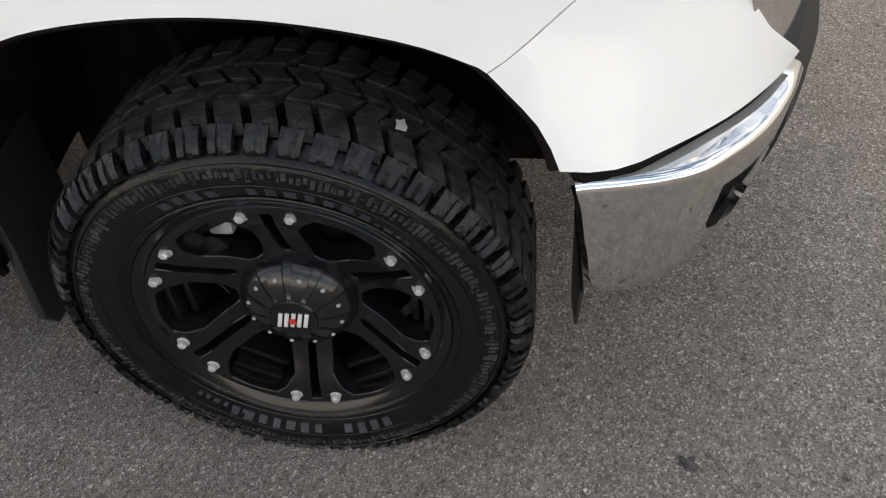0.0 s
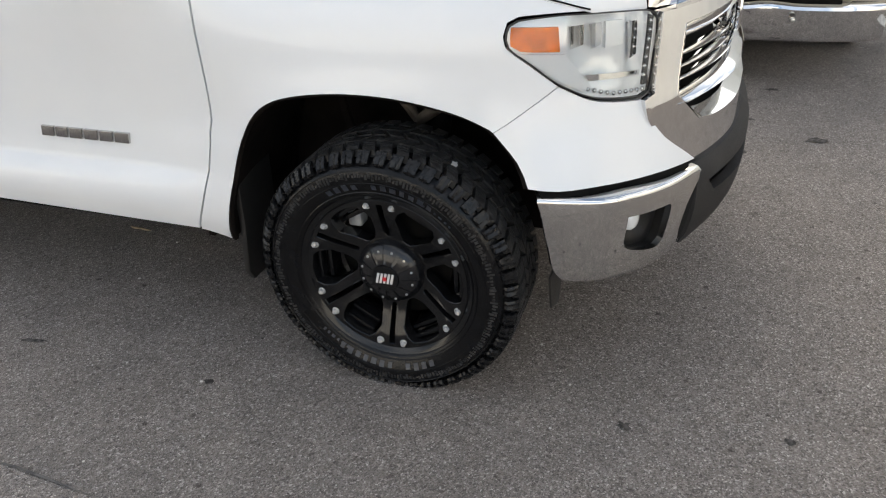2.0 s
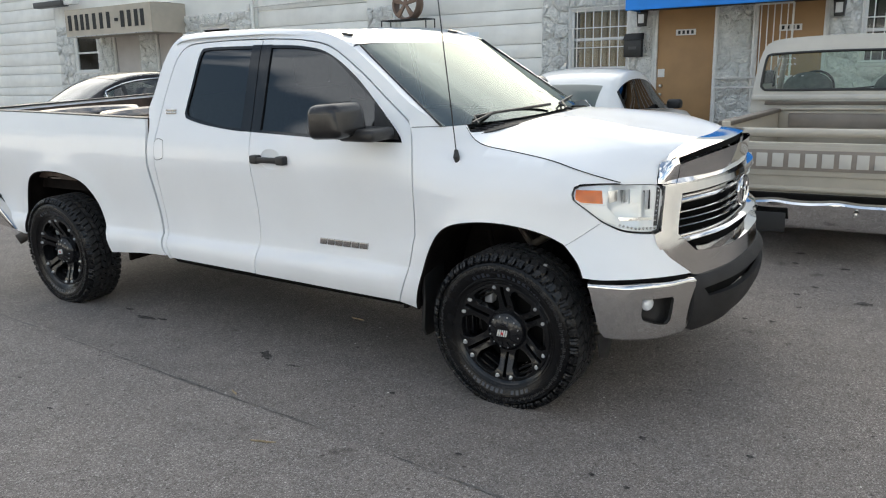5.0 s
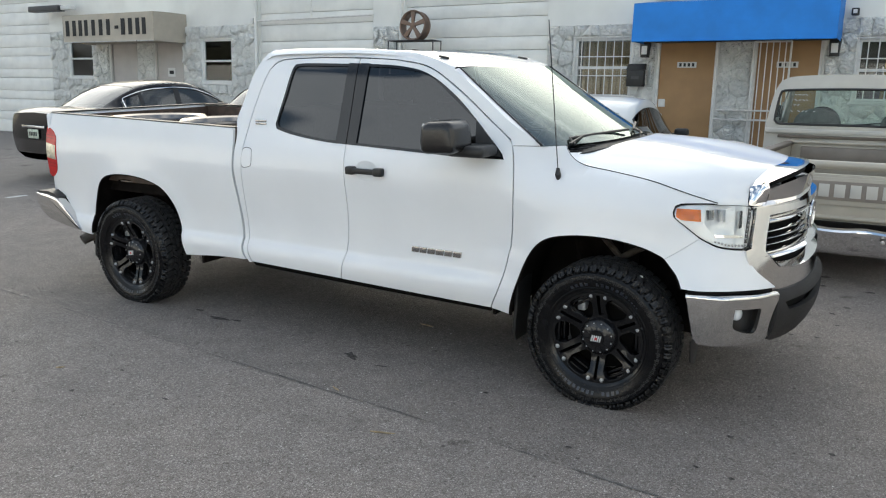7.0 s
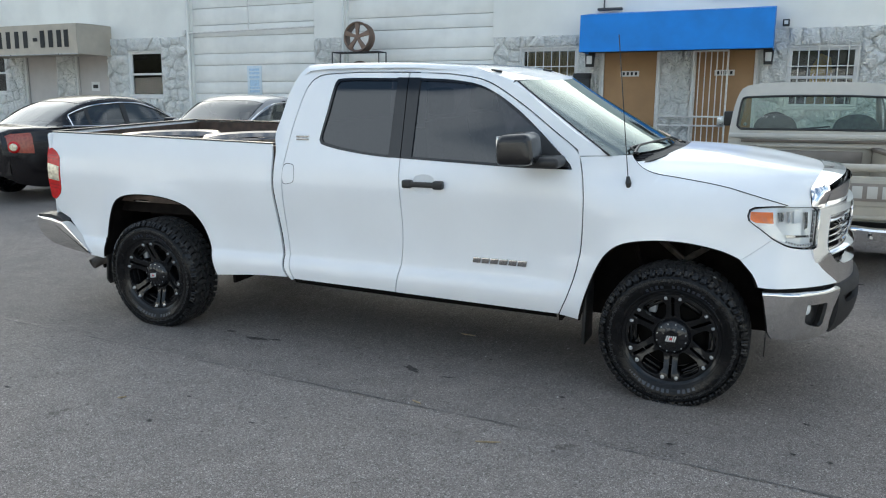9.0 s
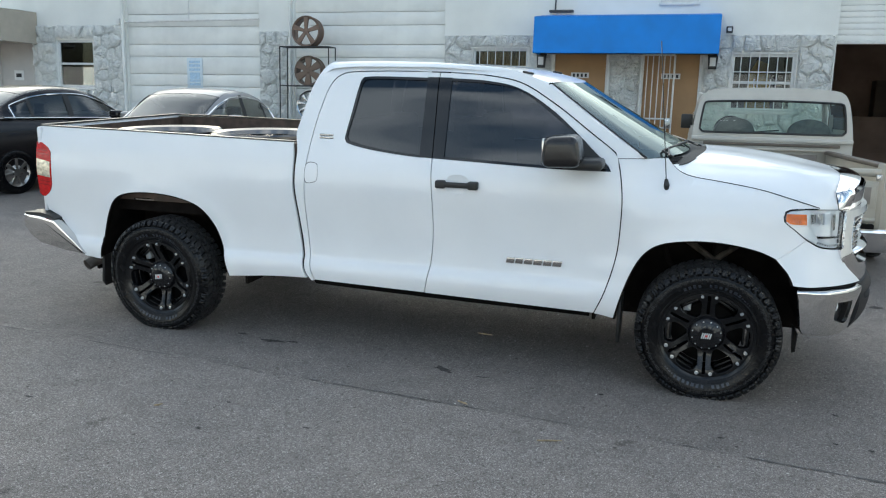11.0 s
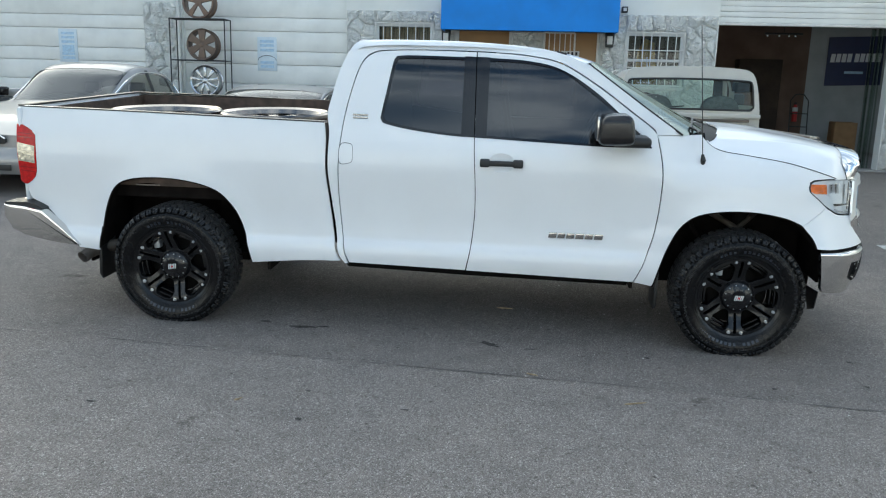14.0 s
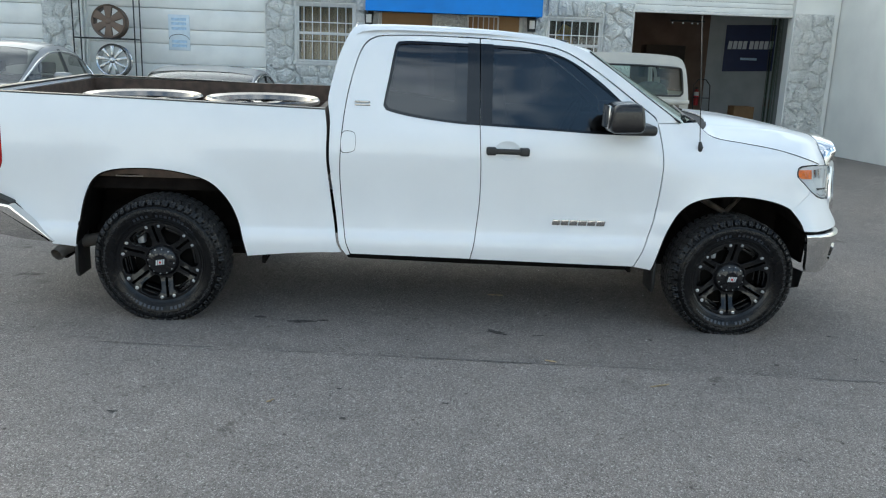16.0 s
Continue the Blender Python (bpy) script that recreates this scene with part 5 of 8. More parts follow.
def hood_at(x, y, depth=0.0):
    h = hood_half(x)
    v = min(1.0, abs(y) / h)
    z = HOOD_E(x) + (HOOD_C(x) - HOOD_E(x)) * (1 - v ** (2.6 + 2.0 * step01(1.8, 2.45, x)))
    z += 0.006 * math.exp(-((abs(y) - 0.60 + 0.06 * (x - 1.5)) / 0.040) ** 2) * step01(1.6, 1.8, x) * step01(2.45, 2.2, x)
    z -= 0.004 * step01(0.30, 0.0, abs(y)) * step01(1.6, 1.9, x)
    return Vector((x, y, z - depth))


def half_outline():
    pts = [(1.66 - 0.235 * (abs(y) / 0.8) ** 2.4 + 0.105, y) for y in (0.0, -0.25, -0.5, -0.7)]
    pts += [(1.572, -hood_half(1.572), C)]
    pts += [(x, -hood_half(x)) for x in (1.60, 1.7, 1.85, 2.05, 2.2, 2.3)]
    pts += [(2.383, -hood_half(2.383), C), (2.44, -hood_half(2.44)), (2.486, -hood_half(2.486), C), (2.482, -0.65), (2.475, -0.590, C), (2.515, -0.42), (2.545, -0.21), (2.555, 0.0)]
    return pts


h = half_outline()
full = h[:-1] + [h[-1]] + [(x, -y, *r) for x, y, *r in h[::-1][1:-1]]
hb = sheet(rounded(full, 0.035), (), hood_at, 0.028, 0.010)
part("hood", hb, PAINT, TRUCK, sharp=50)
cowl = sheet(rounded([(1.60, 0.0), (1.54, -0.5), (1.455, -0.715, C), (1.52, -0.752, C), (1.585, -0.752, C), (1.70, -0.5), (1.79, 0.0), (1.70, 0.5), (1.585, 0.752, C), (1.52, 0.752, C), (1.455, 0.715, C), (1.54, 0.5)], 0.06), (), lambda x, y, d=0.0: Vector((x, y, 1.336 - 0.040 * (abs(y) / 0.75) ** 4 - d)), 0.06, 0.02)
part("cowl_panel", cowl, VALANCE, TRUCK, "black cowl panel below the windscreen")
for k in (1, -1):
    cb = bmesh.new()
    for i in range(7):
        y = -0.50 - 0.045 * i
        z = 1.339 - 0.040 * (-y / 0.75) ** 4
        tube([(1.56 - 0.10 * ((-y) / 0.8) ** 2, y * k, z), (1.66 - 0.10 * ((-y) / 0.8) ** 2, y * k, z)], 0.006, 6, bm=cb)
    part("cowl_grille", cb, DARKGREY, TRUCK, "dark air intake ribs on the cowl")
for y0, y1 in ((-0.70, 0.02), (0.08, 0.68)):
    wb = bmesh.new()
    a, b = screen_at(0.975, (y0 / 0.8 + 1) / 2), screen_at(0.955, (y1 / 0.8 + 1) / 2)
    up = Vector((0.012, 0, 0.02))
    tube([a + up + Vector((0.06, 0, -0.02)), a.lerp(b, 0.3) + up * 1.1, a.lerp(b, 0.7) + up * 1.1, b + up], 0.008, 6, bm=wb)
    tube([a + up + Vector((0.08, 0.02, -0.025)), a.lerp(b, 0.12) + up * 1.1, a.lerp(b, 0.5) + up * 1.2], 0.007, 6, bm=wb)
    part("wiper", wb, PLASTIC, TRUCK, "black windscreen wiper")
for k in (1, -1):
    # a black bead draws the shade of the hood's shut line
    part("hood_seam", tube([(x, -k * (hood_half(x) + 0.004), HOOD_E(x) - 0.0005) for x in [1.552 + 0.815 * i / 40 for i in range(41)]], 0.0024, 6), GAP_SHADE, TRUCK)
# antenna
p = side(1.548, 1.205)
part("antenna_base", tube([p + Vector((0, -0.012, -0.025)), p + Vector((0, -0.02, 0.0)), p + Vector((-0.005, -0.012, 0.035))], [0.012, 0.017, 0.009], 10), PLASTIC, TRUCK, "black antenna base")
part("antenna", tube([p + Vector((-0.005, -0.012, 0.03)), p + Vector((-0.085, 0.0, 0.80))], 0.003, 6), PLASTIC, TRUCK, "thin black whip antenna")


# ---- front end ----
BUMP_SEC = spline([(0.33, -0.06), (0.37, -0.015), (0.42, 0.012), (0.50, 0.034), (0.58, 0.049), (0.645, 0.058), (0.70, 0.062)])


def bump(u, z, depth=0.0):
    x, y, nx, ny = plan(u)
    d = BUMP_SEC(z + 0.026 * step01(2.35, 2.78, u)) - depth + 0.058 * step01(2.22, 2.44, u) - 0.035 * step01(2.5, 2.85, u)
    return Vector((x + nx * d, y + ny * d + LEAN * z, z))


fog = [(2.472, 0.602, C), (2.474, 0.521), (2.489, 0.494), (2.560, 0.464), (2.604, 0.458), (2.617, 0.474), (2.616, 0.586), (2.606, 0.594, C)]
chrome_end = rounded([(2.263, 0.660, C), (2.312, 0.445), (2.335, 0.412, C), (2.44, 0.400), (2.56, 0.390), (2.66, 0.388), (2.715, 0.392), (2.735, 0.410), (2.742, 0.56), (2.742, 0.640, C), (2.65, 0.647), (2.45, 0.656)])
bumper_ends = both("bumper_end", chrome_end, BUMPERCHROME, [rounded(fog, 0.02)], fn=bump, step=0.016, thick=0.02, label="chrome bumper corner with a fog lamp recess")


def lip_at(s, t):
    """The rolled upper edge of the chrome bumper."""
    u = 2.262 + 0.480 * s
    z1 = 0.660 - 0.016 * step01(2.45, 2.65, u) * 0.55 - 0.0125 * step01(2.262, 2.45, u) * 0.35 - 0.015 * step01(2.65, 2.80, u)
    q, r = radians(90 * min(1, t / 0.6)), 0.016
    back = 0.060 * max(0, t - 0.6) / 0.4
    p = bump(u, z1 - 0.001, r * (1 - math.cos(q)) - 0.0008 + back)
    return p + Vector((0, 0, r * math.sin(q) + 0.001 + 0.05 * back))


for k in (0, 1):
    part("bumper_lip", grid(60, 10, lambda s, t: lip_at(s, t) * Vector((1, 1 - 2 * k, 1)), flip=k == 0), BUMPERCHROME, bumper_ends[k], "rolled chrome upper edge")
for k in (0, 1):
    edge_pts = [bump(2.741, 0.41 + 0.23 * i / 12, 0.012) * Vector((1, 1 - 2 * k, 1)) for i in range(13)]
    part("bumper_corner", tube(edge_pts, 0.013, 10), BUMPERCHROME, bumper_ends[k], "rounded chrome corner edge")
both("fog_recess", rounded(scaled(fog, 1.08), 0.03), PLASTIC, fn=pane(bump, 0.05), parent=bumper_ends, thick=-0.04, label="black fog lamp recess")
for k in (1, -1):
    c = bump(2.520, 0.562, 0.040)
    lb = lathe([(0.0, -0.012), (0.022, -0.008), (0.031, 0.0), (0.034, 0.014)], 24)
    ob = part("fog_lamp", lb, REFLECTOR, bumper_ends[0 if k > 0 else 1], "round clear fog lamp")
    ob.matrix_basis = Matrix.Translation((c.x, c.y * k, c.z)) @ pose(0, 0, 0, 0, 0, 72 * k)
# black sheet for the shade between cover and bumper
both("bumper_gap", rounded([(2.262, 0.70, C), (2.45, 0.70), (2.715, 0.678, C), (2.735, 0.62, C), (2.45, 0.64), (2.275, 0.65, C)]), GAP_SHADE, fn=pane(side, 0.014), thick=0.0)

# lower centre bumper in dark grey plastic with a slot
mid_r = UEND - 2.748


def wrapped(fn):
    """Runs a side surface across the centre line: a is the signed way from the middle."""
    def at(a, z, depth=0.0):
        p = fn(UEND - abs(a), z, depth)
        return Vector((p.x, p.y if a < 0 else -p.y, p.z))
    return at


MID_SEC = spline([(0.33, -0.05), (0.38, 0.01), (0.46, 0.05), (0.54, 0.062), (0.60, 0.062), (0.635, 0.05), (0.66, 0.02)])


def midbump(u, z, depth=0.0):
    x, y, nx, ny = plan(u)
    d = MID_SEC(z) - depth + 0.022
    return Vector((x + nx * d, y + ny * d + LEAN * z * min(1, abs(y) / 0.9), z))


m = mid_r
valance = rounded([(-m, 0.648, C), (-m, 0.40, C), (-m + 0.05, 0.372), (0.0, 0.36), (m - 0.05, 0.372), (m, 0.40, C), (m, 0.648, C), (0.0, 0.655)], 0.04)
slot = rounded([(-m + 0.06, 0.592), (-m + 0.10, 0.548), (0.0, 0.535), (m - 0.10, 0.548), (m - 0.06, 0.592), (0.0, 0.60)], 0.04)
lower = part("lower_bumper", sheet(valance, [slot], wrapped(midbump), 0.04, 0.03), VALANCE, TRUCK, "dark grey plastic lower bumper")
part("slot_backing", sheet(rounded(scaled([(-m + 0.04, 0.615, C), (-m + 0.04, 0.52, C), (m - 0.04, 0.52, C), (m - 0.04, 0.615, C)], 1)), (), wrapped(pane(midbump, 0.05)), 0.06, 0), GAP_SHADE, lower)


# grille: black core, chrome surround and bars
def grl(inset):
    return wrapped(pane(side, inset))


OUT = [(2.621, 1.082, C), (2.593, 0.884, C), (2.557, 0.873, C), (2.568, 0.822), (2.612, 0.765), (2.716, 0.676, C), (2.84, 0.645)]
INN = [(2.716, 1.040, C), (2.682, 0.862, C), (2.790, 0.770, C), (2.94, 0.753)]
def upright(inset):
    """The chrome surround stands more upright than the white cover beside it."""
    def at(a, z, depth=0.0):
        p = wrapped(pane(side, inset))(a, z if z > 0.86 else 0.86 - 0.22 * (0.86 - z), depth)
        return Vector((p.x, p.y, z))
    return at


halfway = lambda pts: [(u - UEND, *r) for u, *r in pts]
across = lambda pts, low, top: halfway(pts) + [(0.0, low)] + [(-u, *r) for u, *r in halfway(pts)[::-1]] + [(0.0, top)]
grille = part("grille", sheet(rounded(across(OUT, 0.636, 1.082), 0.03), [rounded(across(INN, 0.748, 1.056), 0.03)], upright(-0.016), 0.03, 0.03), CHROME, TRUCK, "chrome grille surround")
# chamfer that leads into the opening
B = UEND - 2.716
rim_in = rounded(across(INN, 0.748, 1.056), 0.03)
def chamfer(s, t):
    i = int(s * len(rim_in) + 0.5) % len(rim_in)
    a, z = rim_in[i]
    q = upright(-0.018 + 0.050 * t)(a * (1 - 0.035 * t), z + (0.92 - z) * 0.10 * t)
    return q
part("surround_lip", grid(len(rim_in), 3, chamfer), CHROME, grille, "polished inner lip")
part("grille_core", sheet(rounded([(-B - 0.05, 1.12, C), (-B - 0.05, 0.72, C), (B + 0.05, 0.72, C), (B + 0.05, 1.12, C)]), (), grl(0.085), 0.08, 0), GAP_SHADE, grille)


def bar_at(z, h, reach, out, sag=0.0):
    """A chrome bar across the grille with a rounded face."""
    def at(s, t):
        a = reach * (2 * s - 1)
        p = grl(0.045)(a, z + sag * (abs(a) / reach) ** 2)
        n = plan(UEND - abs(a))
        k = (t / 0.75) ** 0.7 if t <= 0.75 else math.cos((t - 0.75) / 0.25 * math.pi / 2) ** 0.6 if t < 1 else 0
        d = out * k
        return Vector((p.x + n[2] * d, p.y + (n[3] if a < 0 else -n[3]) * d, p.z + h * (t - 0.5)))
    return grid(36, 8, at)


for z, hgt, out in ((1.000, 0.056, 0.046), (0.942, 0.016, 0.032), (0.910, 0.016, 0.032), (0.878, 0.016, 0.032), (0.822, 0.056, 0.052)):
    part("grille_bar", bar_at(z + 0.004, hgt, B + (0.02 if z > 0.9 else 0.03), out, -0.004), CHROME, grille, "chrome grille bar")


# the hood's chrome nose: a strip on the hood edge, a dark slot, a broad bar and the two end pieces
def strip_top(v):
    return hood_at(2.555 - 0.080 * abs(v) ** 2, 0.590 * v, -0.003)


def strip_low(v):
    return Vector((2.672 - 0.108 * abs(v) ** 2.2, 0.602 * v, 1.234 - 0.032 * abs(v) ** 3))


def bar_top(v):
    return Vector((2.706 - 0.132 * abs(v) ** 2.2, 0.606 * v, 1.206 - 0.034 * abs(v) ** 3))


def bar_low(v):
    p = grl(0.020)(0.655 * v, 1.068)
    return p + Vector((0, 0, 0.012 * (1 - v * v)))


def swept(upper, lower, bulge=0.0):
    def at(s, t):
        p = upper(2 * s - 1).lerp(lower(2 * s - 1), t)
        return p + Vector((0.8, 0, 0.6)) * (bulge * math.sin(math.pi * t))
    return at


back = Vector((-0.05, 0, -0.01))
part("hood_strip", grid(40, 5, swept(strip_top, strip_low, 0.004), flip=True), CHROME, grille, "polished chrome strip on the hood edge")
# slot and gap are black sheets with their shade in the colour
part("hood_slot", grid(40, 2, swept(lambda v: strip_low(v) + Vector((-0.03, 0, -0.004)), lambda v: bar_top(v) + back), flip=True), GAP_SHADE, grille)
part("hood_chrome", grid(40, 8, swept(bar_top, bar_low, 0.004), flip=True), CHROME, grille, "broad polished chrome bar")
part("grille_gap", grid(40, 2, swept(lambda v: bar_low(v * 1.25) + back, lambda v: grl(0.03)(0.68 * v, 1.03)), flip=True), GAP_SHADE, grille)
for k in (1, -1):
    turn = Vector((1, k, 1))
    foot = Vector((2.490, -hood_half(2.486) - 0.004, 1.091))

    def corner_at(s, t):
        left = strip_top(-1).lerp(foot, t) + Vector((0.004, -0.006, 0.008)) * math.sin(math.pi * t) * 0.5
        right = strip_low(-1).lerp(bar_top(-1), t / 0.2) if t < 0.2 else bar_top(-1).lerp(bar_low(-1), (t - 0.2) / 0.8)
        return (left.lerp(right, s) + Vector((0.005, -0.004, 0.003)) * math.sin(math.pi * s) * math.sin(math.pi * t)) * turn
    part("nose_end", grid(14, 15, corner_at, flip=k > 0), CHROME, grille, "rounded chrome end of the hood nose")
# round badge
c = grl(0.0)(0.0, 0.962)
eb = bmesh.new()
for (rx, rz, cz) in ((0.105, 0.072, 0.0), (0.040, 0.066, 0.0), (0.072, 0.030, 0.030)):
    tube([(c.x, rx * math.cos(q), c.z + cz + rz * math.sin(q)) for q in [2 * math.pi * i / 32 for i in range(33)]], 0.010 if rx > 0.1 else 0.007, 8, bm=eb, caps=False)
part("badge", eb, CHROME, grille, "oval chrome badge rings")

# headlights
head = [(2.193, 1.090), (2.215, 1.101), (2.31, 1.107), (2.42, 1.103), (2.565, 1.093), (2.606, 1.082), (2.620, 1.065), (2.610, 0.98), (2.588, 0.888), (2.560, 0.880), (2.47, 0.889), (2.40, 0.905), (2.318, 0.945), (2.25, 0.996), (2.192, 1.040), (2.187, 1.075)]
hl = both("headlight", rounded(scaled(head, 1.006), 0.02), PLASTIC, [rounded(scaled(head, 0.982), 0.02)], fn=pane(side, -0.002), step=0.03, thick=0.008, label="clear headlight with a black rim and amber side marker")
def bowl_depth(u, z):
    """A deep main bowl, a shallower inner one and a flat outer part."""
    main = max(0.0, 1 - ((u - 2.425) / 0.080) ** 2) * max(0.0, 1 - ((z - 1.010) / 0.095) ** 2)
    inner = max(0.0, 1 - ((u - 2.540) / 0.030) ** 2) * max(0.0, 1 - ((z - 1.005) / 0.100) ** 2)
    return 0.012 + 0.015 * main ** 0.8 + 0.009 * inner ** 0.8


both("bowl", rounded(scaled(head, 0.99), 0.02), REFLECTOR, fn=lambda u, z, depth=0.0: side(u, z, depth + bowl_depth(u, z)), parent=hl, step=0.010, thick=0.0, label="chrome reflector bowl")
both("lamp_trim", rounded([(2.196, 1.036, C), (2.250, 1.000), (2.318, 0.951), (2.398, 0.912, C), (2.410, 0.928, C), (2.362, 0.985), (2.335, 1.014, C), (2.215, 1.024, C)], 0.02), REFLECTOR, fn=pane(side, 0.005), parent=hl, step=0.015, thick=0.012, label="satin silver trim along the lower edge")
both("lamp_shroud", rounded([(2.592, 1.078, C), (2.608, 1.073, C), (2.586, 0.906, C), (2.570, 0.906, C)], 0.02), GREYPLASTIC, fn=pane(side, 0.006), parent=hl, step=0.02, thick=0.010, label="ribbed grey strip")
both("lens", rounded(scaled(head, 0.975), 0.02), LENS, fn=pane(side, 0.001), parent=hl, thick=0.0, label="clear headlight lens")
both("reflector_block", rounded([(2.452, 1.079, C), (2.506, 1.077, C), (2.502, 1.018, C), (2.450, 1.016, C)], 0.02), REFLECTOR, fn=pane(side, 0.010), parent=hl, step=0.02, thick=0.02, label="square chrome reflector")
for u0, u1, z0, z1 in ((2.345, 2.395, 1.078, 1.030), (2.402, 2.446, 1.079, 1.025), (2.518, 2.560, 1.070, 0.985)):
    both("lamp_facet", rounded([(u0, z0, C), (u1, z0 - 0.002, C), (u1 - 0.004, z1, C), (u0 + 0.006, z1 - 0.006, C)], 0.02), CHROME, fn=lambda u, z, depth=0.0: side(u, z, depth + 0.006 + 0.25 * (u - u0)), parent=hl, step=0.012, thick=0.004, label="bright reflector facet")
both("lamp_ridge", rounded([(2.392, 0.958, C), (2.560, 0.946, C), (2.558, 0.934, C), (2.402, 0.942, C)], 0.02), CHROME, fn=pane(side, 0.006), parent=hl, step=0.015, thick=0.006, label="chrome ridge above the lamp row")
both("side_marker", rounded([(2.199, 1.085, C), (2.318, 1.080, C), (2.322, 1.022, C), (2.222, 1.030), (2.198, 1.044)], 0.02), AMBER, fn=pane(side, 0.004), parent=hl, thick=0.010, label="amber side marker")
for k in (0, 1):
    sg = 1 if k == 0 else -1
    for u0, z0, r in ((2.425, 1.005, 0.020), (2.540, 1.005, 0.014)):
        c, d = side(u0, z0, 0.045), plan(u0)
        lb = lathe([(0.0, 0.012), (r * 0.3, 0.010), (r * 0.6, 0.003), (r, -0.010), (r * 1.05, -0.010), (r * 1.05, 0.02)], 28)
        ob = part("reflector", lb, REFLECTOR, hl[k])
        ob.matrix_basis = Matrix.Translation((c.x, c.y * sg, c.z)) @ pose(0, 0, 0, 0, 0, math.degrees(math.atan2(d[2], -d[3])) * sg)
    lb = bmesh.new()
    bmesh.ops.create_uvsphere(lb, u_segments=10, v_segments=6, radius=0.0065)
    led = part("led", lb, CHROME, hl[k], "small bright lamp")
    for i in range(10):
        c = side(2.40 + 0.019 * i, float(np.interp(2.40 + 0.019 * i, [2.40, 2.47, 2.58], [0.922, 0.902, 0.895])), 0.008)
        m4 = Matrix.Translation((c.x, c.y * sg, c.z))
        if i == 0:
            led.matrix_basis = m4
        else:
            share(led, m4)["label"] = "small bright lamp"
    for i in range(7):
        c = side(2.578 + 0.0035 * i, 0.930 + 0.022 * i, 0.008)
        share(led, Matrix.Translation((c.x, c.y * sg, c.z)))["label"] = "small bright lamp"

# ---- rear end ----
tail = [(-2.798, 1.219), (-2.825, 1.251), (-2.888, 1.286), (-2.930, 1.290, C), (-2.930, 0.912, C), (-2.888, 0.890), (-2.809, 0.975)]
tl = both("tail_light", rounded(tail, 0.03), RED, fn=pane(side, -0.004), thick=0.03, label="red tail light with a clear middle lens")
both("reverse_lens", rounded([(-2.803, 1.150, C), (-2.926, 1.172, C), (-2.926, 1.050, C), (-2.808, 1.035, C)]), WHITELENS, fn=pane(side, -0.007), parent=tl, thick=0.01, label="clear reversing lens")
for zr in (0.975, 1.000, 1.200, 1.225):
    both("lens_rib", [(-2.815, zr + 0.004), (-2.922, zr + 0.012), (-2.922, zr + 0.007), (-2.815, zr - 0.001)], REDRIB, fn=pane(side, -0.0045), parent=tl, thick=0.003)
tailgate = part("tailgate", box(-2.952, -2.903, -0.80, 0.80, 0.74, 1.405, 0.015), PAINT, TRUCK)
part("tailgate_cap", box(-2.954, -2.893, -0.80, 0.80, 1.402, 1.414, 0.004), PLASTIC, tailgate, "black plastic tailgate cap")
for k in (1, -1):
    part("bed_corner", box(-2.926, -2.893, 0.80 * k if k > 0 else -0.875, 0.875 if k > 0 else -0.80, 0.75, 1.40, 0.018), PAINT, TRUCK)
rb = [(-3.02, 0.762), (-2.87, 0.755), (-2.75, 0.728), (-2.62, 0.60), (-2.515, 0.492), (-2.53, 0.483), (-2.72, 0.505), (-2.91, 0.545), (-2.99, 0.60), (-3.032, 0.68)]
for k in (1, -1):
    pb = prism(rb, 0.09 * k, at=-0.985 * k if k > 0 else 0.985, bevel=0.02)
    for v in pb.verts:
        v.co.y += k * 0.12 * (0.76 - v.co.z)
    part("rear_bumper_end", pb, BUMPERCHROME, TRUCK, "chrome rear bumper corner")
    part("step_pad", prism([(-3.02, 0.774), (-2.88, 0.779), (-2.80, 0.762), (-2.755, 0.740), (-2.755, 0.728), (-2.87, 0.752), (-3.02, 0.760)], 0.14 * k, at=-0.96 * k if k > 0 else 0.96), PLASTIC, TRUCK, "black rubber step pad")
part("rear_bumper", box(-3.05, -2.945, -0.90, 0.90, 0.56, 0.76, 0.03), BUMPERCHROME, TRUCK, "chrome rear step bumper")
part("exhaust_tip", tube([(-2.2, -0.66, 0.47), (-2.42, -0.80, 0.455), (-2.485, -0.90, 0.43), (-2.505, -0.955, 0.408)], 0.041, 16, caps=False), RUST, TRUCK, "dull steel exhaust tailpipe")

# bed box
bb = bmesh.new()
box(-2.90, -0.86, -0.78, 0.78, 0.86, 0.90, bm=bb)
box(-2.90, -0.86, -0.835, -0.80, 0.90, 1.345, bm=bb)
box(-2.90, -0.86, 0.80, 0.845, 0.90, 1.385, bm=bb)
box(-0.90, -0.86, -0.80, 0.80, 0.90, 1.345, bm=bb)
box(-2.905, -2.87, -0.80, 0.80, 0.90, 1.38, bm=bb)
box(-2.3, -1.4, -0.80, -0.58, 0.995, 1.12, 0.03, bm=bb)
box(-2.3, -1.4, 0.58, 0.80, 0.995, 1.12, 0.03, bm=bb)
part("bed_box", bb, BEDLINER, TRUCK, "black plastic bed liner")
for z in (1.02, 1.12, 1.22):
    part("liner_rib", box(-2.88, -0.92, 0.785, 0.797, z, z + 0.04, 0.006), BEDLINER, TRUCK)

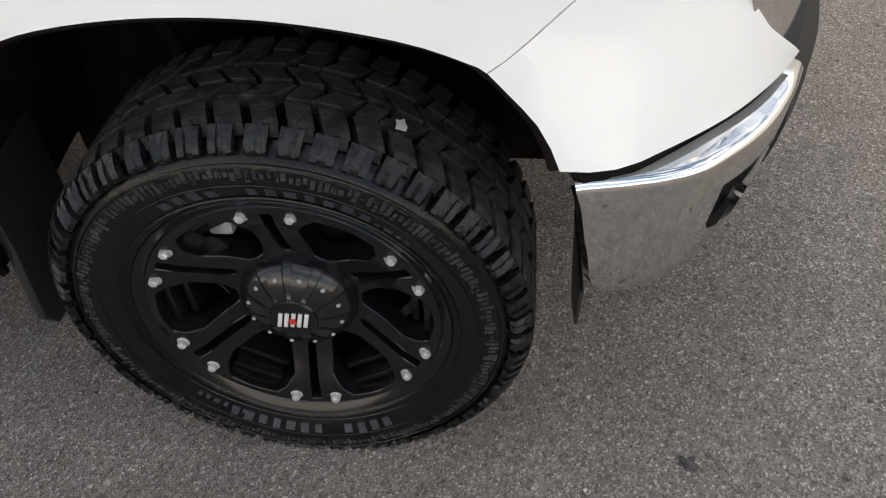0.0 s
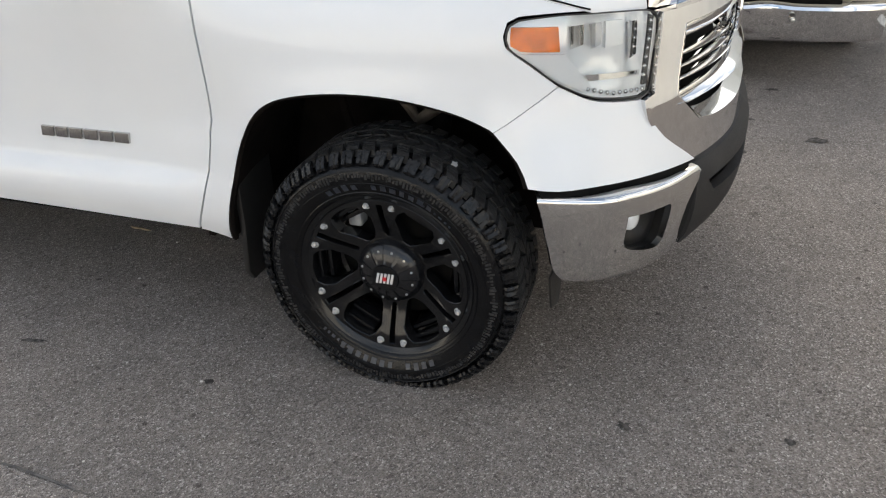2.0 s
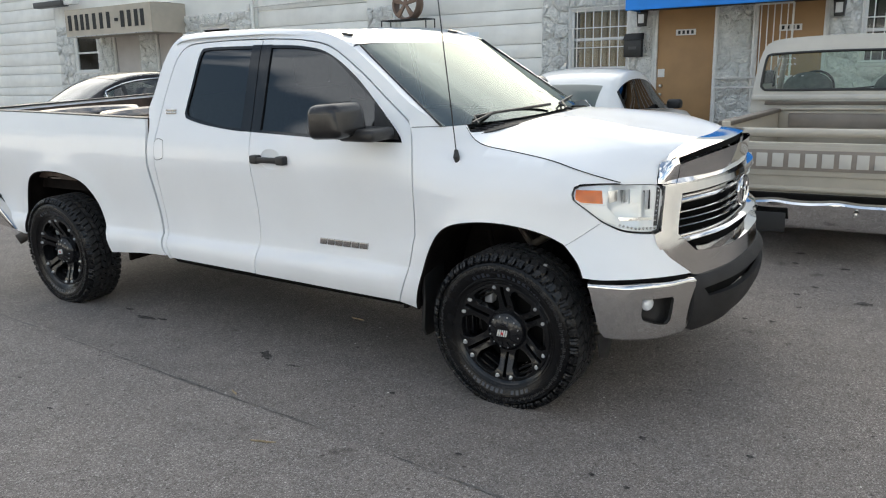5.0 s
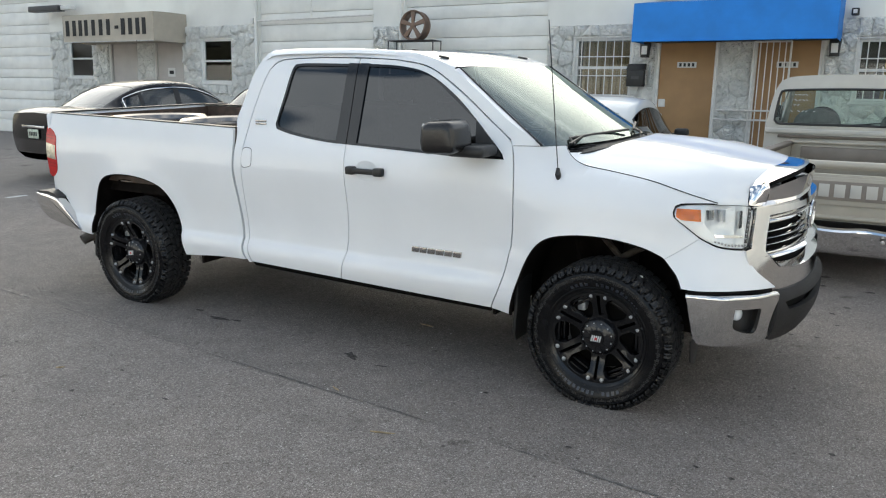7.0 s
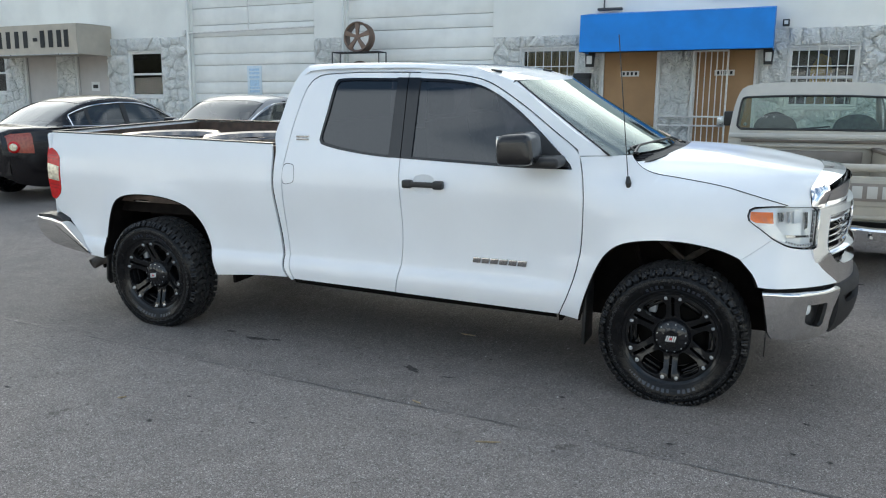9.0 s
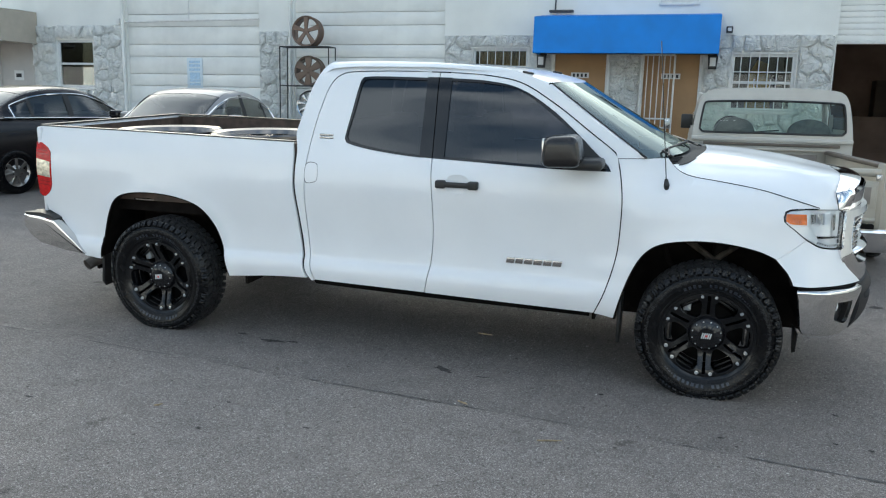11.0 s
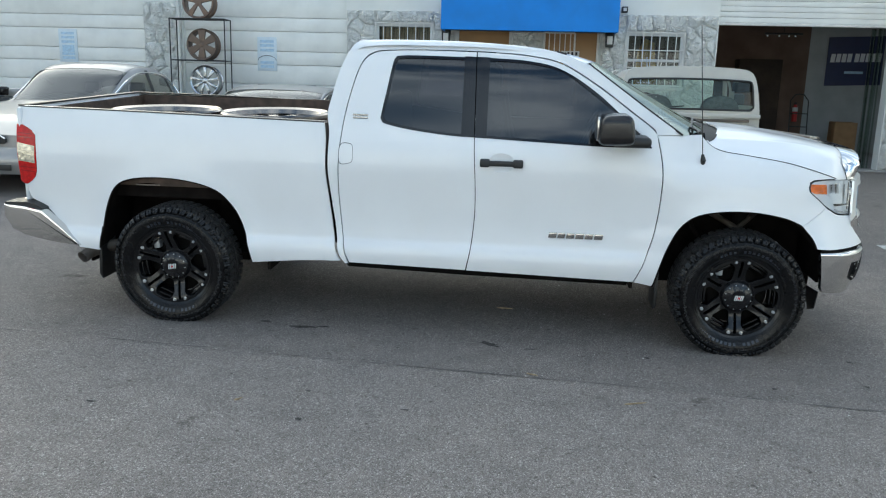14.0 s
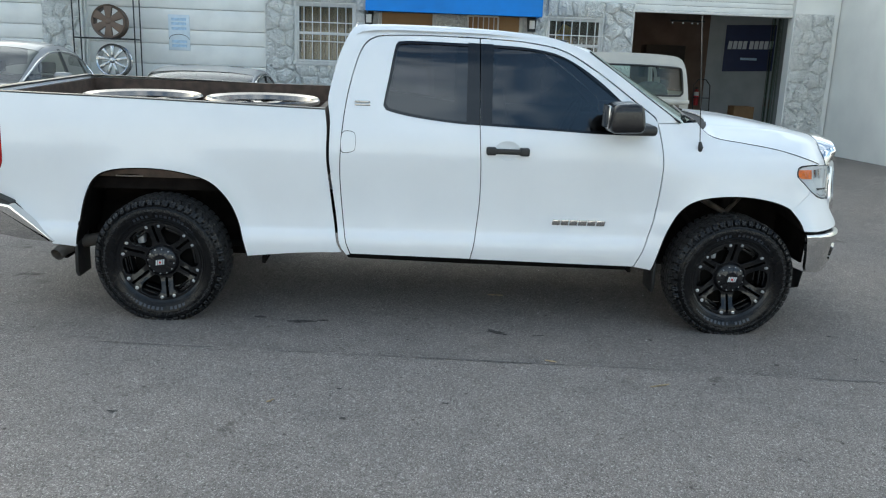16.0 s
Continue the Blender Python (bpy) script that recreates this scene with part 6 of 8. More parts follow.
# ---- door furniture ----
for k in (1, -1):
    d = doors_f[0 if k > 0 else 1]
    hb = bmesh.new()
    p = side(0.31, 1.15)
    y = (p.y - 0.028) * k
    lo, hi = sorted((y - 0.010 * k, y + 0.010 * k))
    box(0.195, 0.430, lo, hi, 1.132, 1.166, 0.009, 3, bm=hb)
    for x0, x1 in ((0.178, 0.240), (0.385, 0.448)):
        lo, hi = sorted((y - 0.013 * k, p.y * k + 0.010 * k))
        box(x0, x1, lo, hi, 1.124, 1.174, 0.011, 3, bm=hb)
    part("handle", hb, PLASTIC, d, "black pull handle")
    bowl = lambda u, z, dd=0.0: side(u, z, dd + 0.003 + 0.014 * max(0.0, 1 - ((u - 0.313) / 0.08) ** 2 - ((z - 1.150) / 0.06) ** 2))
    part("handle_cup", sheet(scaled(cup, 1.01), (), bowl if k > 0 else mirror(bowl), 0.015, 0, flip=k < 0), PAINT, d)
    # mirror
    mb = bmesh.new()
    bmesh.ops.create_cube(mb, size=1)
    for v in mb.verts:
        lo = v.co.z < 0
        v.co = Vector((0.985 + v.co.x * (0.225 if lo else 0.185) + (0.0 if lo else -0.008), (-1.085 + v.co.y * 0.255) * k, 1.400 + v.co.z * 0.175 + 0.01 * v.co.x))
    bmesh.ops.recalc_face_normals(mb, faces=mb.faces[:])
    bmesh.ops.bevel(mb, geom=mb.edges[:], offset=0.052, segments=5, profile=0.55, affect="EDGES")
    mr = part("mirror", mb, DARKGREY, d, "large dark grey door mirror")
    ab = bmesh.new()
    box(0.97, 1.20, min(-0.885 * k, -1.08 * k), max(-0.885 * k, -1.08 * k), 1.290, 1.352, 0.024, 3, bm=ab)
    part("mirror_arm", ab, PLASTIC, mr)
    part("mirror_glass", box(0.868, 0.884, min(-1.0 * k, -1.15 * k), max(-1.0 * k, -1.15 * k), 1.335, 1.47, 0.004), BADGECHROME, mr, "mirror glass")
    # raised badge bars on the lower door
    widths = [0.050, 0.046, 0.050, 0.052, 0.050, 0.054]
    x = 0.628
    for w in widths:
        p0 = side(x + w / 2, 0.698)
        o = part("badge_bar", prism([(x, 0.680), (x + w, 0.680), (x + w + 0.006, 0.714), (x + 0.006, 0.714)], 0.012 * k, at=(p0.y - 0.010) * k, bevel=0.002), BADGECHROME, d, "small chrome badge bar")
        x += w + 0.008
    p0 = side(-0.6, 1.40)
    for zz in (1.393, 1.412):
        part("badge_bar", box(-0.648, -0.552, min((p0.y - 0.006) * k, (p0.y + 0.004) * k), max((p0.y - 0.006) * k, (p0.y + 0.004) * k), zz, zz + 0.011, 0.002), BADGECHROME, doors_r[0 if k > 0 else 1], "small grey badge bar")

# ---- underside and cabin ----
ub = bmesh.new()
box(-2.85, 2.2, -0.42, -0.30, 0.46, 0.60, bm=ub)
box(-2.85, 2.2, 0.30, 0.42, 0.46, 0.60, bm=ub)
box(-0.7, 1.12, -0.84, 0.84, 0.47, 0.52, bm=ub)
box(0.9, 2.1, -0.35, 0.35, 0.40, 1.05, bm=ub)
part("chassis", ub, UNDERSHADE, TRUCK, "ladder chassis darkened for shade")
for x in (1.85, -1.85):
    part("axle", tube([(x, -0.8, 0.395), (x, 0.8, 0.395)], 0.055, 12), RUST, TRUCK, "dusty steel axle")
    part("hub_carrier", box(x - 0.10, x + 0.10, -0.72, -0.62, 0.28, 0.55, 0.02), RUST, TRUCK)
part("spring", box(-2.5, -1.2, -0.62, -0.55, 0.40, 0.45, 0.01), UNDERSHADE, TRUCK)
part("brake_hose", tube([(1.50, -0.52, 0.95), (1.58, -0.60, 0.72), (1.66, -0.66, 0.60), (1.76, -0.66, 0.52)], 0.016, 8), LINER, TRUCK)
part("strut", tube([(1.90, -0.55, 0.98), (1.86, -0.60, 0.50)], 0.045, 14), UNDERSHADE, TRUCK)
part("control_arm", tube([(1.62, -0.45, 0.86), (1.85, -0.66, 0.74), (2.06, -0.45, 0.86)], 0.022, 10), RUST, TRUCK)


for x0, x1 in ((1.165, 1.185), (-1.24, -1.22), (-2.50, -2.48), (2.315, 2.33)):
    part("splash_shield", box(x0, x1, -0.86, 0.86, 0.36 if x0 != 2.315 else 0.46, 1.0 if x0 != 2.315 else 0.84), LINER, TRUCK)
# wheel well liners
def liner(arch, cx):
    for k in (1, -1):
        pts = rounded(arch, 0.05, False)

        def at(s, t):
            i = min(int(s * (len(pts) - 1)), len(pts) - 1)
            x, z = pts[i]
            p = side(ux(x), z, 0.02)
            cz = 0.42
            q = 1 + 0.05 * t
            return Vector((cx + (p.x - cx) * q, (p.y + (abs(p.y) - 0.42) * t) * k, cz + (z - cz) * q + 0.03 * t))
        n = len(pts) - 1
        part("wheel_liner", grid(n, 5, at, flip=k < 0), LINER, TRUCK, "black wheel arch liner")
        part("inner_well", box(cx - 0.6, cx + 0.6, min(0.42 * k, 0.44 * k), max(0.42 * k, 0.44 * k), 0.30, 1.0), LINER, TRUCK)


# boxes added above the rear liners to stop light leaking in
for k in (1, -1):
    part("wheel_tub", box(-2.42, -1.28, min(0.42 * k, 0.79 * k), max(0.42 * k, 0.79 * k), 0.815, 0.99), LINER, TRUCK)
liner([(x, z) for x, z in arch_f], 1.82)
liner(arch_r, -1.85)
for x, z0, z1 in ((1.352, 0.24, 0.60), (-2.385, 0.25, 0.66)):
    for k in (1, -1):
        lo = x - 0.035 if x > 0 else x - 0.03
        fb = prism([(-0.895 * k, z1), (-0.900 * k, z0 + 0.20), (-0.920 * k, z0 + 0.04), (-0.895 * k, z0), (-0.72 * k, z0), (-0.70 * k, z1)], 0.022, "x", lo, 0.006)
        part("mud_flap", fb, PLASTIC, TRUCK, "black rubber mud flap")
part("air_dam", prism([(-0.93, 0.42), (-0.90, 0.30), (-0.80, 0.26), (-0.70, 0.40)], 0.006, "x", 2.308, 0.001), PLASTIC, TRUCK, "black air deflector behind the bumper")

cb = bmesh.new()
box(1.02, 1.45, -0.74, 0.74, 1.0, 1.26, 0.06, 3, bm=cb)
part("dashboard", cb, SEAT, TRUCK, "dark dashboard")
part("steering_wheel", tube([(0.93 + 0.08 * math.sin(q), 0.38 + 0.18 * math.cos(q), 1.22 + 0.17 * math.sin(q)) for q in [2 * math.pi * i / 24 for i in range(25)]], 0.015, 8, caps=False), PLASTIC, TRUCK)
for y in (-0.38, 0.38):
    sb = bmesh.new()
    box(0.35, 0.88, y - 0.26, y + 0.26, 0.80, 0.98, 0.06, 3, bm=sb)
    part("seat", sb, SEAT, TRUCK, "grey cloth front seat")
    sb = bmesh.new()
    prism([(0.22, 0.95), (0.40, 0.95), (0.30, 1.52), (0.18, 1.52)], 0.5, at=y - 0.25, bevel=0.04, bm=sb)
    part("backrest", sb, SEAT, TRUCK, "grey cloth backrest")
    part("headrest", box(0.15, 0.26, y - 0.13, y + 0.13, 1.54, 1.72, 0.04, 3), SEAT, TRUCK)
part("rear_bench", box(-0.55, -0.1, -0.68, 0.68, 0.80, 1.0, 0.06, 3), SEAT, TRUCK, "grey cloth rear bench")
part("rear_backrest", box(-0.62, -0.48, -0.68, 0.68, 1.0, 1.5, 0.05, 3), SEAT, TRUCK)
part("cabin_floor", box(-0.68, 1.15, -0.85, 0.85, 0.55, 0.60), SEAT, TRUCK)


# ---- wheels ----
def polar(r, a):
    return (r * math.cos(radians(a)), r * math.sin(radians(a)))


TYRE_PARTS = ("tyre", "sidewall_rib", "sidewall_line", "tread", "sidewall_mark")
GROW, LOADED = 1.026, 0.379


def settle_tyre(ob):
    """Presses the lowest part of a tyre flat where it carries the truck, and bulges the wall above it."""
    for v in ob.data.vertices:
        x, y, z = v.co
        if z < -0.24:
            v.co.y += (-0.007 if y < 0.1 else 0.007) * step01(-0.24, -0.36, z) * step01(0.24, 0.05, abs(x))
        if z < -LOADED + 0.012:
            v.co.z = -LOADED + 0.012 - 0.012 * math.tanh((-LOADED + 0.012 - z) / 0.012)


def build_wheel():
    """A black six-spoke-pair wheel with its tyre, facing -y, centred on the hub."""
    face = [polar(0.246, i * 6) for i in range(60)]
    holes = []
    for k in range(6):
        c = 90 + 60 * k
        ax = Vector(polar(1, c))
        tx = Vector((-ax.y, ax.x))
        slot = [(0.113, -0.004), (0.113, 0.004), (0.119, 0.0075), (0.205, 0.0085), (0.231, 0.0085), (0.231, -0.0085), (0.205, -0.0085), (0.119, -0.0075)]
        holes.append([tuple(ax * r + tx * w) for r, w in slot][::-1])
        c = 120 + 60 * k
        w = [(*polar(0.110, c - 7), C), polar(0.107, c), (*polar(0.110, c + 7), C), (*polar(0.128, c + 12.5), C), (*polar(0.184, c + 18.6), C), (*polar(0.212, c + 15.6), C), (*polar(0.229, c + 11.5), C), polar(0.232, c),
             (*polar(0.229, c - 11.5), C), (*polar(0.212, c - 15.6), C), (*polar(0.184, c - 18.6), C), (*polar(0.128, c - 12.5), C)]
        holes.append(rounded(w, 0.015)[::-1])
    dish = spline([(0.0, 0.046), (0.10, 0.046), (0.13, 0.042), (0.17, 0.024), (0.205, 0.006), (0.235, -0.002), (0.25, 0.0)])

    def at(a, b, depth=0.0):
        r = math.hypot(a, b)
        return Vector((a, dish(r) + depth, b))
    wb = sheet(face, holes, at, 0.022, 0.045)
    wb.normal_update()
    bmesh.ops.bevel(wb, geom=[e for e in wb.edges if len(e.link_faces) == 2 and e.calc_face_angle(0) > radians(55) and e.verts[0].co.y < 0.06 and e.verts[1].co.y < 0.06 and abs(e.verts[0].co.y - e.verts[1].co.y) < 0.02], offset=0.0016, segments=1, affect="EDGES")
    lathe([(0.243, 0.004), (0.252, -0.004), (0.262, -0.010), (0.268, -0.004), (0.266, 0.012), (0.246, 0.03), (0.236, 0.06), (0.226, 0.10), (0.224, 0.20), (0.25, 0.23)], 64, wb)
    bmesh.ops.recalc_face_normals(wb, faces=[f for f in wb.faces if f.calc_center_median().y < -1])
    wheel = part("wheel", wb, WHEELBLACK, None, "satin black alloy wheel with paired spokes", sharp=30)
    # drum and disc are coloured near-black for the shade behind the spokes
    part("drum", lathe([(0.0, 0.14), (0.20, 0.14), (0.20, 0.18), (0.0, 0.18)], 32), UNDERSHADE, wheel)
    part("brake_disc", lathe([(0.06, 0.115), (0.165, 0.115), (0.165, 0.135), (0.06, 0.135)], 40), UNDERSHADE, wheel, "brake disc darkened for shade")
    part("caliper", box(-0.135, -0.092, 0.072, 0.14, 0.115, 0.172, 0.008), CAST, wheel, "pale brake caliper")
    # centre cap
    dome = spline([(0.0, -0.003), (0.045, -0.001), (0.067, 0.006), (0.088, 0.018), (0.099, 0.036), (0.102, 0.052)])
    rings = [0.0, 0.03, 0.044, 0.050, 0.060, 0.070, 0.080, 0.090, 0.096, 0.0985, 0.1005, 0.102]
    turns = [(30 * k + f, up) for k in range(12) for f, up in ((4.5, 0), (5.2, 1), (15, 1), (24.8, 1), (25.5, 0))]

    def cap_at(u, v):
        r = rings[int(u * (len(rings) - 1) + 0.5)]
        a, up = turns[int(v * len(turns) + 0.5) % len(turns)]
        p = polar(r, a)
        return Vector((p[0], dome(r) + (0.0032 if not up and 0.046 < r < 0.0995 else 0.0), p[1]))
    part("center_cap", grid(len(rings) - 1, len(turns), cap_at), CAPBLACK, wheel, "black domed centre cap with raised sectors", sharp=25)
    st = part("stud", lathe([(0.0, -0.0045), (0.0036, -0.0035), (0.0044, 0.004)], 10), ZINC, wheel)
    for i in range(12):
        p = polar(0.078, 15 + 30 * i)
        if i:
            share(st, pose(p[0], 0.0135, p[1]))
        else:
            st.location = (p[0], 0.0135, p[1])
    part("cap_badge", lathe([(0.0, -0.006), (0.040, -0.005), (0.042, -0.001)], 32), WHEELBLACK, wheel)
    mb = part("badge_bar", prism([(-0.0035, -0.017), (0.0035, -0.017), (0.0035, 0.017), (-0.0035, 0.017)], 0.0035, at=-0.009, bevel=0.0008), BADGEWHITE, wheel, "white badge bar")
    mb.matrix_basis = pose(-0.022, 0, 0, 0, 14, 0)
    for x in (-0.011, 0.0, 0.011, 0.022):
        share(mb, pose(x, 0, 0, 0, 14, 0))["label"] = "white badge bar"
    part("badge_dot", box(-0.006, 0.006, -0.0115, -0.009, -0.006, 0.006, 0.001), BADGERED, wheel, "red badge dot")
    # stepped ledges inside the windows
    ledge = part("window_step", prism([polar(0.196, 76), polar(0.190, 90), polar(0.196, 104), polar(0.207, 104), polar(0.203, 90), polar(0.207, 76)], 0.06, at=0.046, bevel=0.0015), WHEELBLACK, wheel)
    ledge2 = part("window_step", prism([polar(0.216, 78), polar(0.214, 90), polar(0.216, 102), polar(0.228, 102), polar(0.226, 90), polar(0.228, 78)], 0.04, at=0.024, bevel=0.0015), WHEELBLACK, wheel)
    for k in range(6):
        for o in (ledge, ledge2):
            if k:
                share(o, pose(0, 0, 0, 0, 30 + 60 * k, 0))
            else:
                o.matrix_basis = pose(0, 0, 0, 0, 30, 0)
    # bolts in pairs
    bb2 = lathe([(0.0, -0.0150), (0.0062, -0.0148), (0.0088, -0.0118), (0.0090, -0.002)], 6)
    lathe([(0.0088, -0.0045), (0.0122, -0.0035), (0.0130, 0.003)], 16, bb2)
    bolt = part("bolt", bb2, ZINC, wheel, "chrome rim bolt", sharp=40)
    first = True
    for k in range(6):
        for d in (-9.4, 9.4):
            p = polar(0.2290, 90 + 60 * k + d)
            if first:
                bolt.location = (p[0], 0.004, p[1])
                first = False
            else:
                share(bolt, pose(p[0], 0.004, p[1]))["label"] = "chrome rim bolt"
    # tyre
    prof = [(0.258, 0.004), (0.262, -0.008), (0.272, -0.014), (0.283, -0.018), (0.300, -0.026), (0.321, -0.031), (0.339, -0.029), (0.352, -0.021), (0.366, -0.004), (0.374, 0.016), (0.379, 0.06),
            (0.380, 0.115), (0.379, 0.17), (0.377, 0.205), (0.366, 0.222), (0.345, 0.240), (0.30, 0.240), (0.26, 0.225)]
    tb = lathe(prof, 96)
    part("tyre", tb, RUBBER, wheel, "black all-terrain tyre sidewall", sharp=45)
    rib = bmesh.new()
    for r, y, t in ((0.276, -0.0165, 0.0022), (0.344, -0.0285, 0.0016), (0.308, -0.0285, 0.0010)):
        tube([(r * math.cos(q), y, r * math.sin(q)) for q in [2 * math.pi * i / 96 for i in range(97)]], t, 5, bm=rib, caps=False)
    part("sidewall_rib", rib, RUBBER, wheel)
    # a stepped moulded line round the sidewall
    line = []
    wall = lambda r: float(np.interp(r, [p[0] for p in prof[2:9]], [p[1] for p in prof[2:9]])) - 0.0004
    for i in range(52):
        a, q = 2 * math.pi * i / 52, 2 * math.pi / 52
        hi, lo = (0.338, 0.327) if i % 2 else (0.333, 0.320)
        for f, r in ((0.02, lo), (0.30, lo), (0.38, hi), (0.86, hi), (0.94, lo)):
            line.append((r * math.cos(a + f * q), wall(r), r * math.sin(a + f * q)))
    part("sidewall_line", tube(line + line[:1], 0.0011, 4, caps=False), RUBBER, wheel)
    # tread blocks: shoulder lugs that reach down the sidewall and three staggered inner rows
    tr, fc = bmesh.new(), bmesh.new()
    n = 26

    def block(a0, a1, y0, y1, r0, r1, skew, drop=0.0):
        """A tapered lug between two angles and two depths."""
        def pt(a, y, r, s):
            return tr.verts.new((r * math.cos(a + s), y, r * math.sin(a + s)))
        c, cy = (a0 + a1) / 2, (y0 + y1) / 2
        lo = [pt(a, y, r0, skew * (y - cy)) for a, y in ((a0, y0), (a1, y0), (a1, y1), (a0, y1))]
        k = 0.90
        up = [pt(c + (a - c) * k, cy + (y - cy) * k, r1 - (drop if y == y0 else 0), skew * (y - cy) * k) for a, y in ((a0, y0), (a1, y0), (a1, y1), (a0, y1))]
        tr.faces.new(up)
        for i in range(4):
            tr.faces.new((lo[i], lo[(i + 1) % 4], up[(i + 1) % 4], up[i]))

    def rag(a0, a1, y0, y1, r0, r1, skew, drop):
        """A thin raised strip between two sipes, without taper along the lug."""
        cy = (y0 + y1) / 2
        lo = [tr.verts.new((r0 * math.cos(a + skew * (y - 0.022)), y, r0 * math.sin(a + skew * (y - 0.022)))) for a, y in ((a0, y0), (a1, y0), (a1, y1), (a0, y1))]
        up = [tr.verts.new(((r1 - (drop if y == y0 else drop * 0.25)) * math.cos(a + skew * (y - 0.022)), y, (r1 - (drop if y == y0 else drop * 0.25)) * math.sin(a + skew * (y - 0.022)))) for a, y in ((a0, y0), (a1, y0), (a1, y1), (a0, y1))]
        tr.faces.new(up)
        for j in range(4):
            tr.faces.new((lo[j], lo[(j + 1) % 4], up[(j + 1) % 4], up[j]))
    w = 2 * math.pi / n
    for i in range(n):
        a = i * w
        for half in (0, 1):
            b = a + half * w / 2
            long = (i + half) % 2
            wide = 0.425 if long else 0.405
            block(b + 0.045 * w, b + wide * w, -0.001, 0.047, 0.372, 0.3945, 0.9, 0.004)
            for y0, y1, dr in ((-0.002, 0.0105, 0.0042), (0.0118, 0.0222, 0.001), (0.0235, 0.0338, 0.0), (0.0351, 0.0475, 0.0)):
                for f0, f1, dy in ((0.045, 0.165, 0.0), (0.165, 0.285, 0.0016), (0.285, wide, -0.0008)):
                    rag(b + f0 * w, b + f1 * w, y0 + dy, y1 + dy, 0.3942, 0.3975, 0.9, dr)
            block(b + 0.07 * w, b + 0.44 * w, 0.176, 0.214, 0.372, 0.3975, -0.6)
            # the lugs run down the sidewall: a pocket on every other one, slanted facets on the rest
            q = [(0.3925, -0.0025, 0), (0.386, -0.0140, 1), (0.376, -0.0245, 1), (0.366, -0.0310, 1), (0.3575, -0.0255, 0)]
            for f0, f1, in0, in1 in (((0.06, 0.160, 0.0, 0.0), (0.160, 0.300, 0.0050, 0.0050), (0.300, 0.415, 0.0, 0.0)) if long else
                                     ((0.06, 0.130, 0.0055, 0.0), (0.130, 0.230, 0.0, 0.0055), (0.230, 0.325, 0.0055, 0.0), (0.325, 0.395, 0.0, 0.0055))):
                vs = [[fc.verts.new((r * math.cos(b + (f + (0.395 - r) * 1.0) * w), y + inn * k, r * math.sin(b + (f + (0.395 - r) * 1.0) * w))) for r, y, k in q] for f, inn in ((f0, in0), (f1, in1))]
                for j in range(len(q) - 1):
                    fc.faces.new((vs[0][j], vs[1][j], vs[1][j + 1], vs[0][j + 1]))
                for side_vs in vs:
                    back_vs = [fc.verts.new((v.co.x * 0.985, v.co.y + 0.012, v.co.z * 0.985)) for v in side_vs]
                    for j in range(len(q) - 1):
                        fc.faces.new((side_vs[j], side_vs[j + 1], back_vs[j + 1], back_vs[j]))
        block(a + 0.02 * w, a + 0.52 * w, 0.056, 0.090, 0.374, 0.398, -2.2)
        block(a + 0.58 * w, a + 0.94 * w, 0.054, 0.088, 0.374, 0.398, -1.0)
        block(a + 0.10 * w, a + 0.56 * w, 0.097, 0.131, 0.374, 0.398, 2.0)
        block(a + 0.64 * w, a + 1.02 * w, 0.097, 0.131, 0.374, 0.398, 2.0)
        block(a + 0.02 * w, a + 0.52 * w, 0.138, 0.172, 0.374, 0.398, -2.2)
        block(a + 0.58 * w, a + 0.94 * w, 0.138, 0.172, 0.374, 0.398, -1.0)
    # low raised zigzag band between the lugs and the sidewall
    rnd = random.Random(8)
    for i in range(2 * n):
        for f in (0.12, 0.36, 0.62, 0.86):
            a0, a1 = (i + f) * w / 2, (i + f + rnd.uniform(0.12, 0.20)) * w / 2
            r0, r1 = rnd.uniform(0.316, 0.326), rnd.uniform(0.329, 0.340)
            lo = [tr.verts.new((r * math.cos(a), y, r * math.sin(a))) for a, r, y in ((a0, r0, -0.0312), (a1, r0, -0.0312), (a1, r1, -0.0303), (a0, r1, -0.0303))]
            up = [tr.verts.new(v.co + Vector((0, 0.006, 0))) for v in lo]
            tr.faces.new(lo)
            for j in range(4):
                tr.faces.new((lo[j], up[j], up[(j + 1) % 4], lo[(j + 1) % 4]))
    bmesh.ops.recalc_face_normals(tr, faces=tr.faces[:])
    part("tread", tr, TREAD, wheel, "chunky all-terrain tread blocks", sharp=30)
    bmesh.ops.recalc_face_normals(fc, faces=fc.faces[:])
    tagged(part("lug_face", fc, LUGGLOSS, wheel, "glossy stepped lug sides", sharp=20), kind="stuff")
    # raised markings on the sidewall, unreadable bars
    lt = bmesh.new()

    def mark(a, r0, r1, wd):
        y = lambda r: float(np.interp(r, [p[0] for p in prof[2:9]], [p[1] for p in prof[2:9]])) - 0.0022
        vs = [lt.verts.new((r * math.cos(a + s * wd / r), y(r), r * math.sin(a + s * wd / r))) for r, s in ((r0, -1), (r0, 1), (r1, 1), (r1, -1))]
        up = [lt.verts.new(v.co + Vector((0, 0.004, 0))) for v in vs]
        lt.faces.new(vs)
        for i in range(4):
            lt.faces.new((vs[i], up[i], up[(i + 1) % 4], vs[(i + 1) % 4]))
    for base in (95, 275):
        for i in range(4):
            mark(radians(base + 22 - 5.2 * i), 0.286, 0.302 + 0.002 * (i % 3), 0.0075)
        for i in range(7):
            mark(radians(base - 5 - 5.2 * i), 0.286, 0.302 + 0.002 * (i % 2), 0.0065 + 0.001 * (i % 3))
        for i in range(9):
            mark(radians(base + 150 - 2.4 * i - 0.8 * (i % 3)), 0.286, 0.293, 0.0035)
    tagged(part("sidewall_mark", lt, LETTER, wheel, "faded blue-grey raised bars on the sidewall"), kind="stuff")
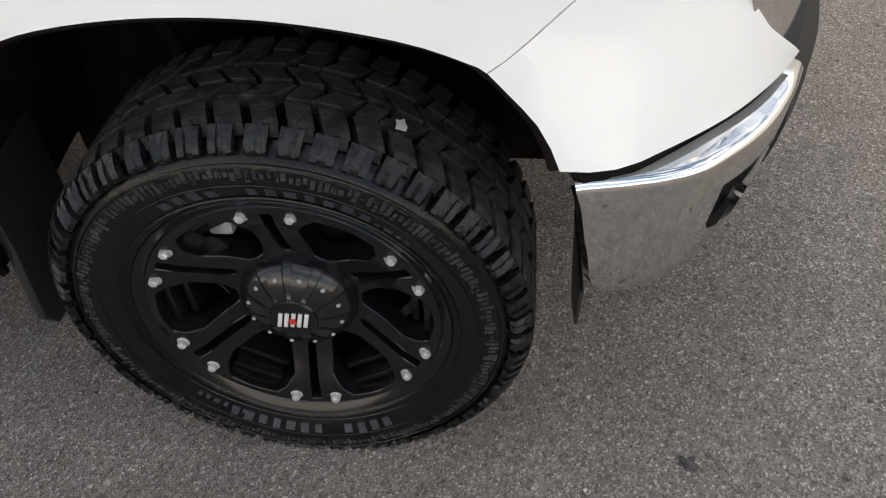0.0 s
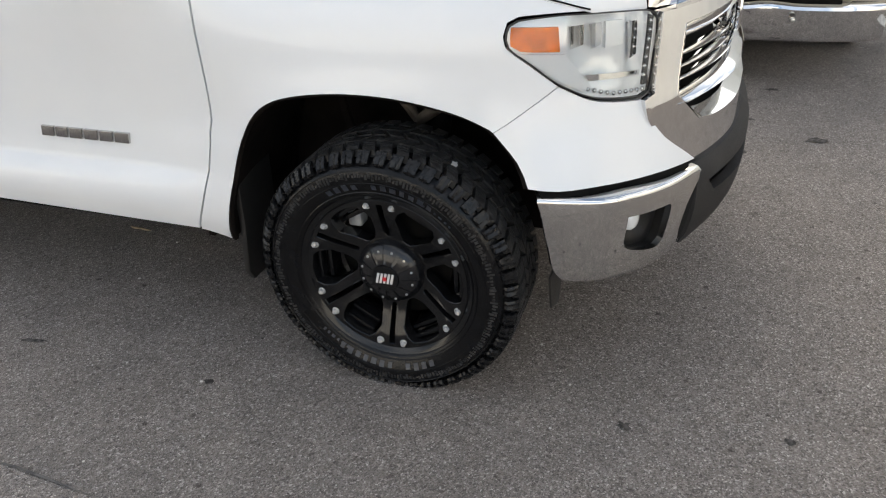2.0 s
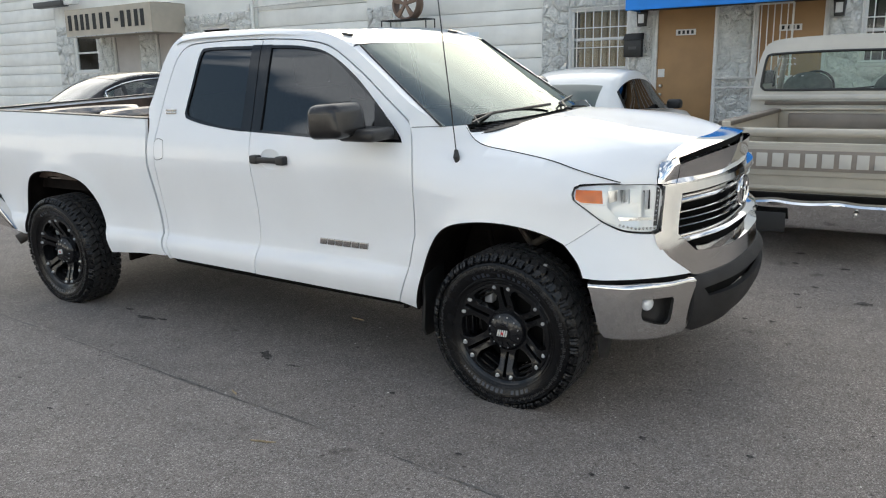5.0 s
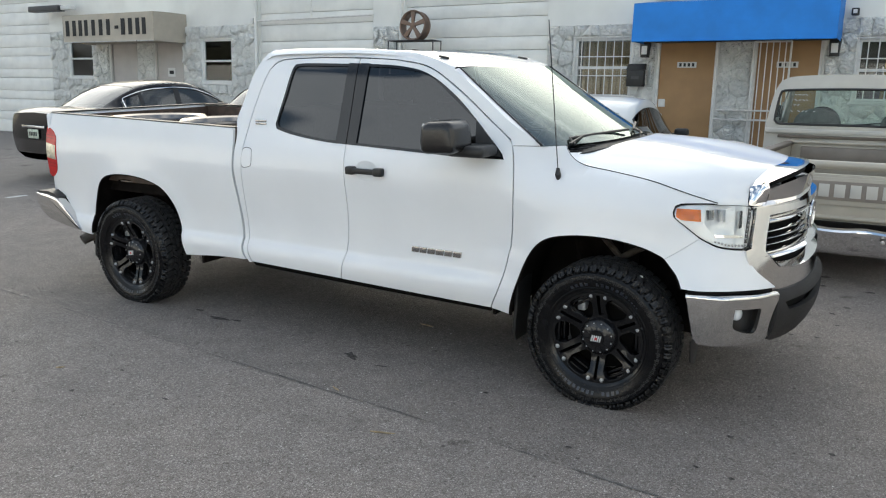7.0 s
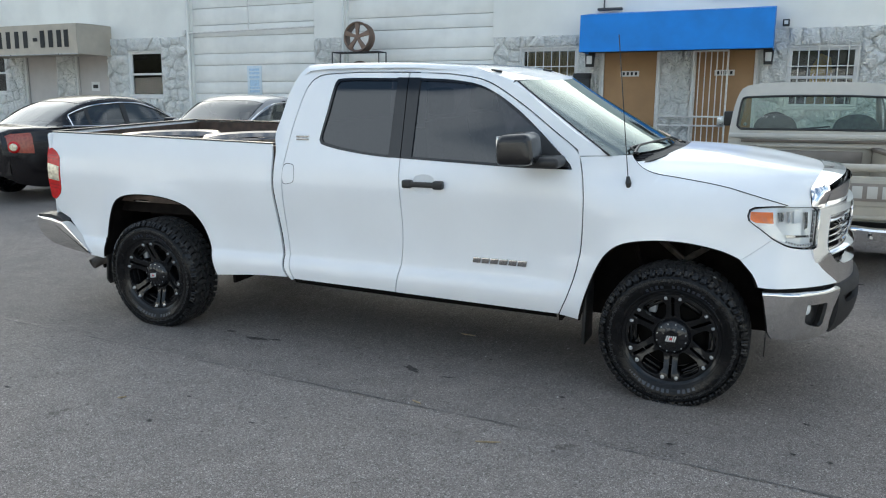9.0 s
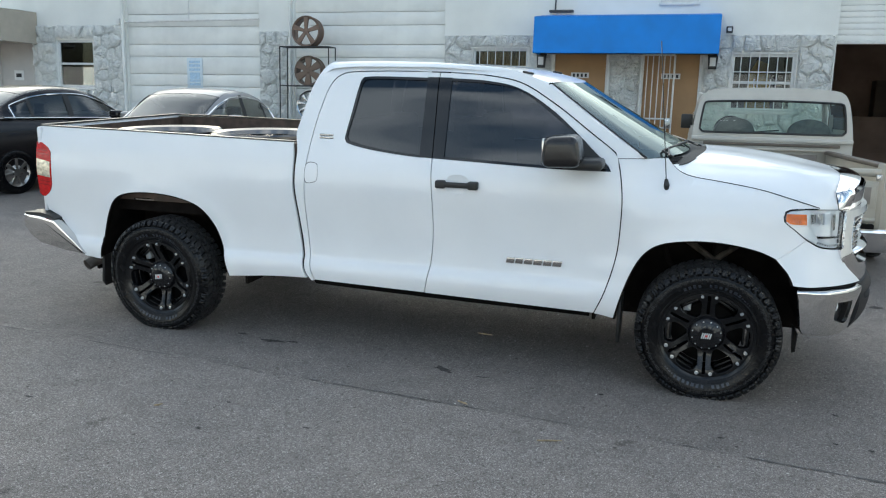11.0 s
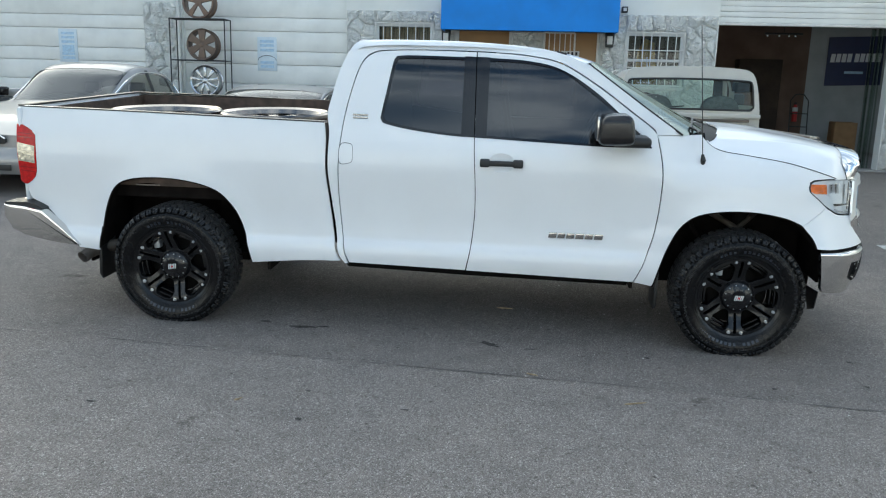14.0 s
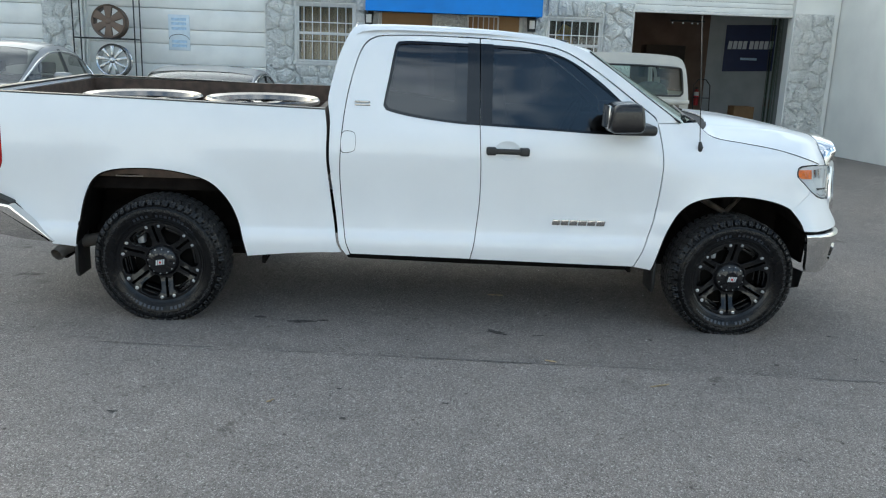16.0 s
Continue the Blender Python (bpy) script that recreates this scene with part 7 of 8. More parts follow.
    # to true size: a twenty-inch rim in a tyre of 0.82 m
    grown = set()
    for o in (wheel, *wheel.children):
        if o.data.name not in grown:
            grown.add(o.data.name)
            if o == wheel or o.name.split(".")[0] in TYRE_PARTS or o.location.length < 1e-6:
                o.data.transform(Matrix.Diagonal((GROW, 1, GROW, 1)))
        o.location.x, o.location.z = o.location.x * GROW, o.location.z * GROW
        if o.name.split(".")[0] in TYRE_PARTS:
            settle_tyre(o)
    return wheel


def place_wheel(w, x, y, z, turn, flip):
    """Stands a wheel under the truck; its tyre keeps the flat spot on the ground however the rim is turned."""
    w.parent = TRUCK
    w.matrix_basis = pose(x, y, z, 0, turn, 180 if flip else 0)
    for o in w.children:
        if o.name.split(".")[0] in TYRE_PARTS:
            o.matrix_basis = pose(0, 0, 0, 0, -turn, 0)


wheel = build_wheel()
place_wheel(wheel, 1.832, -0.958, 0.3604, -0.3, False)
for x, y, z, turn, flip in ((-1.848, -1.000, 0.3926, -8.9, False), (1.832, 0.958, 0.377, 20, True), (-1.848, 1.000, 0.406, 40, True)):
    w = copy_thing(wheel, Matrix())
    place_wheel(w, x, y, z, turn, flip)
splash = part("pale_splash", prism([(0.010 * math.cos(q) * k, 0.014 * math.sin(q) * k) for q, k in ((0.0, 1.0), (0.7, 0.7), (1.3, 1.2), (2.0, 0.6), (2.7, 1.0), (3.4, 0.7), (4.1, 1.25), (4.9, 0.8), (5.6, 1.1))], 0.0015, "z", 0.0), PALE, wheel, "small pale dried splash on the tread")
splash.matrix_basis = pose(0, 0, 0, 0, 30.3, 0) @ pose(0, 0.066, 0.4085)

# ---- wheels stacked in the bed and on the rack ----
def alloy(name, radius, width, spokes, material, label, category="wheel", wide=0.30, group="", sink=0.0):
    """A bare rim facing -y, with a lip, a barrel, a hub and its spokes."""
    t = thing(name, label, category, group)
    r = radius
    part("rim", lathe([(r * 0.84, 0.03), (r * 0.88, 0.0), (r * 0.97, -0.012), (r, 0.0), (r, 0.02), (r * 0.93, 0.04), (r * 0.90, width * 0.5), (r * 0.93, width - 0.03), (r, width - 0.01), (r, width), (r * 0.88, width), (r * 0.85, width * 0.5), (r * 0.84, 0.03)], 48), material, t)
    part("hub", lathe([(0.0, -0.012 + sink), (r * 0.12, -0.01 + sink), (r * 0.2, sink), (r * 0.22, 0.04 + sink), (0.0, 0.06 + sink)], 24), material, t)
    sp = None
    for i in range(spokes):
        if sp is None:
            w0, w1 = r * wide * 0.32, r * wide * 0.55
            sb = prism([(-w0, r * 0.15), (w0, r * 0.15), (w1, r * 0.88), (-w1, r * 0.88)], 0.05, at=sink - 0.004, bevel=0.008)
            sp = part("spoke", sb, material, t)
        else:
            share(sp, pose(0, 0, 0, 0, 360 / spokes * i, 0), t)
    return t


for x, y in ((-2.06, -0.44), (-1.285, -0.41)):
    for lv in (0, 1):
        t = alloy("chrome_wheel", 0.375, 0.235, 10, BEDRIM, "large chrome alloy wheel lying flat in the pickup bed", wide=0.22, group="wheels in the bed", sink=0.035)
        t.matrix_basis = TRUCK.matrix_basis @ pose(x, y - 0.03, 1.136 + 0.24 * lv, -90, 0, 23 * lv)

t = thing("wheel_rack", "black metal display rack standing by the garage door", "rack", place=pose(-5.95, 9.30, rise(9.3)))
fb = bmesh.new()
for sx in (-0.55, 0.55):
    for sy in (-0.16, 0.16):
        tube([(sx, sy, 0), (sx, sy, 2.5)], 0.013, 6, bm=fb)
part("frame", fb, PLASTIC, t)
for z in (0.35, 1.03, 1.72, 2.5):
    fb = bmesh.new()
    for sy in (-0.16, -0.05, 0.05, 0.16):
        tube([(-0.55, sy, z), (0.55, sy, z)], 0.011, 6, bm=fb)
    for sx in (-0.55, -0.2, 0.2, 0.55):
        tube([(sx, -0.16, z), (sx, 0.16, z)], 0.010, 6, bm=fb)
    part("shelf", fb, PLASTIC, t)
for z, m, n, wd, r, lb in ((2.79, COPPER, 5, 0.30, 0.31, "bronze five-spoke alloy rim on top of the rack"), (2.01, BROWNRIM, 6, 0.46, 0.305, "bronze six-spoke alloy rim on the rack"),
                       (1.325, BADGECHROME, 9, 0.20, 0.30, "chrome multi-spoke alloy rim on the rack"), (0.65, SILVERRIM, 5, 0.4, 0.30, "silver alloy rim on the lowest shelf")):
    t = alloy("display_rim", r, 0.22, n, m, lb, "wheel", wd, "rims on the rack")
    t.matrix_basis = pose(-5.93 + (0.05 if z < 2.5 else 0) + (0.04 if z < 1.5 else 0), 9.18, rise(9.3) + z + 0.012 + (r - 0.305), -4, 0, 2)


# ---- saloon cars parked along the building ----
def road_wheel(parent, x, y, r, flip, rim):
    wb = lathe([(r * 0.62, -0.005), (r * 0.66, -0.02), (r * 0.85, -0.03), (r * 0.97, -0.015), (r, 0.02), (r, 0.16), (r * 0.95, 0.19), (r * 0.6, 0.19)], 40)
    w = part("wheel", wb, RUBBER, parent, "black road tyre")
    w.matrix_basis = pose(x, y, r, 0, 0, 180 if flip else 0)
    rb = lathe([(0.0, -0.012), (r * 0.16, -0.012), (r * 0.2, 0.0), (r * 0.55, 0.02), (r * 0.63, -0.012), (r * 0.66, -0.012), (r * 0.64, 0.03), (r * 0.6, 0.12)], 30)
    part("rim", rb, rim, w, "alloy rim")
    for i in range(7):
        s = part("spoke", prism([(-0.018, r * 0.15), (0.018, r * 0.15), (0.025, r * 0.6), (-0.025, r * 0.6)], 0.03, at=-0.012, bevel=0.004), rim, w)
        s.matrix_basis = pose(0, 0, 0, 0, 360 / 7 * i, 0)


def saloon(name, label, paint, place, length=4.8, width=1.80, roof=1.44, belt=0.95, deck=1.02, round_tail=0.0, lamp="wide", rim=SILVERRIM, glassm=CARGLASS, cab=(1.10, 3.35), plate=True, tuck=0.72, front=False):
    """A four-door car: x runs from the tail (0) to the nose (length), y across."""
    t = thing(name, label, "car", place=place)
    W = width / 2
    half = spline([(0.0, W * 0.80), (0.12, W * 0.91), (0.45, W * 0.975), (1.2, W), (3.2, W), (4.1, W * 0.96), (length - 0.3, W * 0.88), (length, W * 0.70)])
    top = spline([(0.0, deck - 0.06), (0.10, deck), (0.5, deck + 0.02), (cab[0], deck + 0.015), (cab[1] - 0.1, belt + 0.02), (3.9, belt - 0.05), (length - 0.4, belt - 0.16), (length, belt - 0.32)])
    low = spline([(0.0, 0.42), (0.15, 0.30), (0.6, 0.22), (length - 0.6, 0.2), (length, 0.3)])

    def shell(s, k):
        x = length * s
        h, z1, z0 = half(x), top(x), low(x)
        ring = [(0.90, 0.0), (0.97, 0.12), (1.0, 0.35), (0.995, 0.62), (0.965, 0.86), (0.90, 0.975), (0.70, 1.0), (0.35, 1.02), (0.0, 1.03)]
        q = abs(2 * k - 1)
        f = (1 - q) * (len(ring) - 1)
        i = min(int(f), len(ring) - 2)
        a, b = ring[i], ring[i + 1]
        g = f - i
        yy, zz = a[0] + (b[0] - a[0]) * g, a[1] + (b[1] - a[1]) * g
        return Vector((x - 0.05 * (s < 1e-6) * (1 - abs(zz - 0.5)), h * yy * (-1 if k < 0.5 else 1), z0 + (z1 - z0) * zz))
    b = grid(40, 32, shell)
    for x in (0, length):
        edge = [e for e in b.edges if len(e.link_faces) == 1 and all(abs(v.co.x - x) < 0.07 for v in e.verts)]
        bmesh.ops.contextual_create(b, geom=edge)
    part("body", b, paint, t, sharp=55)
    # greenhouse of glass with a painted roof and pillars
    g0, g1 = cab
    L = g1 - g0
    arc = [(0.0, 0.0), (0.10, 0.36), (0.20, 0.68), (0.30, 0.88), (0.40, 0.97), (0.50, 1.0), (0.60, 0.975), (0.72, 0.80), (0.86, 0.42), (1.0, 0.02)]
    rz = spline([(g0 + L * q, (deck + (belt - deck) * q) + (roof - deck - (belt - deck) * q) * r) for q, r in arc])

    if lamp == "coupe":
        rise_of = lambda g: deck + (roof - deck) * g
        rz = spline([(g0, deck), (g0 + 0.22, rise_of(0.46)), (g0 + 0.5, rise_of(0.80)), (g0 + 0.85, rise_of(0.97)), (g0 + 1.1, roof), (g0 + 1.4, rise_of(0.96)), (g0 + 1.8, rise_of(0.70)), (g1, belt + 0.02)])

    def green(out):
        def at(s, k):
            x = g0 + (g1 - g0) * s
            zr, zb = rz(x), min(top(x), rz(x)) - 0.02
            q = 2 * k - 1
            u = abs(q)
            wb = half(x) * 0.91
            wr = half(x) * tuck
            if u > 0.62:
                g = (u - 0.62) / 0.38
                y, z = wr + (wb - wr) * g ** 0.9, zr - 0.05 + (zb - zr + 0.05) * g
            else:
                g = u / 0.62
                y, z = wr * g, zr - 0.05 * g ** 3
            e = 1 + out
            return Vector((x, y * e * (1 if q > 0 else -1), z + out * 0.6))
        return at

    def patch(nm, s0, s1, k0, k1, m=paint, out=0.006, n=8):
        part(nm, grid(14, n, lambda s, k: green(out)(s0 + (s1 - s0) * s, k0 + (k1 - k0) * k)), m, t)
    if lamp == "coupe":
        # a rounded painted dome with an arched window each side
        part("dome_roof", grid(30, 40, green(0.0)), paint, t)
        for k0, k1 in ((0.01, 0.150), (0.85, 0.99)):
            patch("seal", 0.13, 0.905, k0 * 0.9, k1 * 1.02 if k1 < 0.5 else k1, PLASTIC, 0.004, 8)
            patch("side_window", 0.15, 0.89, k0, k1, glassm, 0.009, 8)
            patch("middle_pillar", 0.335, 0.350, k0, k1, PLASTIC, 0.012, 6)
        patch("rear_window", 0.02, 0.125, 0.26, 0.74, CARGLASS, 0.008, 16)
        patch("windscreen", 0.74, 0.97, 0.22, 0.78, CARGLASS, 0.008, 16)
    else:
        part("glasshouse", grid(30, 40, green(0.0)), glassm, t, "curved car glass")
        patch("roof", 0.25, 0.70, 0.15, 0.85, n=24)
        for k0, k1 in ((0.135, 0.20), (0.80, 0.865)):
            patch("rear_pillar", 0.0, 0.27, k0, k1)
            patch("front_pillar", 0.68, 1.0, k0 + 0.01, k1 - 0.01)
        for k0, k1 in ((0.0, 0.17), (0.83, 1.0)):
            patch("middle_pillar", 0.490, 0.525, k0, k1, PLASTIC, 0.008, 6)
            patch("quarter_pillar", 0.255, 0.275, k0, k1, PLASTIC, 0.008, 6)
            patch("rear_quarter", 0.0, 0.14, k0, k1, n=6)
        for k0, edge in ((0.158, 0.0), (0.842, 1.0)):
            arch = [green(0.010)(0.155, edge + (k0 - edge) * i / 6) for i in range(6)] + [green(0.010)(0.16 + 0.78 * i / 24, k0) for i in range(25)]
            part("window_trim", tube(arch, 0.010, 6), CHROME, t, "bright trim round the side windows")
    for sg in (-1, 1):
        tl = part("tail_light", grid(10, 6, lambda s, k: shell(0.004 + (0.10 if lamp == "wide" else 0.07) * s, (0.175 + 0.10 * k) if sg < 0 else (0.825 - 0.10 * k)) + Vector((-0.008, 0.008 * sg, 0)), flip=sg > 0), WHITECAR if lamp == "coupe" else RED if lamp != "ring" else TAILORANGE, t, "red tail light cluster")
        if lamp == "ring":
            c = shell(0.02, 0.205 if sg < 0 else 0.795)
            o = part("round_lamp", lathe([(0.0, -0.02), (0.05, -0.018), (0.075, -0.01), (0.085, 0.01)], 24), RED, tl, "round red lamp with a clear centre")
            o.matrix_basis = Matrix.Translation(c + Vector((-0.02, 0.015 * sg, -0.02))) @ pose(0, 0, 0, 0, 0, -90 + 42 * (1 if sg < 0 else -1))
            o2 = part("lamp_centre", lathe([(0.0, -0.028), (0.045, -0.026), (0.060, -0.012)], 20), WHITELENS, tl)
            o2.matrix_basis = o.matrix_basis
        mb = box(-0.10, 0.06, -0.10, 0.10, -0.06, 0.07, 0.04, 3)
        mo = part("mirror", mb, paint if lamp != "coupe" else PLASTIC, t)
        mo.location = (g1 - 0.62, sg * (W + 0.07), belt + 0.10)
        part("belt_trim", tube([(x, sg * (half(x) * 0.925), min(top(x), rz(x)) + 0.0) for x in [g0 + 0.25 + (g1 - g0 - 0.5) * i / 12 for i in range(13)]], 0.009, 6), CHROME, t, "bright window trim")
        for x in (0.95, length - 1.0):
            road_wheel(t, x, sg * (W - 0.01), 0.325, sg > 0, rim)
    part("bumper", grid(4, 20, lambda s, k: Vector((-0.055 + 0.07 * (2 * k - 1) ** 4, (2 * k - 1) * W * 0.86, 0.44 + 0.20 * s)), flip=False), paint, t)
    if plate:
        part("license_plate", box(-0.075, -0.062, -0.16, 0.16, 0.66, 0.80, 0.004), PLATE, t, "pale plate with dark bars")
        for i in range(5):
            part("bar", box(-0.079, -0.0755, -0.12 + 0.05 * i, -0.09 + 0.05 * i, 0.70, 0.76), INK, t)
        part("plate_trim", box(-0.075, -0.055, -0.35, 0.35, 0.82, 0.86, 0.01), CHROME, t, "chrome garnish strip")
    if front:
        for sg in (-1, 1):
            lamp_at = lambda s, k: shell(0.935 + 0.052 * s, (0.150 + 0.105 * k) if sg < 0 else (0.850 - 0.105 * k)) + Vector((0.012, 0.006 * sg, 0.004))
            hl_body = part("headlight", grid(10, 8, lamp_at, flip=sg > 0), REFLECTOR, t, "clear rounded headlight")
            part("lens", grid(10, 8, lambda s, k: lamp_at(s, k) + Vector((0.006, 0.004 * sg, 0.002)), flip=sg > 0), LENS, hl_body)
        nose = length + 0.035
        part("front_bumper", grid(8, 24, lambda s, k: Vector((nose + 0.05 * math.sin(math.pi * min(1.0, s * 1.1)) - 0.34 * abs(2 * k - 1) ** 4, (2 * k - 1) * W * 0.90, 0.24 + 0.32 * s)), flip=True), paint, t, "rounded painted front bumper")
        part("grille", prism(rounded([(-0.30, 0.60), (-0.33, 0.66), (-0.24, 0.715), (0.24, 0.715), (0.33, 0.66), (0.30, 0.60)], 0.04), 0.03, "x", length + 0.004, 0.004), PLASTIC, t, "dark oval grille")
        part("grille_trim", tube([(length + 0.036, y, z) for y, z in ((-0.33, 0.66), (-0.24, 0.717), (0.0, 0.724), (0.24, 0.717), (0.33, 0.66))], 0.012, 8), CHROME, t, "chrome grille edge")
        part("intake", box(nose + 0.030, nose + 0.046, -0.40, 0.40, 0.29, 0.36, 0.006), PLASTIC, t, "dark lower intake")
    for y in (-0.36, 0.36):
        part("seat", prism([(1.9, 0.55), (2.1, 0.55), (1.98, 1.12), (1.86, 1.12)], 0.46, at=y - 0.23, bevel=0.03), SEAT, t)
        part("headrest", box(1.84, 1.94, y - 0.12, y + 0.12, 1.14, 1.30, 0.03), SEAT, t)
    part("cabin", box(g0 + 0.2, g1 - 0.2, -W * 0.86, W * 0.86, deck - 0.02, deck + 0.03), SEAT, t)
    return t


def parked(x, y, turn=0.0):
    a, b = rise(y + 0.9), rise(y + 3.7)
    return pose(x, y, a - 0.9 * (b - a) / 2.8 - 0.006, 0, 0, 90 + turn) @ pose(0, 0, 0, 0, -math.degrees(math.atan((b - a) / 2.8)), 0)


saloon("black_sedan", "glossy black four-door sedan parked facing the building", BLACKCAR, parked(-8.62, 2.6, -6), 4.8, 1.80, 1.57, 1.02, 1.10, lamp="ring", cab=(0.62, 3.45))
saloon("silver_sedan", "dusty silver four-door sedan parked with its nose towards the street", SILVERCAR, pose(-5.88, 7.80, rise(6.9) - 0.004, 0, 0, -91) @ pose(0, 0, 0, 0, 0.8, 0), 4.95, 1.85, 1.58, 1.02, 1.06, cab=(1.0, 3.45), plate=False, front=True)
saloon("silver_hatchback", "pale silver car with a rounded roof parked facing the building", SILVERCAR, parked(-3.3, 4.4, 0), 4.4, 1.80, 1.30, 0.86, 0.92, cab=(0.7, 3.2), tuck=0.84)
saloon("white_coupe", "pearl white coupe with dark windows parked facing the building", WHITECAR, parked(-0.75, 4.6, 0), 4.4, 1.78, 1.42, 0.80, 0.86, lamp="coupe", glassm=TINT, cab=(0.65, 3.2))


# ---- old stepside pickup seen from behind ----
def old_pickup():
    t = thing("old_pickup", "old tan and cream stepside pickup with a chrome rear bumper", "pickup truck", place=pose(2.70, 2.43, 0.07, 0, 0, 1.6))
    # local: y runs from the tailgate (0) to the nose, z from the ground
    cy, cz = 2.66, 0.0
    outer = rounded([(-0.96, 0.55, C), (-0.955, 1.10), (-0.94, 1.35), (-0.90, 1.62), (-0.850, 1.78), (-0.765, 1.862), (-0.5, 1.894), (0.0, 1.905), (0.5, 1.894), (0.765, 1.862), (0.850, 1.78), (0.90, 1.62), (0.94, 1.35), (0.955, 1.10), (0.96, 0.55, C)], 0.05)
    hole = rounded([(-0.82, 1.345), (-0.855, 1.38), (-0.82, 1.675), (-0.775, 1.722), (0.0, 1.742), (0.775, 1.722), (0.82, 1.675), (0.855, 1.38), (0.82, 1.345), (0.0, 1.345)], 0.04)

    def back(a, b, d=0.0):
        return Vector((a, cy + 0.05 * (a / 0.9) ** 2 + 0.10 * max(0, b - 1.35) + d, b + cz))
    cabp = part("cab_back", sheet(outer, [hole], back, 0.07, 0.03), CREAM, t)
    part("rear_window", sheet(rounded([(x * 1.01, z) for x, z in hole], 0.05), (), lambda a, b, d=0.0: back(a, b) + Vector((0, 0.02, 0)), 0.1, 0), OLDGLASS, cabp, "clear rear cab window")
    # faint chalk scribble on the glass, as plain bars
    rnd = random.Random(21)
    for z, n in ((1.675, 5), (1.615, 5), (1.56, 3), (1.49, 8)):
        x = -0.70
        for i in range(n):
            w = rnd.uniform(0.018, 0.034)
            if rnd.random() < 0.85:
                p = back(x + w / 2, z)
                o = part("chalk_bar", box(-w / 2, w / 2, -0.001, 0.001, -0.004, 0.004), CHALK, cabp, "faint chalk bar")
                o.matrix_basis = pose(p.x, p.y + 0.012, p.z, 0, rnd.uniform(-50, 50), 0)
            x += w + 0.012
    rim = bmesh.new()
    tube([back(x, z) + Vector((0, -0.004, 0)) for x, z in hole + hole[:1]], 0.014, 6, bm=rim, caps=False)
    part("window_seal", rim, PLASTIC, cabp, "black rubber window seal")
    pts = [p for p in outer]

    def shell(s, k):
        f = k * (len(pts) - 1)
        i = min(int(f), len(pts) - 2)
        x, z = (pts[i][j] + (pts[i + 1][j] - pts[i][j]) * (f - i) for j in (0, 1))
        y = back(x, z).y + (1.35 + 0.3 * step01(1.7, 1.2, z)) * s
        return Vector((x, y, z - 0.03 * s * s * (z > 1.6)))
    side_holes = grid(10, len(pts) - 1, shell)
    gone = [f for f in side_holes.faces if 1.38 < f.calc_center_median().z < 1.74 and cy + 0.25 < f.calc_center_median().y < cy + 1.25]
    bmesh.ops.delete(side_holes, geom=gone, context="FACES")
    part("cab_shell", side_holes, CREAM, t)
    for sx in (-0.9, 0.9):
        part("windscreen_pillar", tube([(sx, cy + 1.62, 1.30), (sx * 0.9, cy + 1.42, 1.86)], 0.035, 8), CREAM, t)
    part("windscreen", grid(6, 8, lambda s, k: Vector(((-0.88 + 1.76 * k) * (1 - 0.08 * s), cy + 1.66 - 0.22 * s, 1.26 + 0.58 * s))), OLDGLASS, t, "clear windscreen")
    db = bmesh.new()
    box(-0.86, 0.86, cy + 1.25, cy + 1.65, 1.0, 1.27, 0.04, bm=db)
    part("dashboard", db, TANBAND, t)
    for x in (-0.42, 0.48):
        part("seat", prism(rounded([(x - 0.27, 0.8, C), (x - 0.26, 1.30), (x - 0.19, 1.47), (x, 1.53), (x + 0.19, 1.47), (x + 0.26, 1.30), (x + 0.27, 0.8, C)], 0.05), 0.14, at=cy + 0.26, bevel=0.02), OLDSEAT, t, "grey rounded seat back")
    part("steering_wheel", tube([(-0.42 + 0.2 * math.cos(q), cy + 1.0 + 0.05 * math.sin(q), 1.35 + 0.19 * math.sin(q)) for q in [2 * math.pi * i / 24 for i in range(25)]], 0.014, 8, caps=False), PLASTIC, t)
    part("wiper", tube([(-0.3, cy + 1.69, 1.30), (0.3, cy + 1.66, 1.36)], 0.01, 6), PLASTIC, t)
    part("cab_band", box(-0.945, 0.945, cy - 0.012, cy + 1.4, 1.235, 1.29, 0.012), CREAM, t, "cream moulding below the rear window")
    # a thin dark brown strip on the cab back, with no opening
    part("cab_slot", box(-0.80, 0.80, cy - 0.016, cy - 0.002, 1.185, 1.222, 0.006), BEDRAIL, t, "dark slot below the cab window")
    # hood and front wings beyond the cab
    part("hood", grid(12, 12, lambda s, k: Vector(((-0.82 + 1.64 * k), cy + 1.6 + 1.35 * s, 1.22 - 0.10 * s * s - 0.10 * abs(2 * k - 1) ** 4))), CREAM, t)
    for sx in (-1, 1):
        part("front_wing", prism([(cy + 1.55, 0.55), (cy + 1.55, 1.12), (cy + 2.9, 1.02), (cy + 3.0, 0.9), (cy + 3.0, 0.6), (cy + 2.75, 0.55), (cy + 2.6, 0.85), (cy + 2.2, 0.85), (cy + 2.05, 0.55)], 0.14, "x", 0.82 * sx if sx > 0 else -0.96, 0.03), TAN, t)
        part("door_mirror", box(1.0 * sx - 0.07, 1.0 * sx + 0.09, cy + 1.28, cy + 1.34, 1.36, 1.56, 0.02), PLASTIC, t, "black door mirror")
    # stepside box
    bw = 0.63
    part("bed_floor", box(-bw, bw, 0.04, cy - 0.10, 0.62, 0.66), RUST, t)
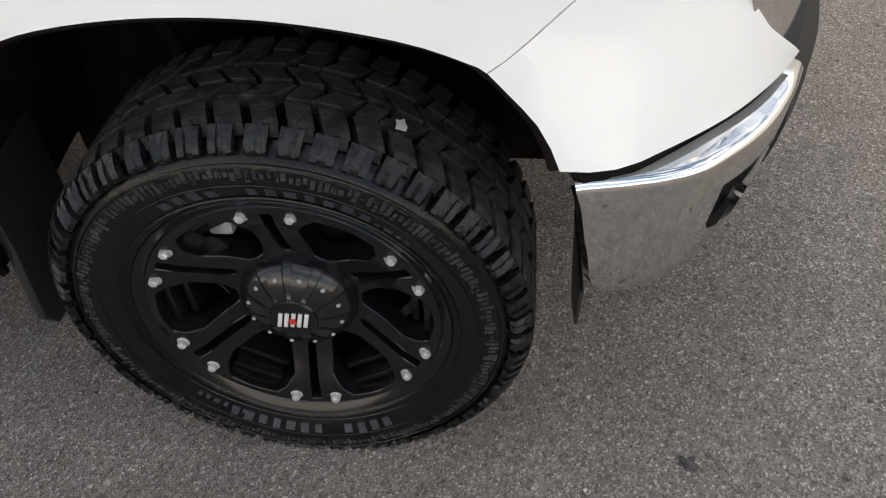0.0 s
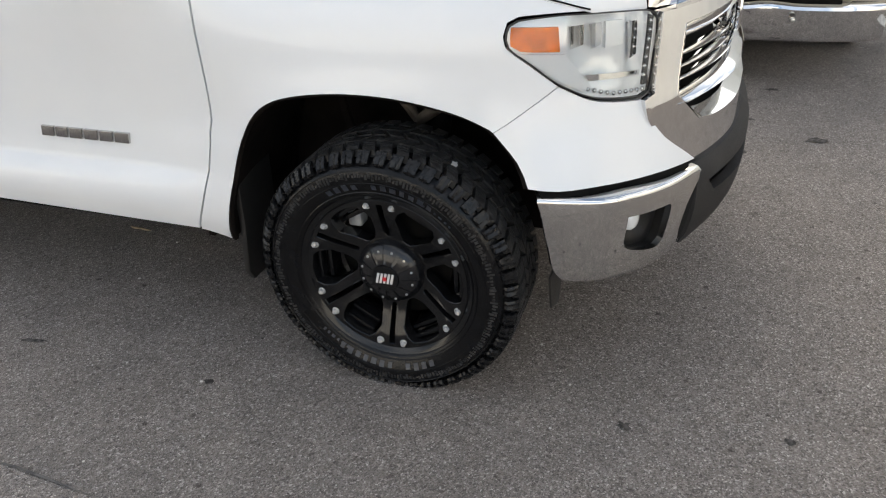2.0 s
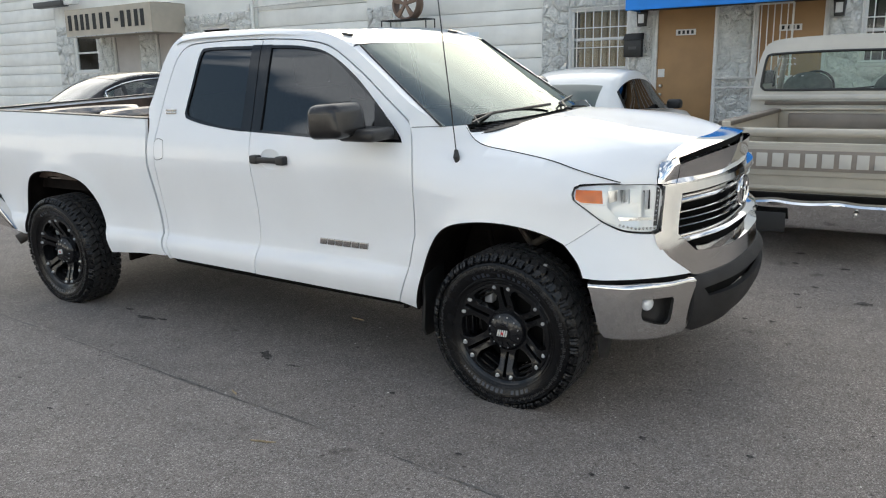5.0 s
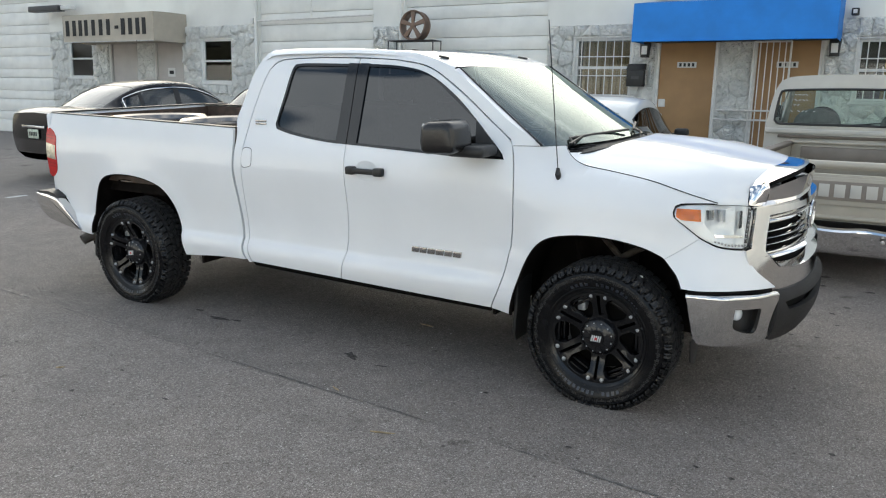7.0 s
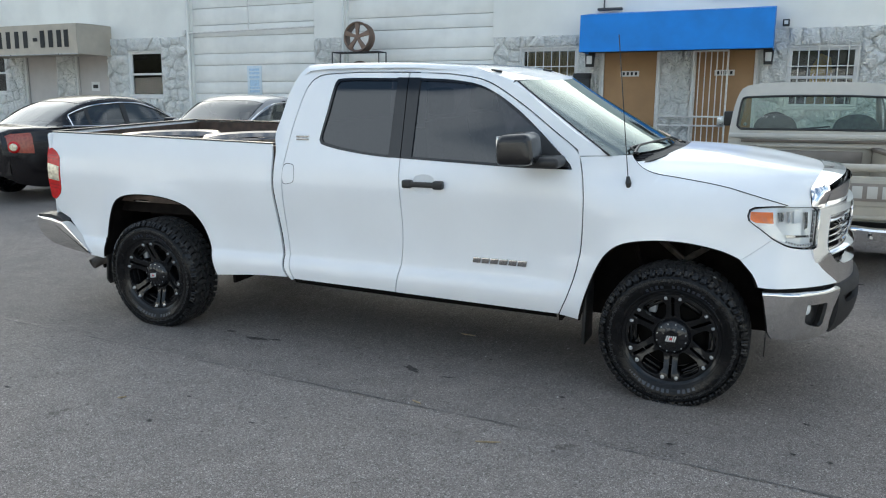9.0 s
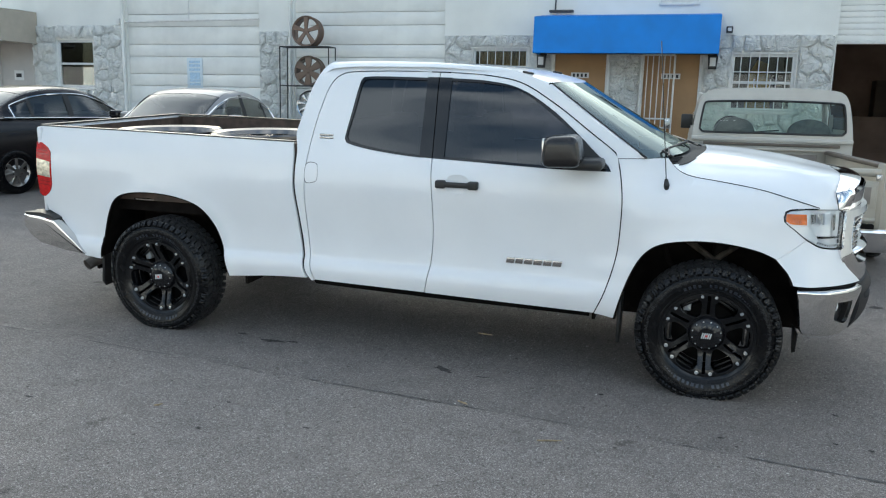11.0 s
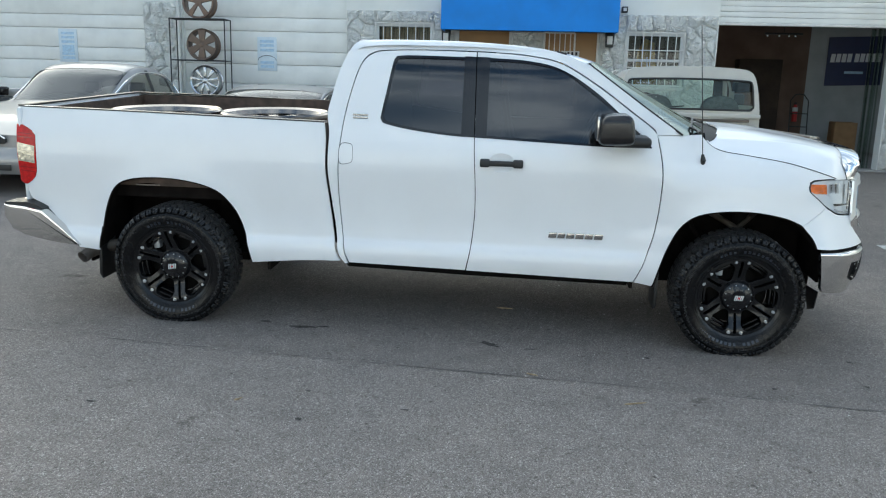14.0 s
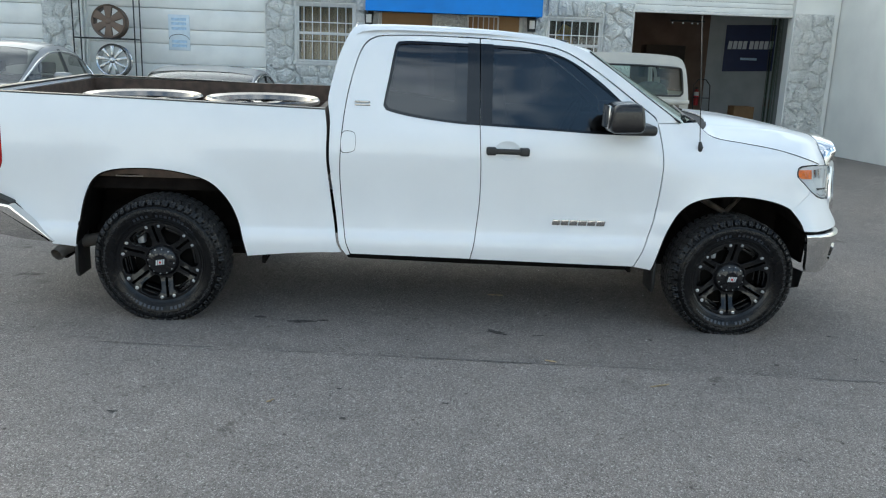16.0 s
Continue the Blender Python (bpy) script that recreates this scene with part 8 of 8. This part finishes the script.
    for sx in (-1, 1):
        a, b = sorted((sx * bw, sx * (bw + 0.035)))
        part("bed_side", box(a, b, 0.02, cy - 0.08, 0.62, 1.13, 0.006), TAN, t)
        a, b = sorted((sx * (bw - 0.02), sx * (bw + 0.085)))
        part("bed_rail", box(a, b, 0.0, cy - 0.06, 1.11, 1.15, 0.012), BEDRAIL, t, "worn brown flat bed rail")
        part("stake_post", box(sx * (bw + 0.02) - 0.035, sx * (bw + 0.02) + 0.035, -0.012, 0.05, 0.55, 1.15, 0.012), TAN, t)
        arc = [(0.65 + 0.50 * math.cos(q), 0.42 + 0.50 * math.sin(q)) for q in [math.pi * i / 16 for i in range(17)]]
        fender = grid(16, 6, lambda s, k: Vector((sx * (bw + 0.03 + 0.30 * math.sin(k * math.pi / 2)), 0.92 + (0.56 - 0.10 * k ** 3) * math.cos(math.pi * s), 0.50 + (0.53 - 0.12 * k ** 3) * math.sin(math.pi * s))), flip=sx > 0)
        part("rear_fender", fender, TAN, t, "rounded tan stepside fender")
        part("step", box(min(sx * bw, sx * (bw + 0.3)), max(sx * bw, sx * (bw + 0.3)), 1.65, 2.35, 0.50, 0.54, 0.01), TANBAND, t)
        for y in (0.92, cy + 2.4):
            road_wheel_old(t, sx * 0.90, y, 0.34, sx, rise(2.43 + y) - 0.07 + 0.34)
    part("bed_front", box(-bw, bw, cy - 0.12, cy - 0.08, 0.62, 1.13, 0.006), TAN, t)
    part("bed_front_panel", box(-bw + 0.10, bw - 0.10, cy - 0.128, cy - 0.121, 0.95, 1.10, 0.012), TANBAND, t)
    part("bed_front_cap", box(-bw, bw, cy - 0.14, cy - 0.06, 1.13, 1.155, 0.008), TAN, t)
    # tailgate with a taupe band and pale raised bars
    tg = part("tailgate", box(-bw, bw, -0.03, 0.015, 0.58, 0.992, 0.01), TANPALE, t, "pale tan tailgate with a taupe band")
    part("top_rail", tube([(-bw - 0.01, -0.01, 1.065), (bw + 0.01, -0.01, 1.065)], 0.036, 14), TANPALE, tg)
    part("lower_rail", tube([(-bw, -0.02, 0.63), (bw, -0.02, 0.63)], 0.026, 12), TAN, tg)
    part("panel_frame", prism([(-0.612, 0.735), (0.612, 0.735), (0.612, 0.965), (-0.612, 0.965)], 0.012, at=-0.044, bevel=0.008), TANPALE, tg)
    part("band", prism([(-0.572, 0.778), (0.572, 0.778), (0.572, 0.935), (-0.572, 0.935)], 0.008, at=-0.05, bevel=0.004), TANBAND, tg, "taupe recessed band")
    lt = None
    for i in range(9):
        if lt is None:
            lt = part("bar", prism([(-0.041, 0.803), (0.041, 0.803), (0.041, 0.910), (-0.041, 0.910)], 0.008, at=-0.058, bevel=0.003), CREAM, tg, "pale raised bar")
            lt.location.x = -0.472
        else:
            share(lt, pose(-0.472 + 0.118 * i, 0, 0), tg)["label"] = "pale raised bar"
    part("chain_hook", box(bw - 0.03, bw + 0.02, -0.045, -0.03, 1.0, 1.05, 0.004), STEEL, tg)
    # bumper
    prof = [(0.075, 0.350), (0.055, 0.365), (0.030, 0.42), (0.004, 0.49), (-0.014, 0.540), (-0.006, 0.558), (0.020, 0.568), (0.10, 0.568)]

    def bumper_at(s, k):
        f = k * (len(prof) - 1)
        i = min(int(f), len(prof) - 2)
        dy, z = (prof[i][j] + (prof[i + 1][j] - prof[i][j]) * (f - i) for j in (0, 1))
        e = abs(2 * s - 1)
        return Vector((-0.865 + 1.73 * s, -0.24 + 0.12 * e ** 5 + dy, z + 0.014 * math.exp(-((e - 0.25) / 0.12) ** 2) * (k > 0.5)))
    part("rear_bumper", grid(30, 14, bumper_at), CHROME, t, "chrome rear bumper")
    for x in (-0.35, 0.35):
        part("bumper_bolt", lathe([(0.0, -0.02), (0.014, -0.015), (0.018, 0.0)], 10), STEEL, t).location = (x, -0.265, 0.49)
    part("roll_pan", box(-0.62, 0.62, -0.10, 0.02, 0.45, 0.60, 0.01), UNDERSHADE, t)
    ub = bmesh.new()
    box(-0.42, 0.42, 0.1, 5.2, 0.38, 0.55, bm=ub)
    part("chassis", ub, UNDERSHADE, t)
    part("axle", tube([(-0.85, 0.92, 0.49), (0.85, 0.92, 0.49)], 0.05, 10), UNDERSHADE, t)
    part("license_plate", box(-0.42, -0.12, -0.285, -0.275, 0.33, 0.48, 0.004), INK, t)
    return t


def road_wheel_old(parent, x, y, r, sx, z):
    wb = lathe([(r * 0.55, 0.0), (r * 0.62, -0.02), (r * 0.85, -0.03), (r * 0.97, -0.01), (r, 0.03), (r, 0.18), (r * 0.6, 0.21)], 36)
    lathe([(0.0, 0.03), (r * 0.2, 0.02), (r * 0.4, 0.05), (r * 0.55, 0.0)], 24, wb)
    w = part("wheel", wb, RUBBER, parent, "black pickup tyre")
    w.matrix_basis = pose(x, y, z, 0, 0, 90 if sx > 0 else -90)


old_pickup()

# ---- the stones nearest the camera, one by one ----
for k, r in enumerate(near):
    for j, poly in enumerate(cells(*r, seed=k)):
        bm = bmesh.new()
        stone_mesh(bm, poly, 7000 + 1000 * k + j)
        part("stone", bm, STONE, CLADDING, sharp=60)
